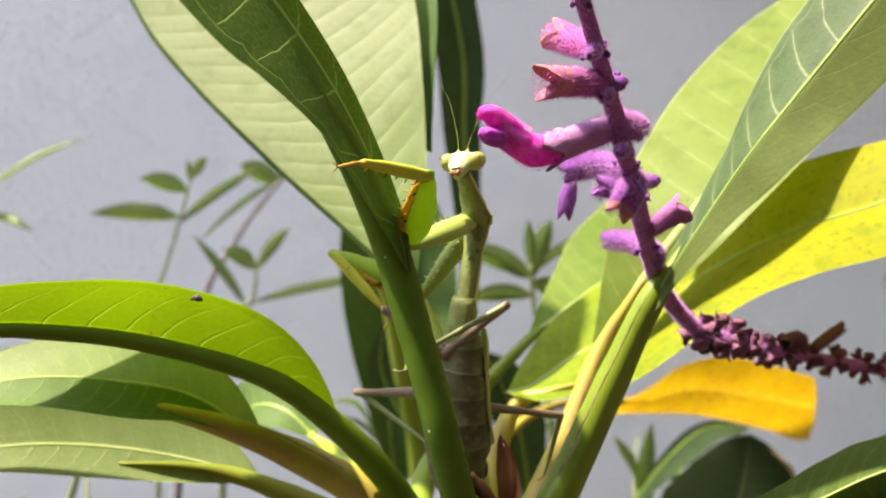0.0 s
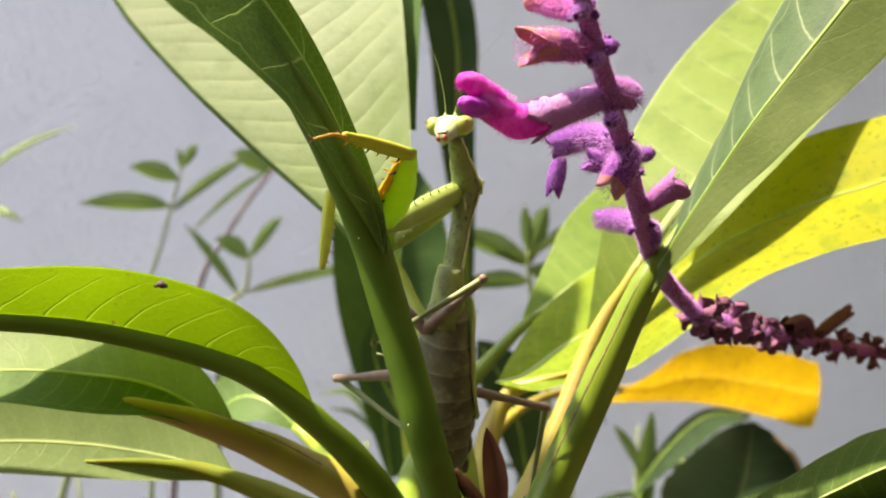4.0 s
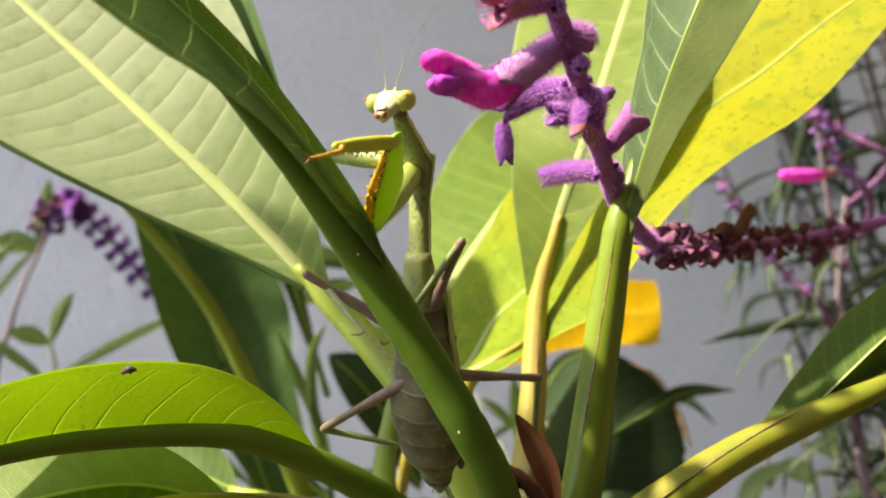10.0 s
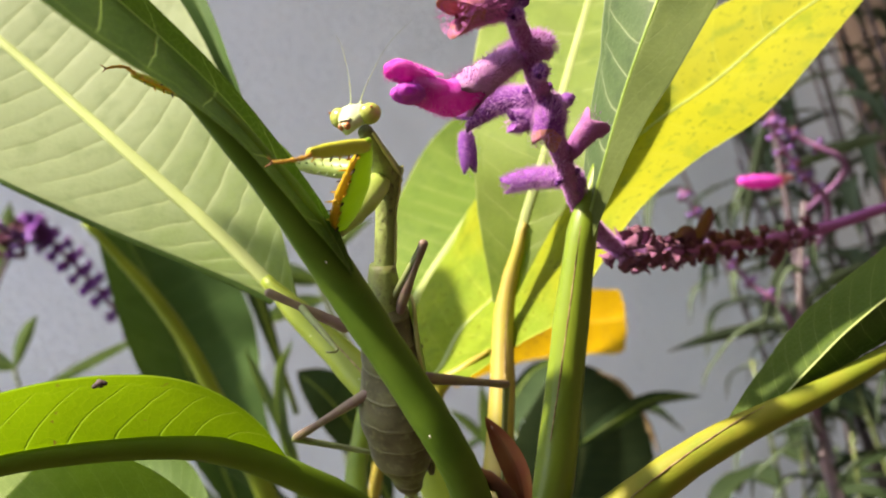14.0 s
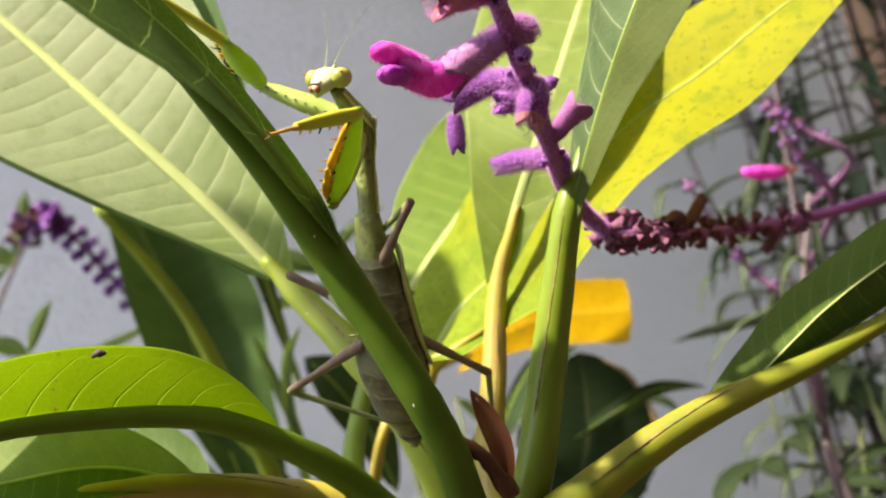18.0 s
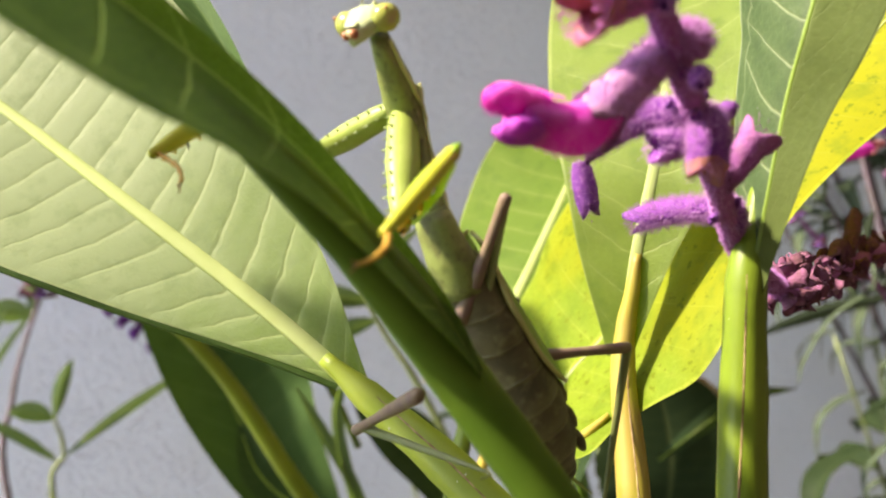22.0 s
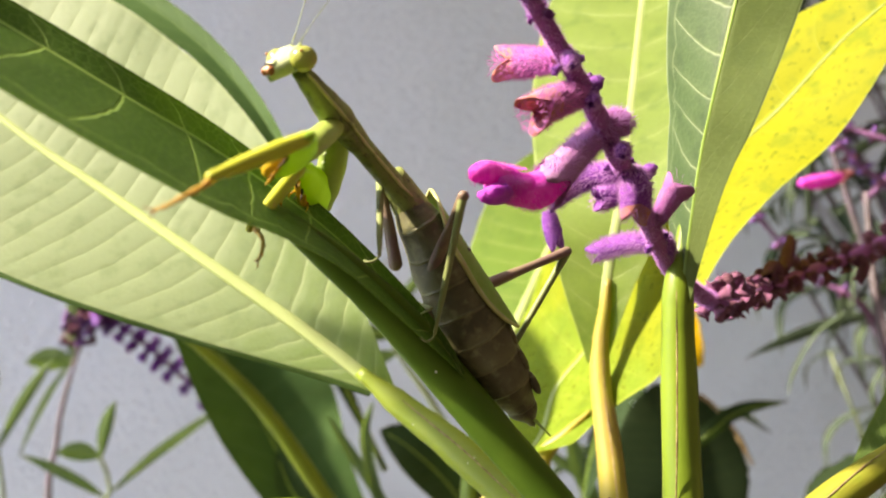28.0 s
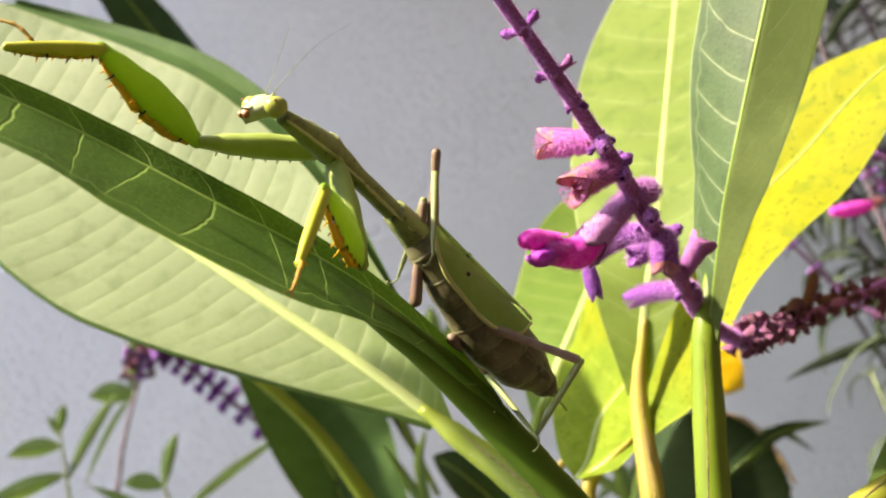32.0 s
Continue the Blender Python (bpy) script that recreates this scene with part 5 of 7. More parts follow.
# drooping narrow leaves of a sage close by, and low growth in the shade
low_sage = tagged(new("sage_plant"), "low sage with dark drooping narrow leaves", "plant")
tube_part("stem", [(0.235, 0.44, -0.01), (0.225, 0.43, 0.20), (0.2107, 0.42, 0.345), (0.2121, 0.42, 0.3659), (0.2120, 0.42, 0.395), (0.222, 0.42, 0.425), (0.236, 0.42, 0.460)], (0.004, 0.003, 0.002, 0.0017, 0.0016, 0.0014, 0.001), M_STEM_G, low_sage, "", 40, 8, 1.0, 0.05)
for path, w in (
        ([(0.2210, 0.42, 0.4225), (0.2116, 0.42, 0.4225), (0.1896, 0.42, 0.4197), (0.1731, 0.42, 0.4101), (0.1676, 0.42, 0.4020)], 0.0026),
        ([(0.2115, 0.42, 0.3760), (0.2072, 0.42, 0.3746), (0.2065, 0.42, 0.3660), (0.2088, 0.42, 0.3534)], 0.0031),
        ([(0.2110, 0.42, 0.3680), (0.1960, 0.42, 0.3700), (0.1874, 0.42, 0.3680), (0.1785, 0.42, 0.3640), (0.1751, 0.42, 0.3540)], 0.0031),
        ([(0.2115, 0.42, 0.3750), (0.2207, 0.42, 0.3740), (0.2268, 0.42, 0.3677), (0.2273, 0.42, 0.3580)], 0.0025),
        ([(0.2106, 0.42, 0.3441), (0.2220, 0.42, 0.3500), (0.2321, 0.42, 0.3530), (0.2420, 0.42, 0.3500)], 0.0037),
        ([(0.2110, 0.42, 0.3500), (0.1991, 0.42, 0.3575), (0.1922, 0.42, 0.3590), (0.1838, 0.42, 0.3560)], 0.0025),
        ([(0.2350, 0.42, 0.4500), (0.2325, 0.42, 0.4430), (0.2315, 0.42, 0.4330), (0.2347, 0.42, 0.4210)], 0.0031),
        ([(0.2260, 0.42, 0.4330), (0.2150, 0.41, 0.4390), (0.2080, 0.41, 0.4340), (0.2030, 0.41, 0.4220)], 0.0025),
        ([(0.2150, 0.42, 0.4060), (0.2260, 0.41, 0.4070), (0.2340, 0.41, 0.4010), (0.2380, 0.41, 0.3900)], 0.0028),
        ([(0.2120, 0.42, 0.3950), (0.2020, 0.41, 0.3980), (0.1950, 0.41, 0.3930), (0.1930, 0.41, 0.3830)], 0.0025)):
    leaf(low_sage, path, [(0.2, -0.9, 0.4)], w, w, M_DUSTY, None, (0.0006, 0.0003), "", "leaf", 18, 3, fold=0.3, curl=0.15, crown=0.42, base=0.7, tip=1.0, wave=0.03, seed=int(w * 1e5))


def low_plant(x0, x1, y0, y1, top, count, seed, label, skin=M_DARK):
    """Low bushy growth: thin stems with dark oval leaves at every height up to top."""
    rng = random.Random(seed)
    thing = tagged(new("low_plant"), label, "plant", "low growth by the wall")
    for k in range(max(3, count // 14)):
        x, y = rng.uniform(x0, x1), rng.uniform(y0, y1)
        h = top * rng.uniform(0.75, 0.97)
        lean = Vector((rng.uniform(-0.05, 0.05), rng.uniform(-0.04, 0.04), 0))
        path = [Vector((x, y, -0.01)), Vector((x, y, h * 0.4)) + lean * 0.3, Vector((x, y, h)) + lean]
        tube_part("stem", path, (0.003, 0.0022, 0.0008), M_STEM_D, thing, "", 14, 6, 1.0, 0.05)
        pts = spline(path, 60)
        for q in range(14):
            p = pts[int(60 * (0.25 + 0.75 * (q + rng.random()) / 14.9))]
            a = q * 2.4 + rng.uniform(-0.4, 0.4)
            d = Vector((math.cos(a), math.sin(a), rng.uniform(0.0, 0.5)))
            ln = rng.uniform(0.035, 0.07)
            end = p + d * ln + Vector((0, 0, -0.35 * ln))
            if end.z > top:
                continue
            side = d.cross(Vector((0, 0, 1))).normalized()
            leaf(thing, [p, p + d * ln * 0.35, p + d * ln * 0.75 - Vector((0, 0, 0.05 * ln)), end], [side], ln * 0.17, ln * 0.17, skin, None, (0.0007, 0.0003), "", "leaf", 12, 2, fold=0.25, curl=0.15, crown=0.45, base=0.7, tip=0.9, wave=0.04, seed=rng.randint(0, 999))


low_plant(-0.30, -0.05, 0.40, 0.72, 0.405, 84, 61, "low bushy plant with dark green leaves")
# the next two carry their deep shade in the leaf colour
low_plant(0.0, 0.16, 0.48, 0.76, 0.415, 84, 62, "low bushy plant coloured dark for deep shade", M_DEEP_SHADE)
low_plant(0.17, 0.42, 0.52, 0.82, 0.39, 98, 63, "low bushy plant coloured dark for deep shade", M_DEEP_SHADE)
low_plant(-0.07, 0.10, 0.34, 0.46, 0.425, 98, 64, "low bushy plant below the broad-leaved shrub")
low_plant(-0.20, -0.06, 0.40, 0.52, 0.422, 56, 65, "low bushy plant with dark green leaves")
for path, w in (([(-0.0120, 0.50, 0.400), (-0.0187, 0.50, 0.4189), (-0.0282, 0.50, 0.4320), (-0.0424, 0.50, 0.4309)], 0.0035),
                ([(-0.0120, 0.50, 0.400), (-0.0150, 0.50, 0.4120), (-0.0260, 0.50, 0.4230), (-0.0376, 0.50, 0.4249)], 0.0035),
                ([(-0.0120, 0.50, 0.400), (-0.0090, 0.50, 0.4180), (-0.0045, 0.50, 0.4260), (0.0040, 0.50, 0.4290)], 0.0035),
                ([(-0.1240, 0.55, 0.415), (-0.1157, 0.55, 0.4380), (-0.1040, 0.55, 0.4385), (-0.0925, 0.55, 0.4357)], 0.0025),
                ([(-0.1240, 0.55, 0.415), (-0.1105, 0.55, 0.4320), (-0.1000, 0.55, 0.4330), (-0.0912, 0.55, 0.4305)], 0.0025)):
    leaf(left, path, [(0.1, -0.8, 0.5)], w, w, M_SAGE, None, (0.0005, 0.0003), "", "leaf", 16, 3, fold=0.2, curl=0.1, crown=0.5, base=0.7, tip=1.0, seed=int(w * 1e5))
tube_part("stem", [(-0.02, 0.52, -0.01), (-0.015, 0.51, 0.25), (-0.0120, 0.50, 0.402)], (0.003, 0.002, 0.001), M_STEM_D, left, "", 16, 6)
tube_part("stem", [(-0.14, 0.57, -0.01), (-0.13, 0.56, 0.25), (-0.1240, 0.55, 0.417)], (0.003, 0.002, 0.001), M_STEM_D, left, "", 16, 6)
# thin grass-like leaves before the wall
grassy = tagged(new("sage_plant"), "sage stem with long thin arching leaves", "plant")
tube_part("stem", [(-0.27, 0.66, -0.01), (-0.27, 0.65, 0.25), (-0.262, 0.64, 0.42), (-0.258, 0.63, 0.50), (-0.255, 0.62, 0.525)], (0.003, 0.0025, 0.0018, 0.0012, 0.0008), M_STEM_D, grassy, "", 24, 7)
for path, w in (([(-0.257, 0.625, 0.515), (-0.2176, 0.60, 0.5354), (-0.195, 0.60, 0.5490), (-0.1709, 0.60, 0.5577)], 0.0028),
                ([(-0.258, 0.64, 0.505), (-0.2526, 0.70, 0.5171), (-0.242, 0.70, 0.5140), (-0.2322, 0.70, 0.5085)], 0.0030),
                ([(-0.258, 0.63, 0.500), (-0.270, 0.62, 0.525), (-0.290, 0.62, 0.530)], 0.0035)):
    leaf(grassy, path, [(0.1, 0.5, 0.8)], w, w, M_SAGE, M_RIB_D, (0.0005, 0.0003), "", "leaf", 18, 3, fold=0.2, curl=0.1, crown=0.45, base=0.7, tip=1.0, seed=int(w * 1e5))


def tall_sage(x, y, top, count, seed):
    """A tall leafy sage: branching stems with drooping narrow dark leaves."""
    rng = random.Random(seed)
    thing = tagged(new("sage_plant"), "tall leafy sage with drooping dark narrow leaves", "plant", "tall sages by the wall")
    for k in range(count):
        a = k * 2.4
        foot = Vector((x + 0.03 * math.cos(a), y + 0.03 * math.sin(a), -0.01))
        tip = Vector((x + rng.uniform(-0.10, 0.10), y + rng.uniform(-0.10, 0.06), top * rng.uniform(0.6, 1.0)))
        path = [foot, foot.lerp(tip, 0.5) + Vector((0, 0, 0.05)), tip]
        tube_part("stem", path, (0.003, 0.002, 0.0008), M_STEM_G, thing, "", 16, 6, 1.0, 0.05)
        pts = spline(path, 60)
        for q in range(16):
            p = pts[int(60 * (0.2 + 0.8 * (q + rng.random()) / 16.9))]
            w = q * 2.4 + rng.uniform(-0.5, 0.5)
            d = Vector((math.cos(w), math.sin(w), rng.uniform(-0.1, 0.4)))
            ln = rng.uniform(0.05, 0.085)
            leaf(thing, [p, p + d * ln * 0.35, p + d * ln * 0.7 - Vector((0, 0, 0.12 * ln)), p + d * ln * 0.9 - Vector((0, 0, 0.5 * ln))], [d.cross(Vector((0, 0, 1))).normalized()], ln * 0.09, ln * 0.09, M_DUSTY, None, (0.0006, 0.0003), "", "leaf", 12, 2, fold=0.25, curl=0.15, crown=0.42, base=0.7, tip=1.0, wave=0.04, seed=rng.randint(0, 999))


for k, (x, y, top) in enumerate(((0.46, 0.62, 0.66), (0.46, 0.77, 0.78), (0.52, 0.60, 0.85), (0.53, 0.74, 0.95), (0.52, 0.44, 0.85))):
    tall_sage(x, y, top, 7, 70 + k)

# ---- unseen tree, added so that its crown shades the end of the bed ----
tree = tagged(new("tree"), "unseen leafy tree added to shade the end of the bed", "tree")
trunk = tube_part("trunk", [(0.54, 0.42, -0.01), (0.535, 0.43, 0.45), (0.50, 0.46, 0.85), (0.40, 0.54, 1.05)], (0.022, 0.018, 0.014, 0.008), M_BARK, tree, "grey-green slender trunk", 30, 12, 1.0, 0.06)
rng = random.Random(91)
for k in range(9):
    end = Vector((0.33 + 0.28 * math.cos(k * 0.7), 0.60 + 0.18 * math.sin(k * 0.7), 1.12 + rng.uniform(-0.04, 0.05)))
    tube_part("limb", [(0.47, 0.485, 0.93), (0.40, 0.54, 1.05), Vector((0.40, 0.54, 1.05)).lerp(end, 0.5) + Vector((0, 0, 0.04)), end], (0.007, 0.006, 0.004, 0.0015), M_BARK, tree, "", 18, 7, 1.0, 0.06)
for k in range(170):
    a, r = k * 2.39996, math.sqrt((k + 0.5) / 170)
    p = Vector((0.34 + 0.30 * r * math.cos(a), 0.60 + 0.20 * r * math.sin(a), 1.10 + rng.uniform(-0.07, 0.09)))
    w = rng.uniform(0, 6.3)
    d = Vector((math.cos(w), math.sin(w), rng.uniform(-0.5, 0.2))).normalized()
    ln = rng.uniform(0.08, 0.12)
    leaf(tree, [p, p + d * ln * 0.35, p + d * ln * 0.7 - Vector((0, 0, 0.05 * ln)), p + d * ln - Vector((0, 0, 0.2 * ln))], [d.cross(Vector((0, 0, 1))).normalized()], ln * 0.24, ln * 0.24, M_DARK, None, (0.0006, 0.0003), "", "leaf", 12, 2, fold=0.2, curl=0.1, crown=0.45, base=0.7, tip=0.9, wave=0.03, seed=k)

# ---- insect ----
def thorax_skin(name, green, brown, pale):
    """Thorax: green with brown clouds and specks and a paler ridge along the back."""
    g = Graph(name)
    obj = g.tree.nodes.new("ShaderNodeTexCoord").outputs["Object"]
    clouds = g.ramp(g.noise(420.0, 4.0, obj, 0.65), 0.42, 0.68)
    specks = g.ramp(g.noise(1600.0, 3.0, obj), 0.60, 0.70)
    n3 = g.noise(900.0, 3.0, obj)
    sep = g.node("ShaderNodeSeparateXYZ", Vector=obj)
    ridge = g.ramp(sep.outputs[0], 0.0009, 0.0016)
    col = g.mix(g.math("MULTIPLY", clouds, 0.75), green, brown)
    col = g.mix(g.math("MULTIPLY", ridge, 0.5), col, pale)
    col = g.mix(g.math("MULTIPLY", specks, 0.7), col, [c * 0.35 for c in brown])
    g.put(g.bsdf.inputs["Base Color"], col)
    g.put(g.bsdf.inputs["Roughness"], 0.5)
    g.put(g.bsdf.inputs["Specular IOR Level"], 0.3)
    g.put(g.bsdf.inputs["Normal"], g.bump(g.math("ADD", n3, g.math("MULTIPLY", clouds, -0.5)), 0.5, 0.0003))
    return g.mat


M_BODY = thorax_skin("mantis_grey_green", (0.19, 0.25, 0.06), (0.105, 0.110, 0.034), (0.30, 0.34, 0.12))


def banded_skin(name, dark, light, line, step=0.0036):
    """Insect abdomen: segments with a darker front, a thin pale hind edge, mottling and fine grain."""
    g = Graph(name)
    obj = g.tree.nodes.new("ShaderNodeTexCoord").outputs["Object"]
    sep = g.node("ShaderNodeSeparateXYZ", Vector=obj)
    wob = g.math("MULTIPLY", g.math("SUBTRACT", g.noise(260.0, 2.0, obj), 0.5), 0.25)
    phase = g.math("FRACT", g.math("ADD", g.math("DIVIDE", sep.outputs[2], step), wob))
    rise = g.ramp(phase, 0.0, 0.85)
    edge = g.math("MULTIPLY", g.ramp(phase, 0.86, 0.93), g.math("SUBTRACT", 1.0, g.ramp(phase, 0.95, 1.0)))
    n1 = g.noise(900.0, 4.0, obj)
    n2 = g.noise(330.0, 3.0, obj)
    col = g.mix(g.math("MULTIPLY", rise, 0.55), dark, light)
    col = g.mix(g.math("MULTIPLY", g.ramp(n2, 0.45, 0.7), 0.55), col, [c * 0.55 for c in dark])
    col = g.mix(g.math("MULTIPLY", g.ramp(n1, 0.5, 0.75), 0.4), col, [c * 1.5 for c in light])
    col = g.mix(g.math("MULTIPLY", edge, 0.22), col, line)
    g.put(g.bsdf.inputs["Base Color"], col)
    g.put(g.bsdf.inputs["Roughness"], 0.5)
    g.put(g.bsdf.inputs["Specular IOR Level"], 0.3)
    high = g.math("ADD", g.math("MULTIPLY", edge, 0.8), g.math("ADD", g.math("MULTIPLY", rise, 0.5), g.math("MULTIPLY", n1, 0.5)))
    g.put(g.bsdf.inputs["Normal"], g.bump(high, 0.6, 0.0003))
    return g.mat


M_LIMB = plain("mantis_pale_green", (0.27, 0.38, 0.075), (0.32, 0.43, 0.10), 0.42, 500.0, 0.2, 0.0002, 0.12, (0.5, 0.6, 0.1))
M_RAPTOR = plain("mantis_bright_green", (0.22, 0.40, 0.03), (0.28, 0.45, 0.04), 0.42, 500.0, 0.2, 0.0002, 0.28, (0.5, 0.75, 0.05))
M_GOLD = plain("mantis_yellow", (0.66, 0.50, 0.03), (0.62, 0.36, 0.03), 0.45, 900.0, 0.2, 0.0002, 0.3, (0.8, 0.55, 0.04))
M_TARSUS = plain("mantis_orange_brown", (0.56, 0.37, 0.05), (0.46, 0.27, 0.05), 0.45, 900.0, 0.2, 0.0002, 0.2, (0.6, 0.35, 0.05))
M_LEG = plain("mantis_mauve_brown", (0.17, 0.112, 0.085), (0.20, 0.16, 0.085), 0.5, 500.0, 0.2, 0.0002)
M_SHIN = plain("mantis_shin_green", (0.19, 0.25, 0.075), (0.17, 0.20, 0.07), 0.5, 500.0, 0.2, 0.0002)
M_TIBIA = plain("mantis_yellow_green", (0.40, 0.45, 0.03), (0.46, 0.50, 0.05), 0.42, 500.0, 0.2, 0.0002, 0.12, (0.5, 0.6, 0.05))
M_FACE = plain("mantis_pale_face", (0.46, 0.56, 0.29), (0.37, 0.48, 0.19), 0.45, 600.0, 0.2, 0.0002, 0.1, (0.5, 0.6, 0.2))
M_EYE = plain("mantis_eye", (0.25, 0.30, 0.055), (0.31, 0.34, 0.075), 0.22, 400.0, 0.05, 0.0001)
M_MOUTH = plain("mantis_mouth", (0.36, 0.15, 0.04), (0.22, 0.08, 0.03), 0.4, 900.0, 0.3, 0.0002)
M_BLACK = plain("dark_speck", (0.03, 0.02, 0.02), (0.05, 0.03, 0.02), 0.5, 900.0, 0.2, 0.0001)
M_WING = plain("mantis_wing_green", (0.24, 0.42, 0.08), (0.28, 0.46, 0.10), 0.55, 900.0, 0.5, 0.0003, 0.2, (0.4, 0.6, 0.1), gloss=0.12)
M_WING_EDGE = plain("mantis_wing_edge", (0.46, 0.50, 0.18), (0.42, 0.46, 0.14), 0.4, 400.0, 0.2, 0.0002)

M_BELLY = banded_skin("mantis_brown_green", (0.085, 0.080, 0.034), (0.185, 0.192, 0.085), (0.27, 0.27, 0.12))

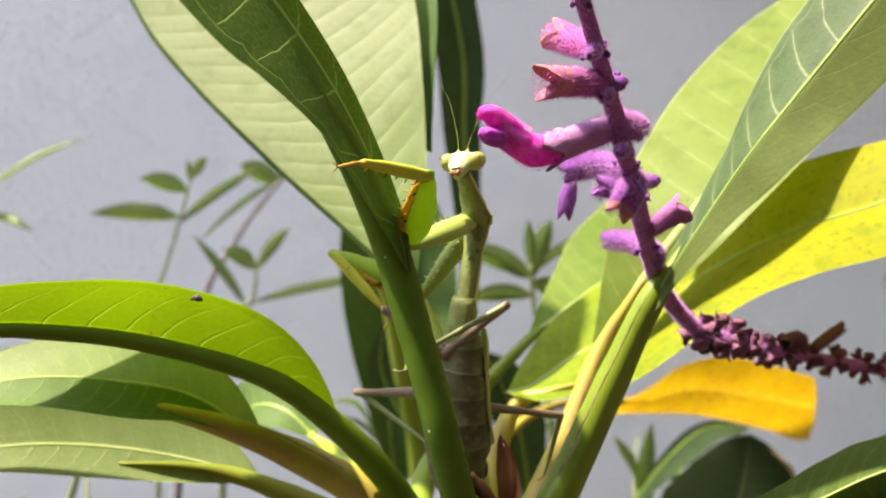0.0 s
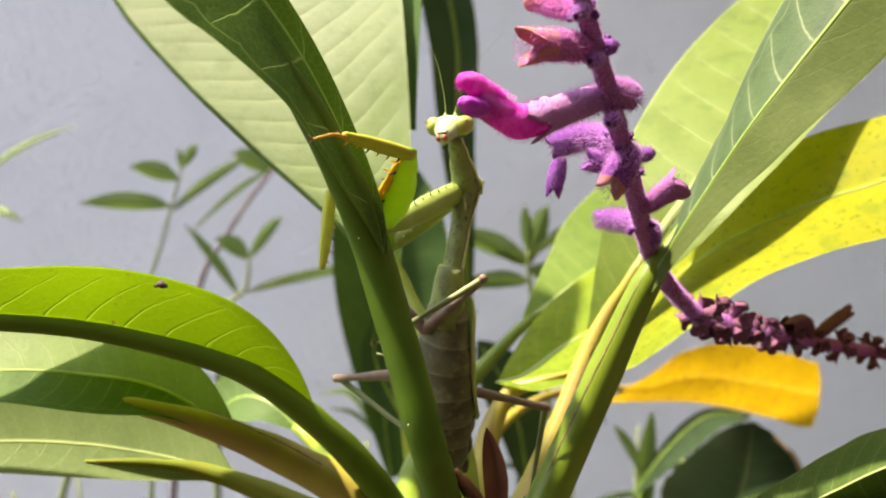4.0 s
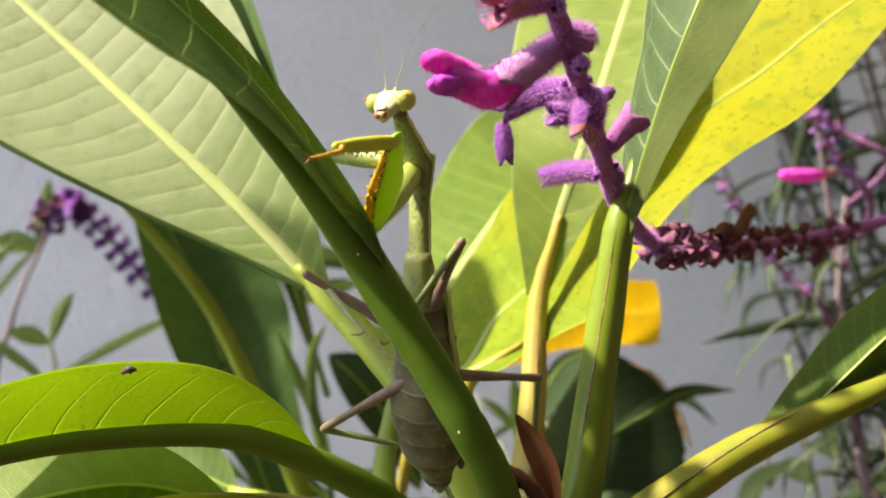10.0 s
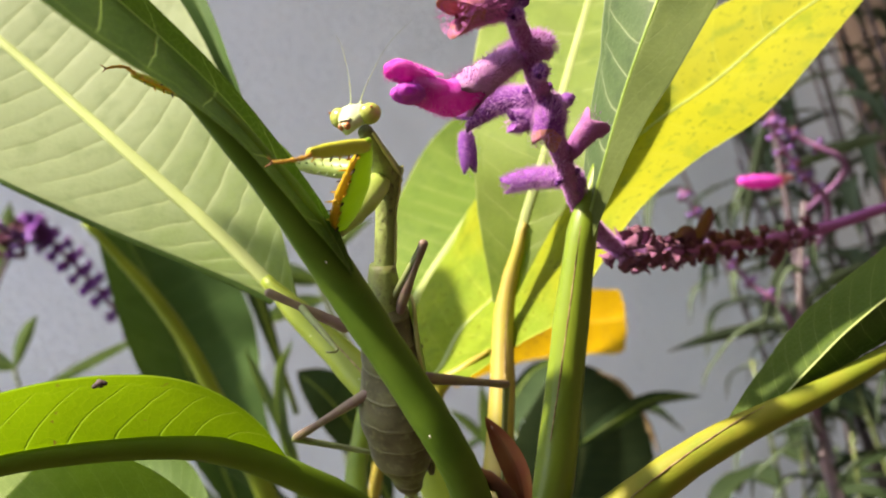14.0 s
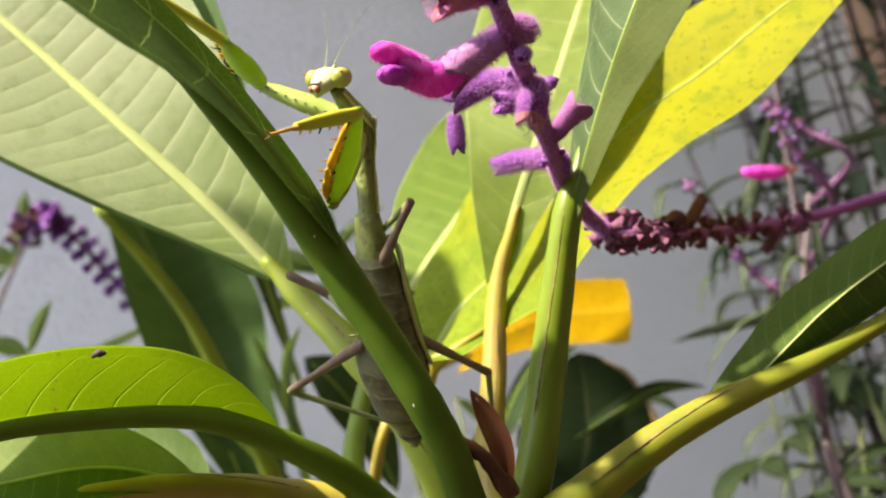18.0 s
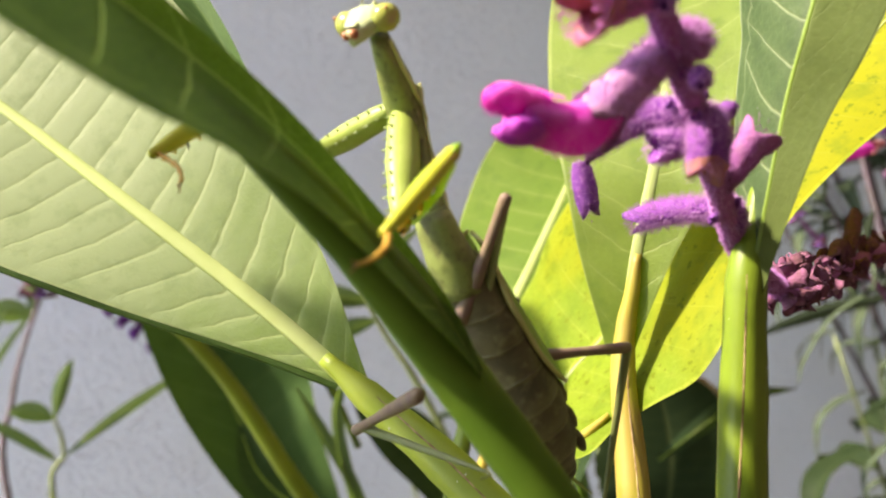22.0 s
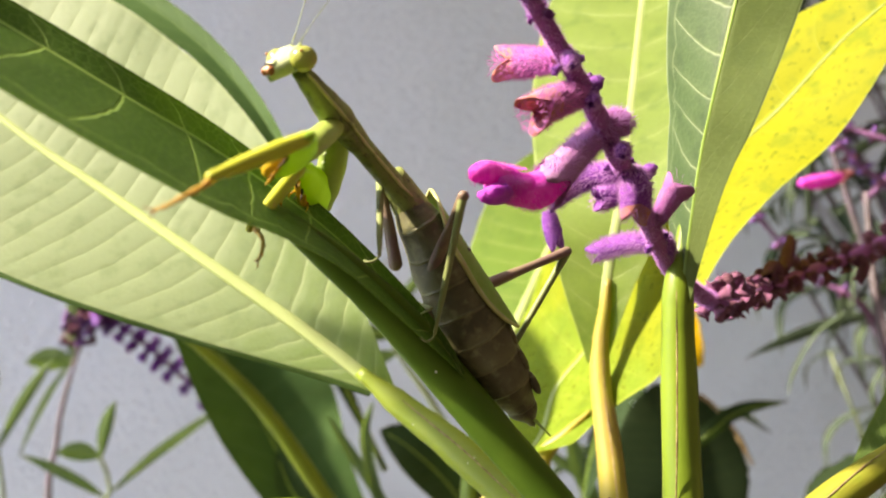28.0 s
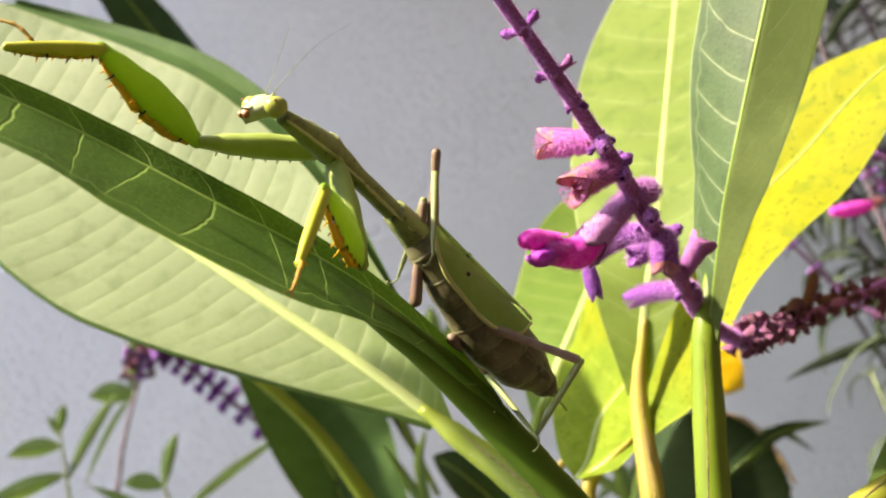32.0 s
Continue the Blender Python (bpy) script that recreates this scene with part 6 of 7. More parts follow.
JOINTS = "B A D N H EL ER M ac af at ag bc bf bt bg mAb mAk mAf mBb mBk mBf hLb hLk hLf hRb hRk hRf".split()
POSES = [
    (0, (0.0012, 0.1570, 0.4904), (0.0011, 0.1662, 0.4608), (0.0090, 0.1632, 0.4915), (0.0033, 0.1586, 0.5044), (0.0012, 0.1541, 0.5101), (-0.0018, 0.1547, 0.5120), (0.0036, 0.1518, 0.5122), (-0.0005, 0.1516, 0.5100), (-0.0058, 0.1479, 0.5007), (-0.0042, 0.1362, 0.5090), (-0.0114, 0.1296, 0.5101), (-0.0155, 0.1232, 0.5092), (-0.0039, 0.1651, 0.4936), (-0.0170, 0.1626, 0.4993), (-0.0106, 0.1599, 0.4924), (-0.0089, 0.1537, 0.4877), (-0.0015, 0.1572, 0.4853), (0.0068, 0.1523, 0.4925), (-0.0073, 0.1513, 0.4849), (-0.0015, 0.1572, 0.4853), (-0.0061, 0.1575, 0.4888), (-0.0067, 0.1455, 0.4849), (-0.0051, 0.1592, 0.4799), (-0.0137, 0.1715, 0.4783), (-0.0028, 0.1609, 0.4718), (0.0011, 0.1590, 0.4782), (0.0161, 0.1653, 0.4756), (0.0154, 0.1774, 0.4651)),
    (1, (0.0012, 0.1570, 0.4904), (0.0011, 0.1662, 0.4608), (0.0090, 0.1632, 0.4915), (0.0033, 0.1586, 0.5044), (0.0012, 0.1541, 0.5101), (-0.0018, 0.1547, 0.5120), (0.0036, 0.1518, 0.5122), (-0.0005, 0.1516, 0.5100), (-0.0058, 0.1479, 0.5007), (-0.0042, 0.1362, 0.5090), (-0.0114, 0.1296, 0.5101), (-0.0155, 0.1232, 0.5092), (-0.0039, 0.1651, 0.4936), (-0.0170, 0.1626, 0.4993), (-0.0106, 0.1599, 0.4924), (-0.0089, 0.1537, 0.4877), (-0.0015, 0.1572, 0.4853), (0.0068, 0.1523, 0.4925), (-0.0073, 0.1513, 0.4849), (-0.0015, 0.1572, 0.4853), (-0.0061, 0.1575, 0.4888), (-0.0067, 0.1455, 0.4849), (-0.0051, 0.1592, 0.4799), (-0.0137, 0.1715, 0.4783), (-0.0028, 0.1609, 0.4718), (0.0011, 0.1590, 0.4782), (0.0161, 0.1653, 0.4756), (0.0154, 0.1774, 0.4651)),
    (3, (0.0017, 0.1570, 0.4920), (0.0013, 0.1678, 0.4629), (0.0095, 0.1632, 0.4930), (0.0039, 0.1611, 0.5054), (0.0022, 0.1564, 0.5111), (-0.0016, 0.1569, 0.5132), (0.0040, 0.1541, 0.5132), (0.0001, 0.1538, 0.5110), (-0.0068, 0.1527, 0.5005), (-0.0039, 0.1413, 0.5089), (-0.0106, 0.1343, 0.5106), (-0.0156, 0.1281, 0.5101), (-0.0042, 0.1648, 0.4939), (-0.0179, 0.1636, 0.4990), (-0.0109, 0.1614, 0.4924), (-0.0089, 0.1557, 0.4872), (-0.0012, 0.1574, 0.4865), (0.0064, 0.1504, 0.4926), (-0.0073, 0.1493, 0.4852), (-0.0012, 0.1574, 0.4865), (-0.0052, 0.1576, 0.4905), (-0.0058, 0.1456, 0.4859), (-0.0053, 0.1597, 0.4807), (-0.0133, 0.1720, 0.4793), (-0.0030, 0.1610, 0.4725), (0.0018, 0.1594, 0.4792), (0.0159, 0.1669, 0.4750), (0.0150, 0.1764, 0.4616)),
    (5.5, (0.0007, 0.1570, 0.4928), (-0.0009, 0.1691, 0.4643), (0.0085, 0.1632, 0.4935), (0.0041, 0.1604, 0.5062), (0.0023, 0.1558, 0.5120), (-0.0003, 0.1563, 0.5142), (0.0046, 0.1535, 0.5139), (-0.0001, 0.1533, 0.5122), (-0.0061, 0.1518, 0.5004), (-0.0036, 0.1404, 0.5090), (-0.0108, 0.1339, 0.5104), (-0.0157, 0.1276, 0.5100), (-0.0092, 0.1663, 0.5068), (-0.0032, 0.1570, 0.5162), (-0.0104, 0.1516, 0.5202), (-0.0100, 0.1470, 0.5227), (-0.0026, 0.1576, 0.4880), (0.0035, 0.1515, 0.4963), (-0.0101, 0.1503, 0.4877), (-0.0026, 0.1576, 0.4880), (-0.0063, 0.1577, 0.4912), (-0.0065, 0.1457, 0.4848), (-0.0057, 0.1601, 0.4808), (-0.0146, 0.1724, 0.4779), (-0.0027, 0.1631, 0.4712), (0.0005, 0.1598, 0.4798), (0.0146, 0.1670, 0.4751), (0.0135, 0.1763, 0.4615)),
    (6, (0.0002, 0.1570, 0.4934), (-0.0004, 0.1691, 0.4649), (0.0081, 0.1631, 0.4939), (0.0046, 0.1616, 0.5061), (0.0030, 0.1571, 0.5120), (0.0003, 0.1577, 0.5146), (0.0054, 0.1549, 0.5137), (0.0001, 0.1547, 0.5125), (-0.0061, 0.1536, 0.5005), (-0.0033, 0.1423, 0.5092), (-0.0100, 0.1352, 0.5104), (-0.0154, 0.1293, 0.5101), (-0.0076, 0.1694, 0.5073), (-0.0027, 0.1591, 0.5163), (-0.0109, 0.1537, 0.5166), (-0.0143, 0.1486, 0.5198), (-0.0025, 0.1575, 0.4879), (0.0038, 0.1509, 0.4956), (-0.0097, 0.1499, 0.4875), (-0.0025, 0.1575, 0.4879), (-0.0057, 0.1577, 0.4900), (-0.0052, 0.1455, 0.4837), (-0.0052, 0.1600, 0.4807), (-0.0145, 0.1724, 0.4775), (-0.0027, 0.1629, 0.4711), (0.0001, 0.1598, 0.4798), (0.0146, 0.1662, 0.4752), (0.0124, 0.1727, 0.4602)),
    (8, (-0.0001, 0.1570, 0.4940), (-0.0022, 0.1683, 0.4652), (0.0086, 0.1618, 0.4936), (0.0044, 0.1625, 0.5063), (0.0032, 0.1579, 0.5122), (-0.0001, 0.1590, 0.5149), (0.0045, 0.1554, 0.5139), (0.0004, 0.1558, 0.5128), (-0.0055, 0.1536, 0.5006), (-0.0024, 0.1426, 0.5096), (-0.0107, 0.1375, 0.5106), (-0.0151, 0.1309, 0.5098), (-0.0095, 0.1631, 0.5111), (-0.0142, 0.1524, 0.5193), (-0.0144, 0.1526, 0.5244), (-0.0154, 0.1528, 0.5255), (-0.0015, 0.1575, 0.4882), (0.0060, 0.1528, 0.4963), (-0.0062, 0.1553, 0.4879), (-0.0031, 0.1578, 0.4896), (-0.0104, 0.1585, 0.4959), (-0.0094, 0.1459, 0.4916), (-0.0049, 0.1602, 0.4811), (-0.0155, 0.1722, 0.4770), (-0.0011, 0.1689, 0.4693), (0.0007, 0.1591, 0.4803), (0.0142, 0.1672, 0.4753), (0.0127, 0.1781, 0.4630)),
    (9, (0.0001, 0.1570, 0.4940), (-0.0029, 0.1684, 0.4653), (0.0090, 0.1615, 0.4931), (0.0046, 0.1609, 0.5069), (0.0032, 0.1562, 0.5128), (0.0002, 0.1575, 0.5154), (0.0043, 0.1538, 0.5144), (0.0003, 0.1543, 0.5131), (-0.0048, 0.1516, 0.5009), (-0.0027, 0.1402, 0.5095), (-0.0102, 0.1339, 0.5103), (-0.0146, 0.1284, 0.5097), (-0.0067, 0.1688, 0.5114), (-0.0127, 0.1607, 0.5218), (-0.0143, 0.1515, 0.5245), (-0.0161, 0.1520, 0.5253), (-0.0011, 0.1574, 0.4880), (0.0053, 0.1518, 0.4965), (-0.0063, 0.1556, 0.4877), (-0.0058, 0.1586, 0.4903), (-0.0109, 0.1594, 0.4960), (-0.0102, 0.1467, 0.4913), (-0.0048, 0.1604, 0.4814), (-0.0153, 0.1724, 0.4772), (-0.0009, 0.1683, 0.4693), (0.0011, 0.1590, 0.4805), (0.0141, 0.1677, 0.4753), (0.0111, 0.1738, 0.4602)),
    (13, (-0.0005, 0.1570, 0.4937), (-0.0028, 0.1693, 0.4653), (0.0085, 0.1612, 0.4924), (0.0037, 0.1552, 0.5072), (0.0014, 0.1497, 0.5119), (-0.0014, 0.1510, 0.5149), (0.0024, 0.1473, 0.5140), (-0.0016, 0.1478, 0.5131), (-0.0058, 0.1455, 0.5021), (-0.0033, 0.1333, 0.5095), (-0.0102, 0.1263, 0.5098), (-0.0149, 0.1229, 0.5096), (-0.0047, 0.1659, 0.5120), (-0.0154, 0.1654, 0.5241), (-0.0214, 0.1581, 0.5268), (-0.0261, 0.1519, 0.5284), (-0.0006, 0.1573, 0.4890), (0.0041, 0.1503, 0.4975), (-0.0033, 0.1595, 0.4883), (-0.0062, 0.1589, 0.4904), (-0.0106, 0.1598, 0.4944), (-0.0100, 0.1471, 0.4891), (-0.0034, 0.1604, 0.4820), (-0.0150, 0.1712, 0.4775), (0.0002, 0.1659, 0.4694), (0.0016, 0.1590, 0.4811), (0.0143, 0.1677, 0.4753), (0.0103, 0.1721, 0.4599)),
    (15.4, (-0.0005, 0.1570, 0.4937), (-0.0028, 0.1693, 0.4653), (0.0085, 0.1612, 0.4924), (0.0037, 0.1552, 0.5072), (0.0014, 0.1497, 0.5119), (-0.0014, 0.1510, 0.5149), (0.0024, 0.1473, 0.5140), (-0.0016, 0.1478, 0.5131), (-0.0058, 0.1455, 0.5021), (-0.0033, 0.1333, 0.5095), (-0.0102, 0.1263, 0.5098), (-0.0149, 0.1229, 0.5096), (-0.0047, 0.1659, 0.5120), (-0.0154, 0.1654, 0.5241), (-0.0214, 0.1581, 0.5268), (-0.0261, 0.1519, 0.5284), (-0.0006, 0.1573, 0.4890), (0.0041, 0.1503, 0.4975), (-0.0033, 0.1595, 0.4883), (-0.0062, 0.1589, 0.4904), (-0.0106, 0.1598, 0.4944), (-0.0100, 0.1471, 0.4891), (-0.0034, 0.1604, 0.4820), (-0.0150, 0.1712, 0.4775), (0.0002, 0.1659, 0.4694), (0.0016, 0.1590, 0.4811), (0.0143, 0.1677, 0.4753), (0.0103, 0.1721, 0.4599)),
    (18, (0.0002, 0.1570, 0.4972), (-0.0003, 0.1675, 0.4680), (0.0093, 0.1610, 0.4961), (0.0029, 0.1551, 0.5112), (0.0000, 0.1492, 0.5151), (-0.0024, 0.1504, 0.5176), (0.0005, 0.1469, 0.5165), (-0.0030, 0.1474, 0.5157), (-0.0051, 0.1467, 0.5025), (-0.0020, 0.1350, 0.5106), (-0.0096, 0.1288, 0.5103), (-0.0148, 0.1227, 0.5097), (-0.0071, 0.1608, 0.5200), (-0.0116, 0.1476, 0.5239), (-0.0152, 0.1461, 0.5275), (-0.0188, 0.1472, 0.5307), (-0.0004, 0.1573, 0.4923), (0.0045, 0.1493, 0.4998), (-0.0006, 0.1627, 0.4955), (-0.0034, 0.1580, 0.4882), (-0.0067, 0.1587, 0.4914), (-0.0066, 0.1460, 0.4867), (-0.0043, 0.1604, 0.4840), (-0.0138, 0.1732, 0.4797), (0.0008, 0.1684, 0.4694), (0.0017, 0.1587, 0.4836), (0.0127, 0.1665, 0.4741), (0.0148, 0.1781, 0.4668)),
    (19, (-0.0010, 0.1560, 0.4977), (-0.0017, 0.1662, 0.4684), (0.0081, 0.1599, 0.4964), (-0.0012, 0.1550, 0.5120), (-0.0033, 0.1488, 0.5159), (-0.0051, 0.1499, 0.5185), (-0.0020, 0.1462, 0.5173), (-0.0059, 0.1469, 0.5166), (-0.0066, 0.1447, 0.5033), (-0.0035, 0.1333, 0.5117), (-0.0104, 0.1265, 0.5108), (-0.0155, 0.1215, 0.5100), (-0.0062, 0.1676, 0.5171), (-0.0167, 0.1640, 0.5264), (-0.0224, 0.1562, 0.5273), (-0.0247, 0.1496, 0.5232), (-0.0014, 0.1562, 0.4917), (0.0040, 0.1497, 0.5002), (-0.0030, 0.1603, 0.4922), (-0.0078, 0.1581, 0.4942), (-0.0121, 0.1589, 0.4982), (-0.0124, 0.1463, 0.4934), (-0.0044, 0.1589, 0.4848), (-0.0154, 0.1699, 0.4792), (-0.0004, 0.1643, 0.4706), (0.0006, 0.1575, 0.4841), (0.0106, 0.1661, 0.4742), (0.0110, 0.1767, 0.4616)),
    (20, (0.0004, 0.156, 0.4992), (0.0033, 0.1702, 0.4718), (0.0094, 0.16, 0.4976), (0.0012, 0.1591, 0.513), (-0.0002, 0.1536, 0.5181), (-0.0023, 0.1547, 0.5201), (0.0007, 0.1512, 0.5193), (-0.0029, 0.1517, 0.5186), (-0.0048, 0.1489, 0.5047), (-0.002, 0.1367, 0.5121), (-0.0097, 0.1308, 0.5108), (-0.0144, 0.1257, 0.5098), (-0.0055, 0.171, 0.518), (-0.0115, 0.1581, 0.5207), (-0.017, 0.1502, 0.5191), (-0.0183, 0.15, 0.5181), (-0.0008, 0.157, 0.494), (0.0048, 0.1499, 0.5019), (0.0021, 0.1628, 0.4971), (-0.0018, 0.16, 0.4931), (-0.0008, 0.165, 0.4835), (0.0004, 0.1706, 0.4726), (-0.0048, 0.161, 0.4891), (-0.0109, 0.1752, 0.495), (-0.0052, 0.1614, 0.4879), (0.0013, 0.1593, 0.4868), (0.0161, 0.1665, 0.4861), (0.0098, 0.1696, 0.4712)),
    (21, (0.0001, 0.156, 0.5052), (0.0063, 0.1695, 0.478), (0.0091, 0.16, 0.5034), (0.0031, 0.16, 0.5185), (0.0014, 0.1547, 0.5236), (-0.0007, 0.1558, 0.5263), (0.0022, 0.1523, 0.5255), (-0.0018, 0.1529, 0.5245), (-0.0036, 0.152, 0.5085), (-0.0016, 0.1385, 0.5133), (-0.0089, 0.1323, 0.5113), (-0.0147, 0.1272, 0.5092), (-0.0085, 0.1687, 0.5194), (-0.0139, 0.1564, 0.5247), (-0.0184, 0.1514, 0.522), (-0.0178, 0.151, 0.5189), (-0.0013, 0.157, 0.4981), (0.0076, 0.1544, 0.5064), (0.0016, 0.1641, 0.4967), (-0.0036, 0.1604, 0.4973), (-0.0014, 0.1651, 0.4878), (0.001, 0.1705, 0.4769), (-0.0066, 0.1614, 0.4933), (-0.0115, 0.175, 0.4915), (-0.0041, 0.162, 0.4845), (0.0007, 0.1594, 0.4925), (0.0161, 0.1644, 0.4894), (0.0089, 0.1706, 0.476)),
    (22, (0.0, 0.156, 0.5077), (0.0055, 0.1686, 0.4799), (0.009, 0.1601, 0.5059), (0.0027, 0.1602, 0.521), (0.0015, 0.1548, 0.5261), (-0.0006, 0.1558, 0.529), (0.0022, 0.1524, 0.5279), (-0.0017, 0.153, 0.5272), (-0.0037, 0.1521, 0.5108), (-0.0013, 0.1382, 0.5142), (-0.0091, 0.1333, 0.5109), (-0.0142, 0.1275, 0.5087), (-0.0065, 0.1714, 0.5202), (-0.0128, 0.16, 0.5265), (-0.0204, 0.1542, 0.5242), (-0.0198, 0.1515, 0.5215), (-0.001, 0.1568, 0.5007), (0.0054, 0.1513, 0.5092), (-0.0003, 0.1584, 0.4973), (-0.0036, 0.16, 0.4994), (-0.0017, 0.1644, 0.4897), (0.0005, 0.1694, 0.4785), (-0.0066, 0.161, 0.4954), (-0.0109, 0.1744, 0.4928), (-0.0033, 0.1614, 0.486), (0.0, 0.1593, 0.496), (0.0152, 0.163, 0.4907), (0.0086, 0.1682, 0.4765)),
    (23, (-0.0011, 0.155, 0.5102), (0.004, 0.1661, 0.4817), (0.0078, 0.1591, 0.5084), (0.0017, 0.1603, 0.5231), (0.0001, 0.1555, 0.5288), (-0.0018, 0.1565, 0.5311), (0.0012, 0.153, 0.5298), (-0.0028, 0.1536, 0.5295), (-0.0045, 0.1518, 0.5131), (-0.0022, 0.1377, 0.5155), (-0.0094, 0.1329, 0.511), (-0.0143, 0.1274, 0.5079), (-0.0072, 0.1715, 0.5204), (-0.0131, 0.1616, 0.5292), (-0.0204, 0.1568, 0.5248), (-0.0206, 0.1513, 0.5214), (-0.0019, 0.1555, 0.5023), (0.005, 0.1487, 0.5094), (-0.002, 0.1539, 0.4972), (-0.0048, 0.1584, 0.501), (-0.003, 0.1623, 0.491), (-0.001, 0.1667, 0.4796), (-0.0078, 0.1594, 0.497), (-0.0131, 0.1729, 0.4938), (-0.0041, 0.1612, 0.4864), (-0.0001, 0.1575, 0.4969), (0.0145, 0.1631, 0.4915), (0.0052, 0.1614, 0.477)),
    (24, (-0.003, 0.154, 0.5127), (0.0029, 0.1631, 0.4836), (0.006, 0.158, 0.5108), (-0.0039, 0.1452, 0.5238), (-0.0057, 0.1401, 0.5291), (-0.0071, 0.1409, 0.5312), (-0.0048, 0.1376, 0.5302), (-0.0084, 0.1381, 0.5296), (-0.0089, 0.1359, 0.5139), (-0.0086, 0.1217, 0.5169), (-0.0135, 0.1153, 0.5113), (-0.0166, 0.1108, 0.5076), (-0.0099, 0.1578, 0.5197), (-0.0155, 0.1451, 0.5241), (-0.021, 0.1372, 0.5224), (-0.0215, 0.1352, 0.5196), (-0.0048, 0.1546, 0.5064), (0.0021, 0.149, 0.5145), (-0.0059, 0.1573, 0.5048), (-0.006, 0.1568, 0.503), (-0.0039, 0.16, 0.4928), (-0.0016, 0.1636, 0.4812), (-0.009, 0.1578, 0.499), (-0.0121, 0.1709, 0.4963), (-0.0065, 0.157, 0.4894), (-0.001, 0.1558, 0.5004), (0.0154, 0.1576, 0.5002), (-0.0003, 0.1591, 0.4886)),
    (24.5, (-0.003, 0.154, 0.5131), (0.0022, 0.1608, 0.4833), (0.0059, 0.1581, 0.5112), (-0.0035, 0.146, 0.5248), (-0.0054, 0.1408, 0.53), (-0.0068, 0.1416, 0.532), (-0.0046, 0.1383, 0.531), (-0.0084, 0.1388, 0.5303), (-0.0132, 0.1353, 0.5234), (-0.0167, 0.1234, 0.5309), (-0.0218, 0.115, 0.5303), (-0.0249, 0.1144, 0.5315), (-0.0106, 0.1575, 0.5197), (-0.0165, 0.1448, 0.5232), (-0.0219, 0.1366, 0.5226), (-0.022, 0.1361, 0.5199), (-0.0045, 0.1543, 0.5065), (0.0022, 0.148, 0.5142), (-0.0057, 0.1567, 0.5049), (-0.0063, 0.1561, 0.5028), (-0.0045, 0.1585, 0.4924), (-0.0024, 0.1612, 0.4805), (-0.0093, 0.1571, 0.4988), (-0.0127, 0.1703, 0.4957), (-0.0068, 0.1566, 0.4886), (-0.0011, 0.155, 0.5005), (0.0151, 0.1578, 0.4997), (-0.0017, 0.1592, 0.4876)),
    (28, (-0.0037, 0.1440, 0.5180), (0.0003, 0.1507, 0.4880), (0.0063, 0.1443, 0.5178), (-0.0089, 0.1345, 0.5272), (-0.0114, 0.1291, 0.5319), (-0.0130, 0.1312, 0.5347), (-0.0109, 0.1267, 0.5329), (-0.0149, 0.1273, 0.5326), (-0.0179, 0.1237, 0.5236), (-0.0175, 0.1093, 0.5234), (-0.0256, 0.1039, 0.5228), (-0.0296, 0.1027, 0.5221), (-0.0117, 0.1472, 0.5208), (-0.0149, 0.1335, 0.5242), (-0.0222, 0.1281, 0.5204), (-0.0233, 0.1237, 0.5166), (-0.0049, 0.1442, 0.5087), (-0.0001, 0.1352, 0.5150), (-0.0080, 0.1396, 0.5031), (-0.0077, 0.1449, 0.5114), (-0.0053, 0.1436, 0.5212), (-0.0116, 0.1335, 0.5121), (-0.0064, 0.1461, 0.5046), (-0.0067, 0.1586, 0.5076), (-0.0066, 0.1462, 0.5060), (-0.0034, 0.1453, 0.5053), (0.0128, 0.1485, 0.5044), (-0.0040, 0.1507, 0.4927)),
    (29, (-0.0013, 0.1420, 0.5155), (0.0053, 0.1544, 0.4879), (0.0079, 0.1385, 0.5170), (-0.0048, 0.1346, 0.5271), (-0.0073, 0.1289, 0.5315), (-0.0093, 0.1311, 0.5346), (-0.0069, 0.1266, 0.5327), (-0.0113, 0.1273, 0.5330), (-0.0160, 0.1277, 0.5210), (-0.0161, 0.1135, 0.5238), (-0.0251, 0.1096, 0.5236), (-0.0298, 0.1038, 0.5229), (-0.0133, 0.1461, 0.5295), (-0.0141, 0.1335, 0.5366), (-0.0206, 0.1262, 0.5362), (-0.0221, 0.1246, 0.5361), (-0.0041, 0.1434, 0.5075), (-0.0018, 0.1324, 0.5118), (-0.0075, 0.1415, 0.5013), (-0.0063, 0.1440, 0.5101), (-0.0036, 0.1427, 0.5197), (-0.0128, 0.1326, 0.5152), (-0.0031, 0.1459, 0.5029), (-0.0006, 0.1576, 0.4960), (-0.0060, 0.1466, 0.4930), (-0.0025, 0.1458, 0.5041), (0.0125, 0.1482, 0.4976), (-0.0021, 0.1540, 0.4924)),
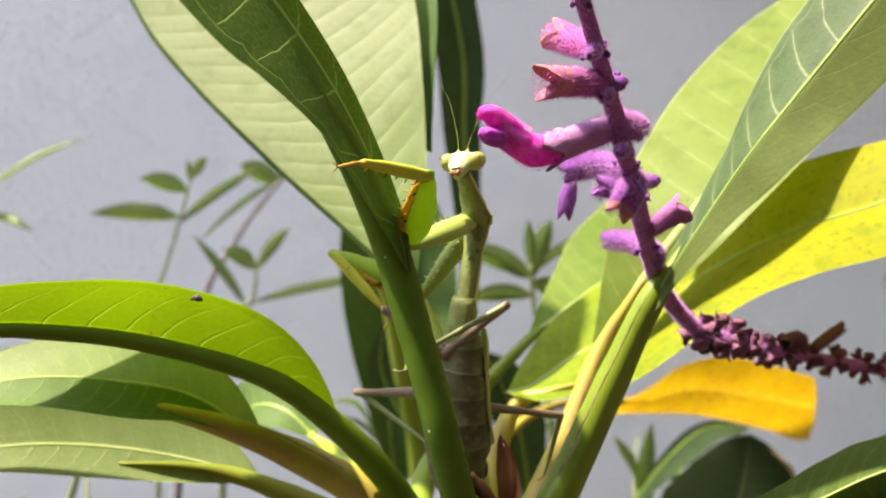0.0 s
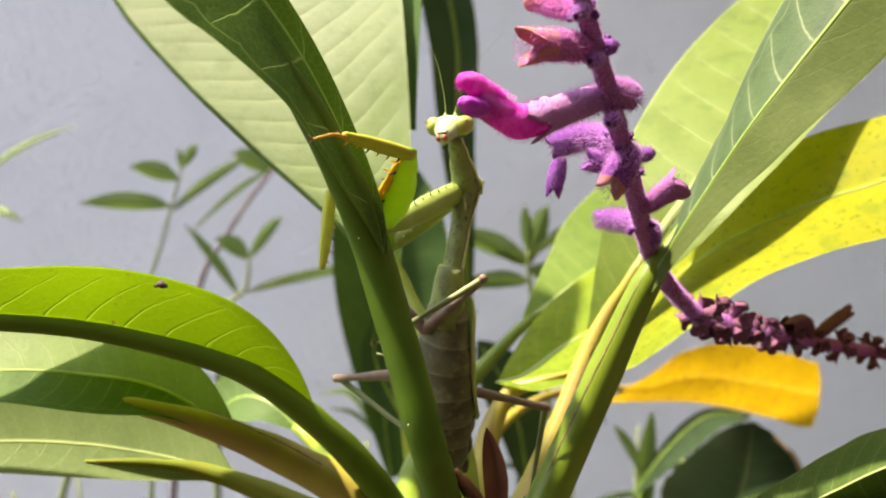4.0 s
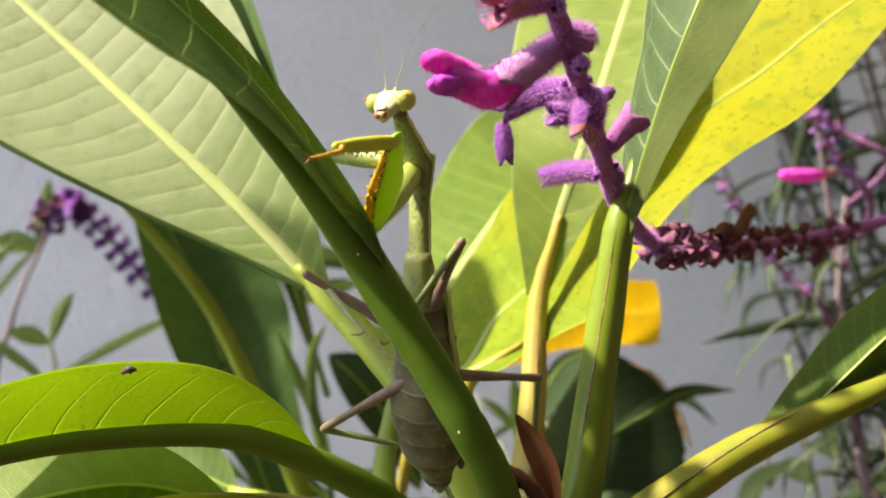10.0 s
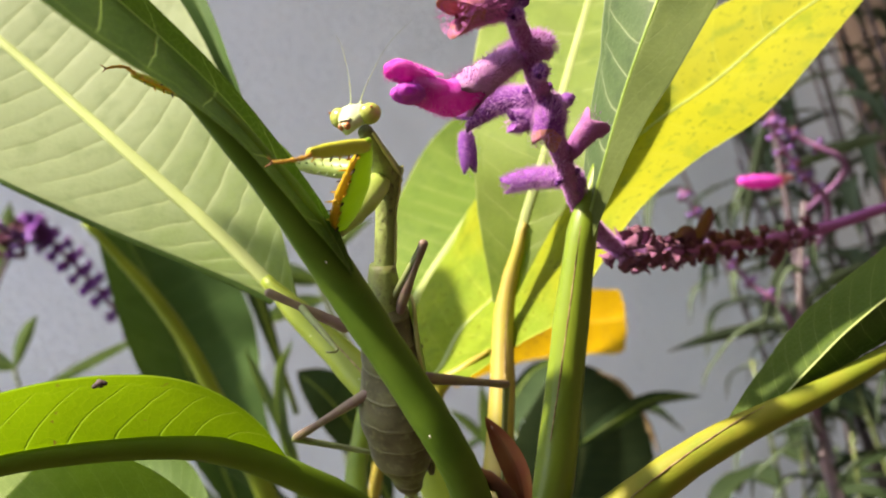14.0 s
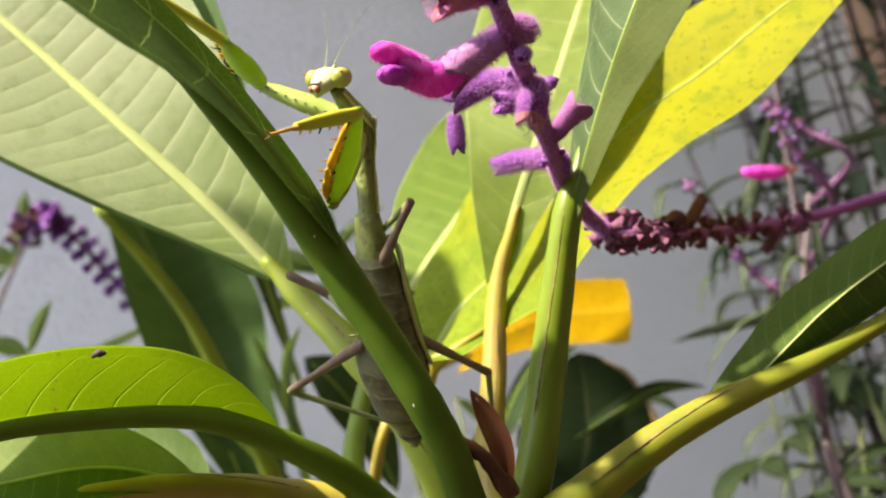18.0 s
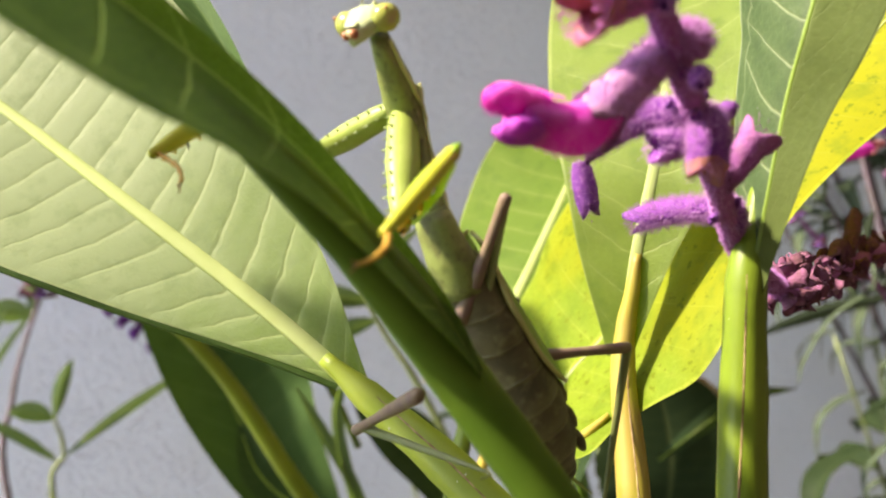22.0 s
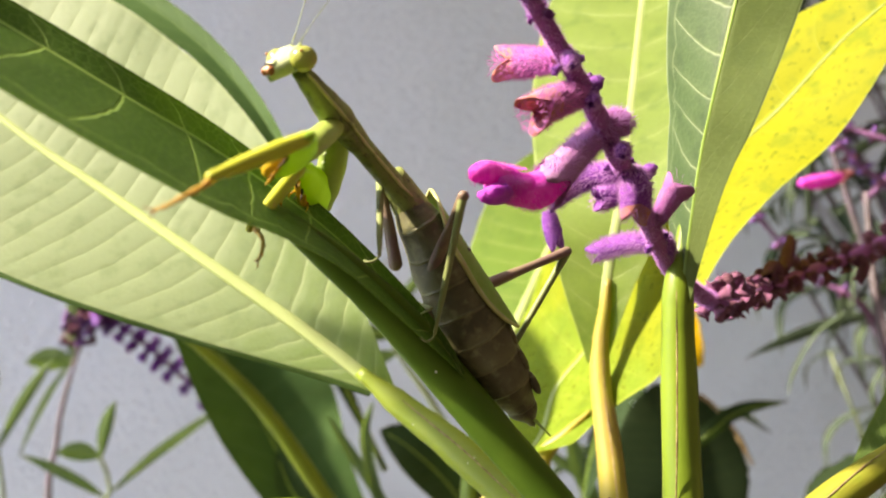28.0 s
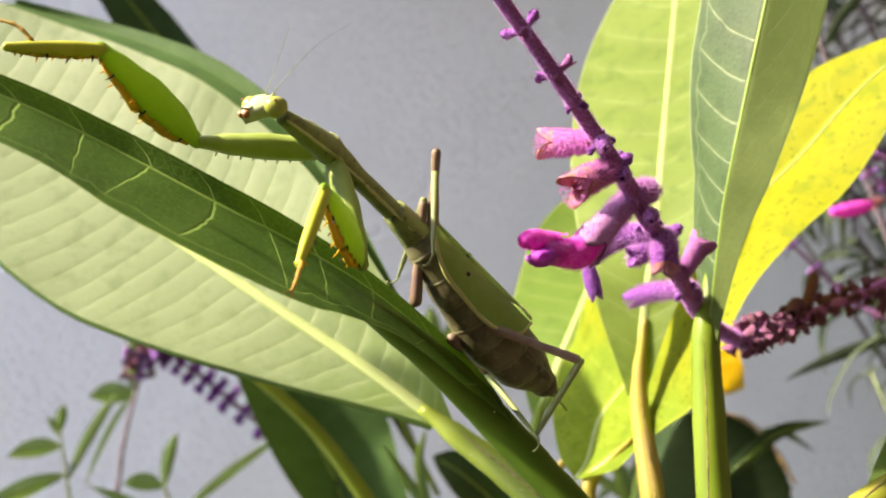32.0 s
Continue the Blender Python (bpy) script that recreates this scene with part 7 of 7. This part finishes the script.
    (30.5, (-0.0083, 0.1390, 0.5236), (0.0033, 0.1480, 0.4963), (-0.0006, 0.1331, 0.5261), (-0.0141, 0.1333, 0.5352), (-0.0177, 0.1279, 0.5393), (-0.0207, 0.1303, 0.5423), (-0.0177, 0.1256, 0.5403), (-0.0225, 0.1264, 0.5408), (-0.0172, 0.1294, 0.5216), (-0.0176, 0.1174, 0.5297), (-0.0248, 0.1123, 0.5256), (-0.0293, 0.1070, 0.5216), (-0.0267, 0.1368, 0.5415), (-0.0303, 0.1300, 0.5538), (-0.0333, 0.1232, 0.5556), (-0.0349, 0.1236, 0.5575), (-0.0120, 0.1404, 0.5153), (-0.0063, 0.1336, 0.5234), (-0.0204, 0.1352, 0.5165), (-0.0109, 0.1401, 0.5185), (-0.0098, 0.1397, 0.5216), (-0.0144, 0.1286, 0.5168), (-0.0060, 0.1413, 0.5102), (-0.0009, 0.1526, 0.5020), (-0.0054, 0.1414, 0.4983), (-0.0064, 0.1414, 0.5109), (0.0056, 0.1415, 0.4996), (-0.0053, 0.1510, 0.4917)),
    (31, (-0.0090, 0.1385, 0.5249), (0.0005, 0.1497, 0.4976), (-0.0013, 0.1327, 0.5274), (-0.0150, 0.1312, 0.5355), (-0.0185, 0.1260, 0.5398), (-0.0207, 0.1281, 0.5432), (-0.0176, 0.1235, 0.5405), (-0.0227, 0.1243, 0.5409), (-0.0176, 0.1259, 0.5222), (-0.0195, 0.1133, 0.5292), (-0.0262, 0.1074, 0.5250), (-0.0299, 0.1013, 0.5215), (-0.0262, 0.1395, 0.5395), (-0.0262, 0.1349, 0.5545), (-0.0322, 0.1272, 0.5533), (-0.0349, 0.1215, 0.5484), (-0.0123, 0.1401, 0.5155), (-0.0043, 0.1375, 0.5247), (-0.0160, 0.1393, 0.5153), (-0.0075, 0.1388, 0.5203), (-0.0065, 0.1378, 0.5280), (-0.0122, 0.1287, 0.5176), (-0.0076, 0.1416, 0.5103), (-0.0028, 0.1530, 0.5028), (-0.0058, 0.1415, 0.4974), (-0.0073, 0.1415, 0.5117), (0.0040, 0.1403, 0.4998), (-0.0048, 0.1518, 0.4919)),
    (32, (-0.0095, 0.1380, 0.5245), (0.0003, 0.1481, 0.4969), (-0.0017, 0.1322, 0.5270), (-0.0151, 0.1320, 0.5361), (-0.0189, 0.1272, 0.5406), (-0.0220, 0.1294, 0.5443), (-0.0192, 0.1249, 0.5418), (-0.0243, 0.1257, 0.5424), (-0.0182, 0.1279, 0.5225), (-0.0204, 0.1157, 0.5300), (-0.0263, 0.1104, 0.5243), (-0.0297, 0.1041, 0.5207), (-0.0286, 0.1315, 0.5432), (-0.0340, 0.1258, 0.5554), (-0.0400, 0.1227, 0.5572), (-0.0423, 0.1230, 0.5614), (-0.0126, 0.1393, 0.5158), (-0.0065, 0.1370, 0.5266), (-0.0113, 0.1495, 0.5198), (-0.0074, 0.1379, 0.5221), (-0.0038, 0.1363, 0.5291), (-0.0110, 0.1282, 0.5187), (-0.0101, 0.1412, 0.5097), (-0.0056, 0.1527, 0.5030), (-0.0062, 0.1408, 0.4951), (-0.0087, 0.1408, 0.5125), (0.0022, 0.1361, 0.5004), (-0.0067, 0.1471, 0.4919)),
]

mantis = tagged(new("praying_mantis"), "grey-green praying mantis with yellow-lined forelegs, climbing a leaf", "insect")


def loft(sections, sides=16, ridges=0, ridge=0.0):
    """A body along local z through rings of (z, half width x, half width y, shift x)."""
    bm = bmesh.new()
    rings = []
    for z, rx, ry, sx in sections:
        rings.append([bm.verts.new((sx + rx * math.cos(2 * math.pi * k / sides), ry * math.sin(2 * math.pi * k / sides), z)) for k in range(sides)])
    for p, q in zip(rings, rings[1:]):
        for k in range(sides):
            bm.faces.new((p[k], p[(k + 1) % sides], q[(k + 1) % sides], q[k]))
    bm.faces.new(list(reversed(rings[0])))
    bm.faces.new(rings[-1])
    return bm


def smooth_sections(keys, n):
    """Sections between key rings, in even steps."""
    out = []
    for i in range(n + 1):
        u = i / n * keys[-1][0]
        for a, b in zip(keys, keys[1:]):
            if u <= b[0] + 1e-9:
                f = (u - a[0]) / (b[0] - a[0])
                f = f * f * (3 - 2 * f)
                out.append((u, *[p * (1 - f) + q * f for p, q in zip(a[1:], b[1:])]))
                break
    return out


MM = 0.001
# abdomen with segment ridges, dorsal side towards +x
secs = smooth_sections([(0, 1.6, 1.9, 0), (4, 2.6, 3.2, 0), (10, 3.4, 4.4, -0.3), (18, 4.2, 5.2, -0.8), (24, 3.6, 4.4, -0.6), (29, 1.8, 2.2, 0), (31.5, 0.4, 0.5, 0.2)], 56)
secs = [(z * MM, rx * MM * (1 + 0.022 * abs(math.sin(z * math.pi / 3.6))), ry * MM * (1 + 0.022 * abs(math.sin(z * math.pi / 3.6))), s * MM) for z, rx, ry, s in secs]
abdomen = part("abdomen", loft(secs, 20), M_BELLY, mantis, "ridged brownish green abdomen")
for s in (-1, 1):
    bm = bmesh.new()
    add_tube(bm, [Vector(((0.3 + 0.1 * k) * MM, s * (0.5 + 0.35 * k) * MM, (30.2 + 0.55 * k) * MM)) for k in range(6)], (0.00022, 0.00012), 6)
    part("cercus", bm, M_LIMB, abdomen)
# plates along the side of the abdomen
for k in range(6):
    z = 9 + 3.4 * k
    bm = bmesh.new()
    bmesh.ops.create_uvsphere(bm, u_segments=8, v_segments=5, radius=1.0)
    for v in bm.verts:
        v.co = Vector(((2.2 + 0.2 * math.sin(k)) * MM + v.co.x * 0.55 * MM, (3.1 - 0.12 * (k - 3) ** 2) * MM + v.co.y * 0.8 * MM, z * MM + v.co.z * 1.7 * MM))
    part("side_plate", bm, M_BELLY, abdomen)


def forewing(side):
    bm = bmesh.new()
    rows = []
    n, m = 22, 6
    for i in range(n + 1):
        u = i / n
        w = (math.sin(min(u / 0.35, 1) * math.pi / 2) ** 0.6) * (1 - max(0, (u - 0.55) / 0.45) ** 2.0) ** 0.5 if u < 1 else 0.02
        row = []
        for j in range(m + 1):
            v = j / m
            ang = (0.08 + 1.18 * v * w) * side
            r = (3.1 + 1.9 * u) * MM
            row.append(bm.verts.new((math.cos(ang) * r * 0.92 + 0.2 * MM - 0.5 * MM * u, math.sin(ang) * r * 1.12, (1.0 + 19.0 * u) * MM)))
        rows.append(row)
    for i in range(n):
        for j in range(m):
            bm.faces.new((rows[i][j], rows[i][j + 1], rows[i + 1][j + 1], rows[i + 1][j]))
    wing = part("forewing", bm, M_WING, mantis, "leaf green forewing")
    bm = bmesh.new()
    add_tube(bm, [rows_v for rows_v in wing_edge(side)], (0.00022, 0.00032, 0.00028, 0.0002), 6)
    part("wing_edge", bm, M_WING_EDGE, wing)
    bm = bmesh.new()
    ang = 0.62 * side
    r = 3.72 * MM
    bmesh.ops.create_uvsphere(bm, u_segments=10, v_segments=6, radius=0.00034)
    for v in bm.verts:
        v.co = v.co * 1.0 + Vector((math.cos(ang) * r * 0.92, math.sin(ang) * r * 1.12, 8.6 * MM))
    part("wing_spot", bm, M_BLACK, wing)
    return wing


def wing_edge(side):
    out = []
    for i in range(24):
        u = i / 23
        w = (math.sin(min(u / 0.35, 1) * math.pi / 2) ** 0.6) * (max(0.0, 1 - max(0, (u - 0.55) / 0.45) ** 2.0)) ** 0.5
        ang = (0.08 + 1.18 * w) * side
        r = (3.1 + 1.9 * u) * MM
        out.append(Vector((math.cos(ang) * r * 0.92 + 0.2 * MM - 0.5 * MM * u, math.sin(ang) * r * 1.12, (1.0 + 19.0 * u) * MM)))
    return out


forewing(1)
forewing(-1)
secs = smooth_sections([(0, 1.7, 1.9, 0), (3, 1.25, 1.4, 0), (9, 1.2, 1.4, 0), (13, 1.5, 1.9, 0), (14.6, 1.75, 2.25, 0), (17, 1.5, 1.9, 0), (20, 1.15, 1.35, 0), (22.5, 0.9, 1.0, 0)], 40)
# the thorax bends at the coxae, so it is built in two pieces
low = [(z * MM, rx * MM, ry * MM, s) for z, rx, ry, s in secs if z <= 15.2]
high = [((z - 14.2) * MM, rx * MM, ry * MM, s) for z, rx, ry, s in secs if z >= 13.2]
thorax = part("thorax", loft(low, 14), M_BODY, mantis, "slender grey-green thorax")
neck = part("neck", loft(high, 14), M_BODY, mantis, "grey-green shield behind the head")
for ob, rings in ((thorax, low), (neck, high)):
    for s in (-1, 1):
        bm = bmesh.new()
        add_tube(bm, [Vector((0.45 * rx, s * 0.97 * ry, z)) for z, rx, ry, _ in rings], (0.00016, 0.00020, 0.00016), 6, 1.0, 0.3, 2)
        part("side_ridge", bm, M_WING_EDGE, ob)
secs = smooth_sections([(0, 1.5, 1.8, 0), (2, 1.8, 2.2, 0), (5, 2.1, 2.5, 0), (8, 2.0, 2.4, 0)], 10)
chest = part("midbody", loft([((z - 3) * MM, rx * MM, ry * MM, s) for z, rx, ry, s in secs], 14), M_BODY, mantis, "pale green middle body")

# head: x across the eyes, z down the face, y out of the face
bm = bmesh.new()
n, m = 12, 16
rings = []
for i in range(n + 1):
    u = i / n
    half = 2.35 * (1 - u) ** 0.8 * (0.7 + 0.3 * math.sin(min(1, u * 5) * math.pi / 2)) + 0.4
    deep = 1.5 * (1 - 0.5 * u) * (0.6 + 0.4 * math.sin(min(1, u * 4) * math.pi / 2))
    rings.append([bm.verts.new((half * MM * math.cos(2 * math.pi * k / m), deep * MM * math.sin(2 * math.pi * k / m), (-0.9 + 4.0 * u) * MM)) for k in range(m)])
for p, q in zip(rings, rings[1:]):
    for k in range(m):
        bm.faces.new((p[k], p[(k + 1) % m], q[(k + 1) % m], q[k]))
bm.faces.new(list(reversed(rings[0])))
bm.faces.new(rings[-1])
head = part("head", bm, M_FACE, mantis, "pale green triangular head")
for s in (-1, 1):
    bm = bmesh.new()
    bmesh.ops.create_uvsphere(bm, u_segments=16, v_segments=10, radius=1.0)
    for v in bm.verts:
        v.co = Vector((s * (2.0 - 0.25 * v.co.z) * MM + v.co.x * 1.3 * MM, v.co.y * 1.3 * MM - 0.1 * MM, v.co.z * (1.25 + 0.1 * s * v.co.x) * MM + 0.05 * MM))
    eye = part("eye", bm, M_EYE, head, "glossy yellow-green compound eye")
    bm = bmesh.new()
    bmesh.ops.create_uvsphere(bm, u_segments=8, v_segments=5, radius=1.0)
    for v in bm.verts:
        v.co = Vector((s * 2.85 * MM + v.co.x * 0.2 * MM, 0.95 * MM + v.co.y * 0.16 * MM, 0.3 * MM + v.co.z * 0.16 * MM))
    part("pupil_spot", bm, M_MOUTH, eye)
    bm = bmesh.new()
    bmesh.ops.create_uvsphere(bm, u_segments=8, v_segments=5, radius=1.0)
    for v in bm.verts:
        v.co = Vector((s * 0.7 * MM + v.co.x * 0.22 * MM, 0.7 * MM + v.co.y * 0.3 * MM, -1.1 * MM + v.co.z * 0.5 * MM))
    part("horn", bm, M_FACE, head)
    bm = bmesh.new()
    add_tube(bm, spline([(s * 0.5 * MM, 0.6 * MM, -0.7 * MM), (s * 1.2 * MM, 2.0 * MM, -3.5 * MM), (s * 3.0 * MM, 4.0 * MM, -8.0 * MM), (s * 5.5 * MM, 5.0 * MM, -12.0 * MM)], 16), (0.00006, 0.00003, 0.000015, 0.00001), 5)
    part("antenna", bm, M_LIMB, head)
    bm = bmesh.new()
    bmesh.ops.create_uvsphere(bm, u_segments=8, v_segments=6, radius=1.0)
    for v in bm.verts:
        v.co = Vector((s * 0.4 * MM + v.co.x * 0.42 * MM, 0.35 * MM + v.co.y * 0.5 * MM, 2.85 * MM + v.co.z * 0.5 * MM))
    part("jaw", bm, M_MOUTH, head)
bm = bmesh.new()
bmesh.ops.create_uvsphere(bm, u_segments=10, v_segments=6, radius=1.0)
for v in bm.verts:
    v.co = Vector((v.co.x * 0.8 * MM, 0.75 * MM + v.co.y * 0.35 * MM, 2.1 * MM + v.co.z * 0.6 * MM))
part("face_plate", bm, M_FACE, head)
bm = bmesh.new()
add_tube(bm, spline([(-0.7 * MM, 0.65 * MM, 2.35 * MM), (-0.3 * MM, 0.95 * MM, 2.6 * MM), (0.3 * MM, 0.95 * MM, 2.6 * MM), (0.7 * MM, 0.65 * MM, 2.35 * MM)], 10), (0.00006, 0.0001, 0.0001, 0.00006), 6)
part("mouth_line", bm, M_BLACK, head)


def limb(name, length, radii, material, label="", flat=1.0, spines=0, spine_len=0.0, lining=None):
    """A leg piece along local z, thick across x; spines stand along its -x edge."""
    n = 16
    secs = []
    for i in range(n + 1):
        r = lerp_list(list(radii), i / n)
        secs.append((length * i / n, r, r * flat, 0.0))
    a, b = radii[0], radii[-1]
    secs = [(-0.75 * a, 0.3 * a, 0.3 * a * flat, 0.0), (-0.45 * a, 0.78 * a, 0.78 * a * flat, 0.0)] + secs + [(length + 0.45 * b, 0.78 * b, 0.78 * b * flat, 0.0), (length + 0.75 * b, 0.3 * b, 0.3 * b * flat, 0.0)]
    ob = part(name, loft(secs, 10), material, mantis, label)
    if lining is not None:
        bm = bmesh.new()
        add_tube(bm, [Vector((-lerp_list(list(radii), u) * 0.95, 0, length * u)) for u in [0.05 + 0.90 * k / 24 for k in range(25)]], [r * 0.24 for r in radii], 10, 1.0, 0.28, 4)
        part("lining", bm, lining, ob)
    rng = random.Random(len(name) * 7 + spines)
    for k in range(spines):
        u = 0.12 + 0.8 * k / max(1, spines - 1)
        r = lerp_list(list(radii), u)
        bm = bmesh.new()
        s = spine_len * rng.uniform(0.6, 1.2)
        side = 1 if k % 2 else -1
        a = Vector((-r * 0.85, side * r * flat * 0.45, length * u))
        add_tube(bm, [a, a + Vector((-s * 0.6, side * s * 0.25, s * 0.15)), a + Vector((-s, side * s * 0.3, s * 0.35))], (0.00015, 0.00009, 0.00002), 5)
        part("spine", bm, M_FACE if lining is None else M_BLACK if k % 3 == 0 else M_GOLD, ob)
    return ob


def foot(name, length, radius, bend, material, label=""):
    """A thin jointed foot along local z that bows out and hooks at its end, with two claws."""
    bm = bmesh.new()
    pts = spline([(0, 0, 0), (bend * 0.7, 0, length * 0.25), (bend, 0.2 * bend, length * 0.55), (bend * 0.45, 0, length * 0.85), (-bend * 0.35, -0.2 * bend, length)], 25)
    add_tube(bm, pts, [radius * (1.0 - 0.5 * k / 25) * (1.3 if k % 5 == 0 else 0.9) for k in range(26)], 8)
    ob = part(name, bm, material, mantis, label)
    for side in (-1, 1):
        bm = bmesh.new()
        add_tube(bm, spline([pts[-1], pts[-1] + Vector((-bend * 0.15, side * radius * 1.2, radius * 1.5)), pts[-1] + Vector((-bend * 0.5, side * radius * 1.8, radius * 1.8))], 5), (radius * 0.35, radius * 0.2, radius * 0.08), 5)
        part("claw", bm, M_MOUTH, ob)
    return ob


PIECES = []  # mesh, from joint, to joint
for k in "ab":
    PIECES.append((limb("coxa", 0.0150, (0.0010, 0.0016, 0.0017, 0.0014, 0.0008), M_LIMB, "pale green upper foreleg", 0.75, 18, 0.00045), "N", k + "c"))
    PIECES.append((limb("femur", 0.0148, (0.0009, 0.0021, 0.0023, 0.0017, 0.0009), M_RAPTOR, "bright green spined femur", 0.55, 15, 0.0011, M_GOLD), k + "c", k + "f"))
    PIECES.append((limb("tibia", 0.0102, (0.0008, 0.0009, 0.0008, 0.0005), M_TIBIA, "yellow-green spined tibia", 0.8, 11, 0.0007, M_GOLD), k + "f", k + "t"))
    PIECES.append((foot("tarsus", 0.0052, 0.00028, 0.0007, M_TARSUS, "thin orange-brown foot"), k + "t", k + "g"))
for k, l0, l1 in (("mA", 0.0122, 0.0150), ("mB", 0.0105, 0.0135), ("hL", 0.0160, 0.0165), ("hR", 0.0165, 0.0168)):
    PIECES.append((limb("leg", l0, (0.0008, 0.0007, 0.0005, 0.0006), M_LEG, "mauve-brown leg"), k + "b", k + "k"))
    shin = limb("shin", l1, (0.0005, 0.00042, 0.00036, 0.0002), M_SHIN, "thin green shin")
    bm = bmesh.new()
    add_tube(bm, spline([(0, 0, l1), (-0.0002, 0.0001, l1 + 0.0005), (-0.0006, 0.0001, l1 + 0.0009), (-0.0011, 0.0001, l1 + 0.0009), (-0.0015, 0.0, l1 + 0.0006)], 20), [0.00014 * (1.25 if q % 5 == 0 else 0.85) for q in range(21)], 7)
    part("foot", bm, M_SHIN, shin)
    PIECES.append((shin, k + "k", k + "f"))


def aim(a, b, hint):
    """The pose at a whose z axis points to b and whose x axis leans to the hint."""
    z = (b - a).normalized()
    x = hint - z * hint.dot(z)
    x = x.normalized() if x.length > 1e-6 else z.orthogonal().normalized()
    y = z.cross(x)
    return Matrix(((x.x, y.x, z.x, a.x), (x.y, y.y, z.y, a.y), (x.z, y.z, z.z, a.z), (0, 0, 0, 1)))


BEND = [(0, 0.0), (18, 0.0), (19.5, 0.8), (21, 1.9), (22, 2.1), (23.5, 1.5), (25, 0.3), (28, 0.3), (30, 0.2), (32, -1.0)]


def motions():
    keys = {}
    for t, *places in POSES:
        j = {name: Vector(p) for name, p in zip(JOINTS, places)}
        up = j["D"] - j["B"]
        root = aim(j["B"], j["A"], up)
        back = root.inverted()
        keys.setdefault(mantis, []).append((t, root))

        def put(ob, m):
            keys.setdefault(ob, []).append((t, back @ m))
        put(thorax, aim(j["B"], j["N"], up))
        put(neck, aim(j["N"], j["H"], up))
        put(chest, aim(j["B"], j["B"] + (j["A"] - j["B"]) - (j["N"] - j["B"]), up))
        mid = (j["EL"] + j["ER"]) / 2
        x = (j["ER"] - j["EL"]).normalized()
        z = j["M"] - mid
        z = (z - x * z.dot(x)).normalized()
        y = z.cross(x)
        put(head, Matrix(((x.x, y.x, z.x, mid.x), (x.y, y.y, z.y, mid.y), (x.z, y.z, z.z, mid.z), (0, 0, 0, 1))))
        for ob, a, b in PIECES:
            if "femur" in ob.name:
                hint = j[b] - j[b[0] + "t"]
            elif "tibia" in ob.name:
                hint = j[b[0] + "f"] - j[b[0] + "c"]
            else:
                hint = up
            put(ob, aim(j[a], j[b], hint))
    for ob, rows in keys.items():
        walk(ob, rows)
    # the climbing weight bends the front leaf about the crown
    for ob in (front_petiole, front_leaf):
        walk(ob, [(t, Matrix.Translation(CROWN) @ pose(0, 0, 0, 0, a, 0) @ Matrix.Translation(-CROWN)) for t, a in BEND])

motions()
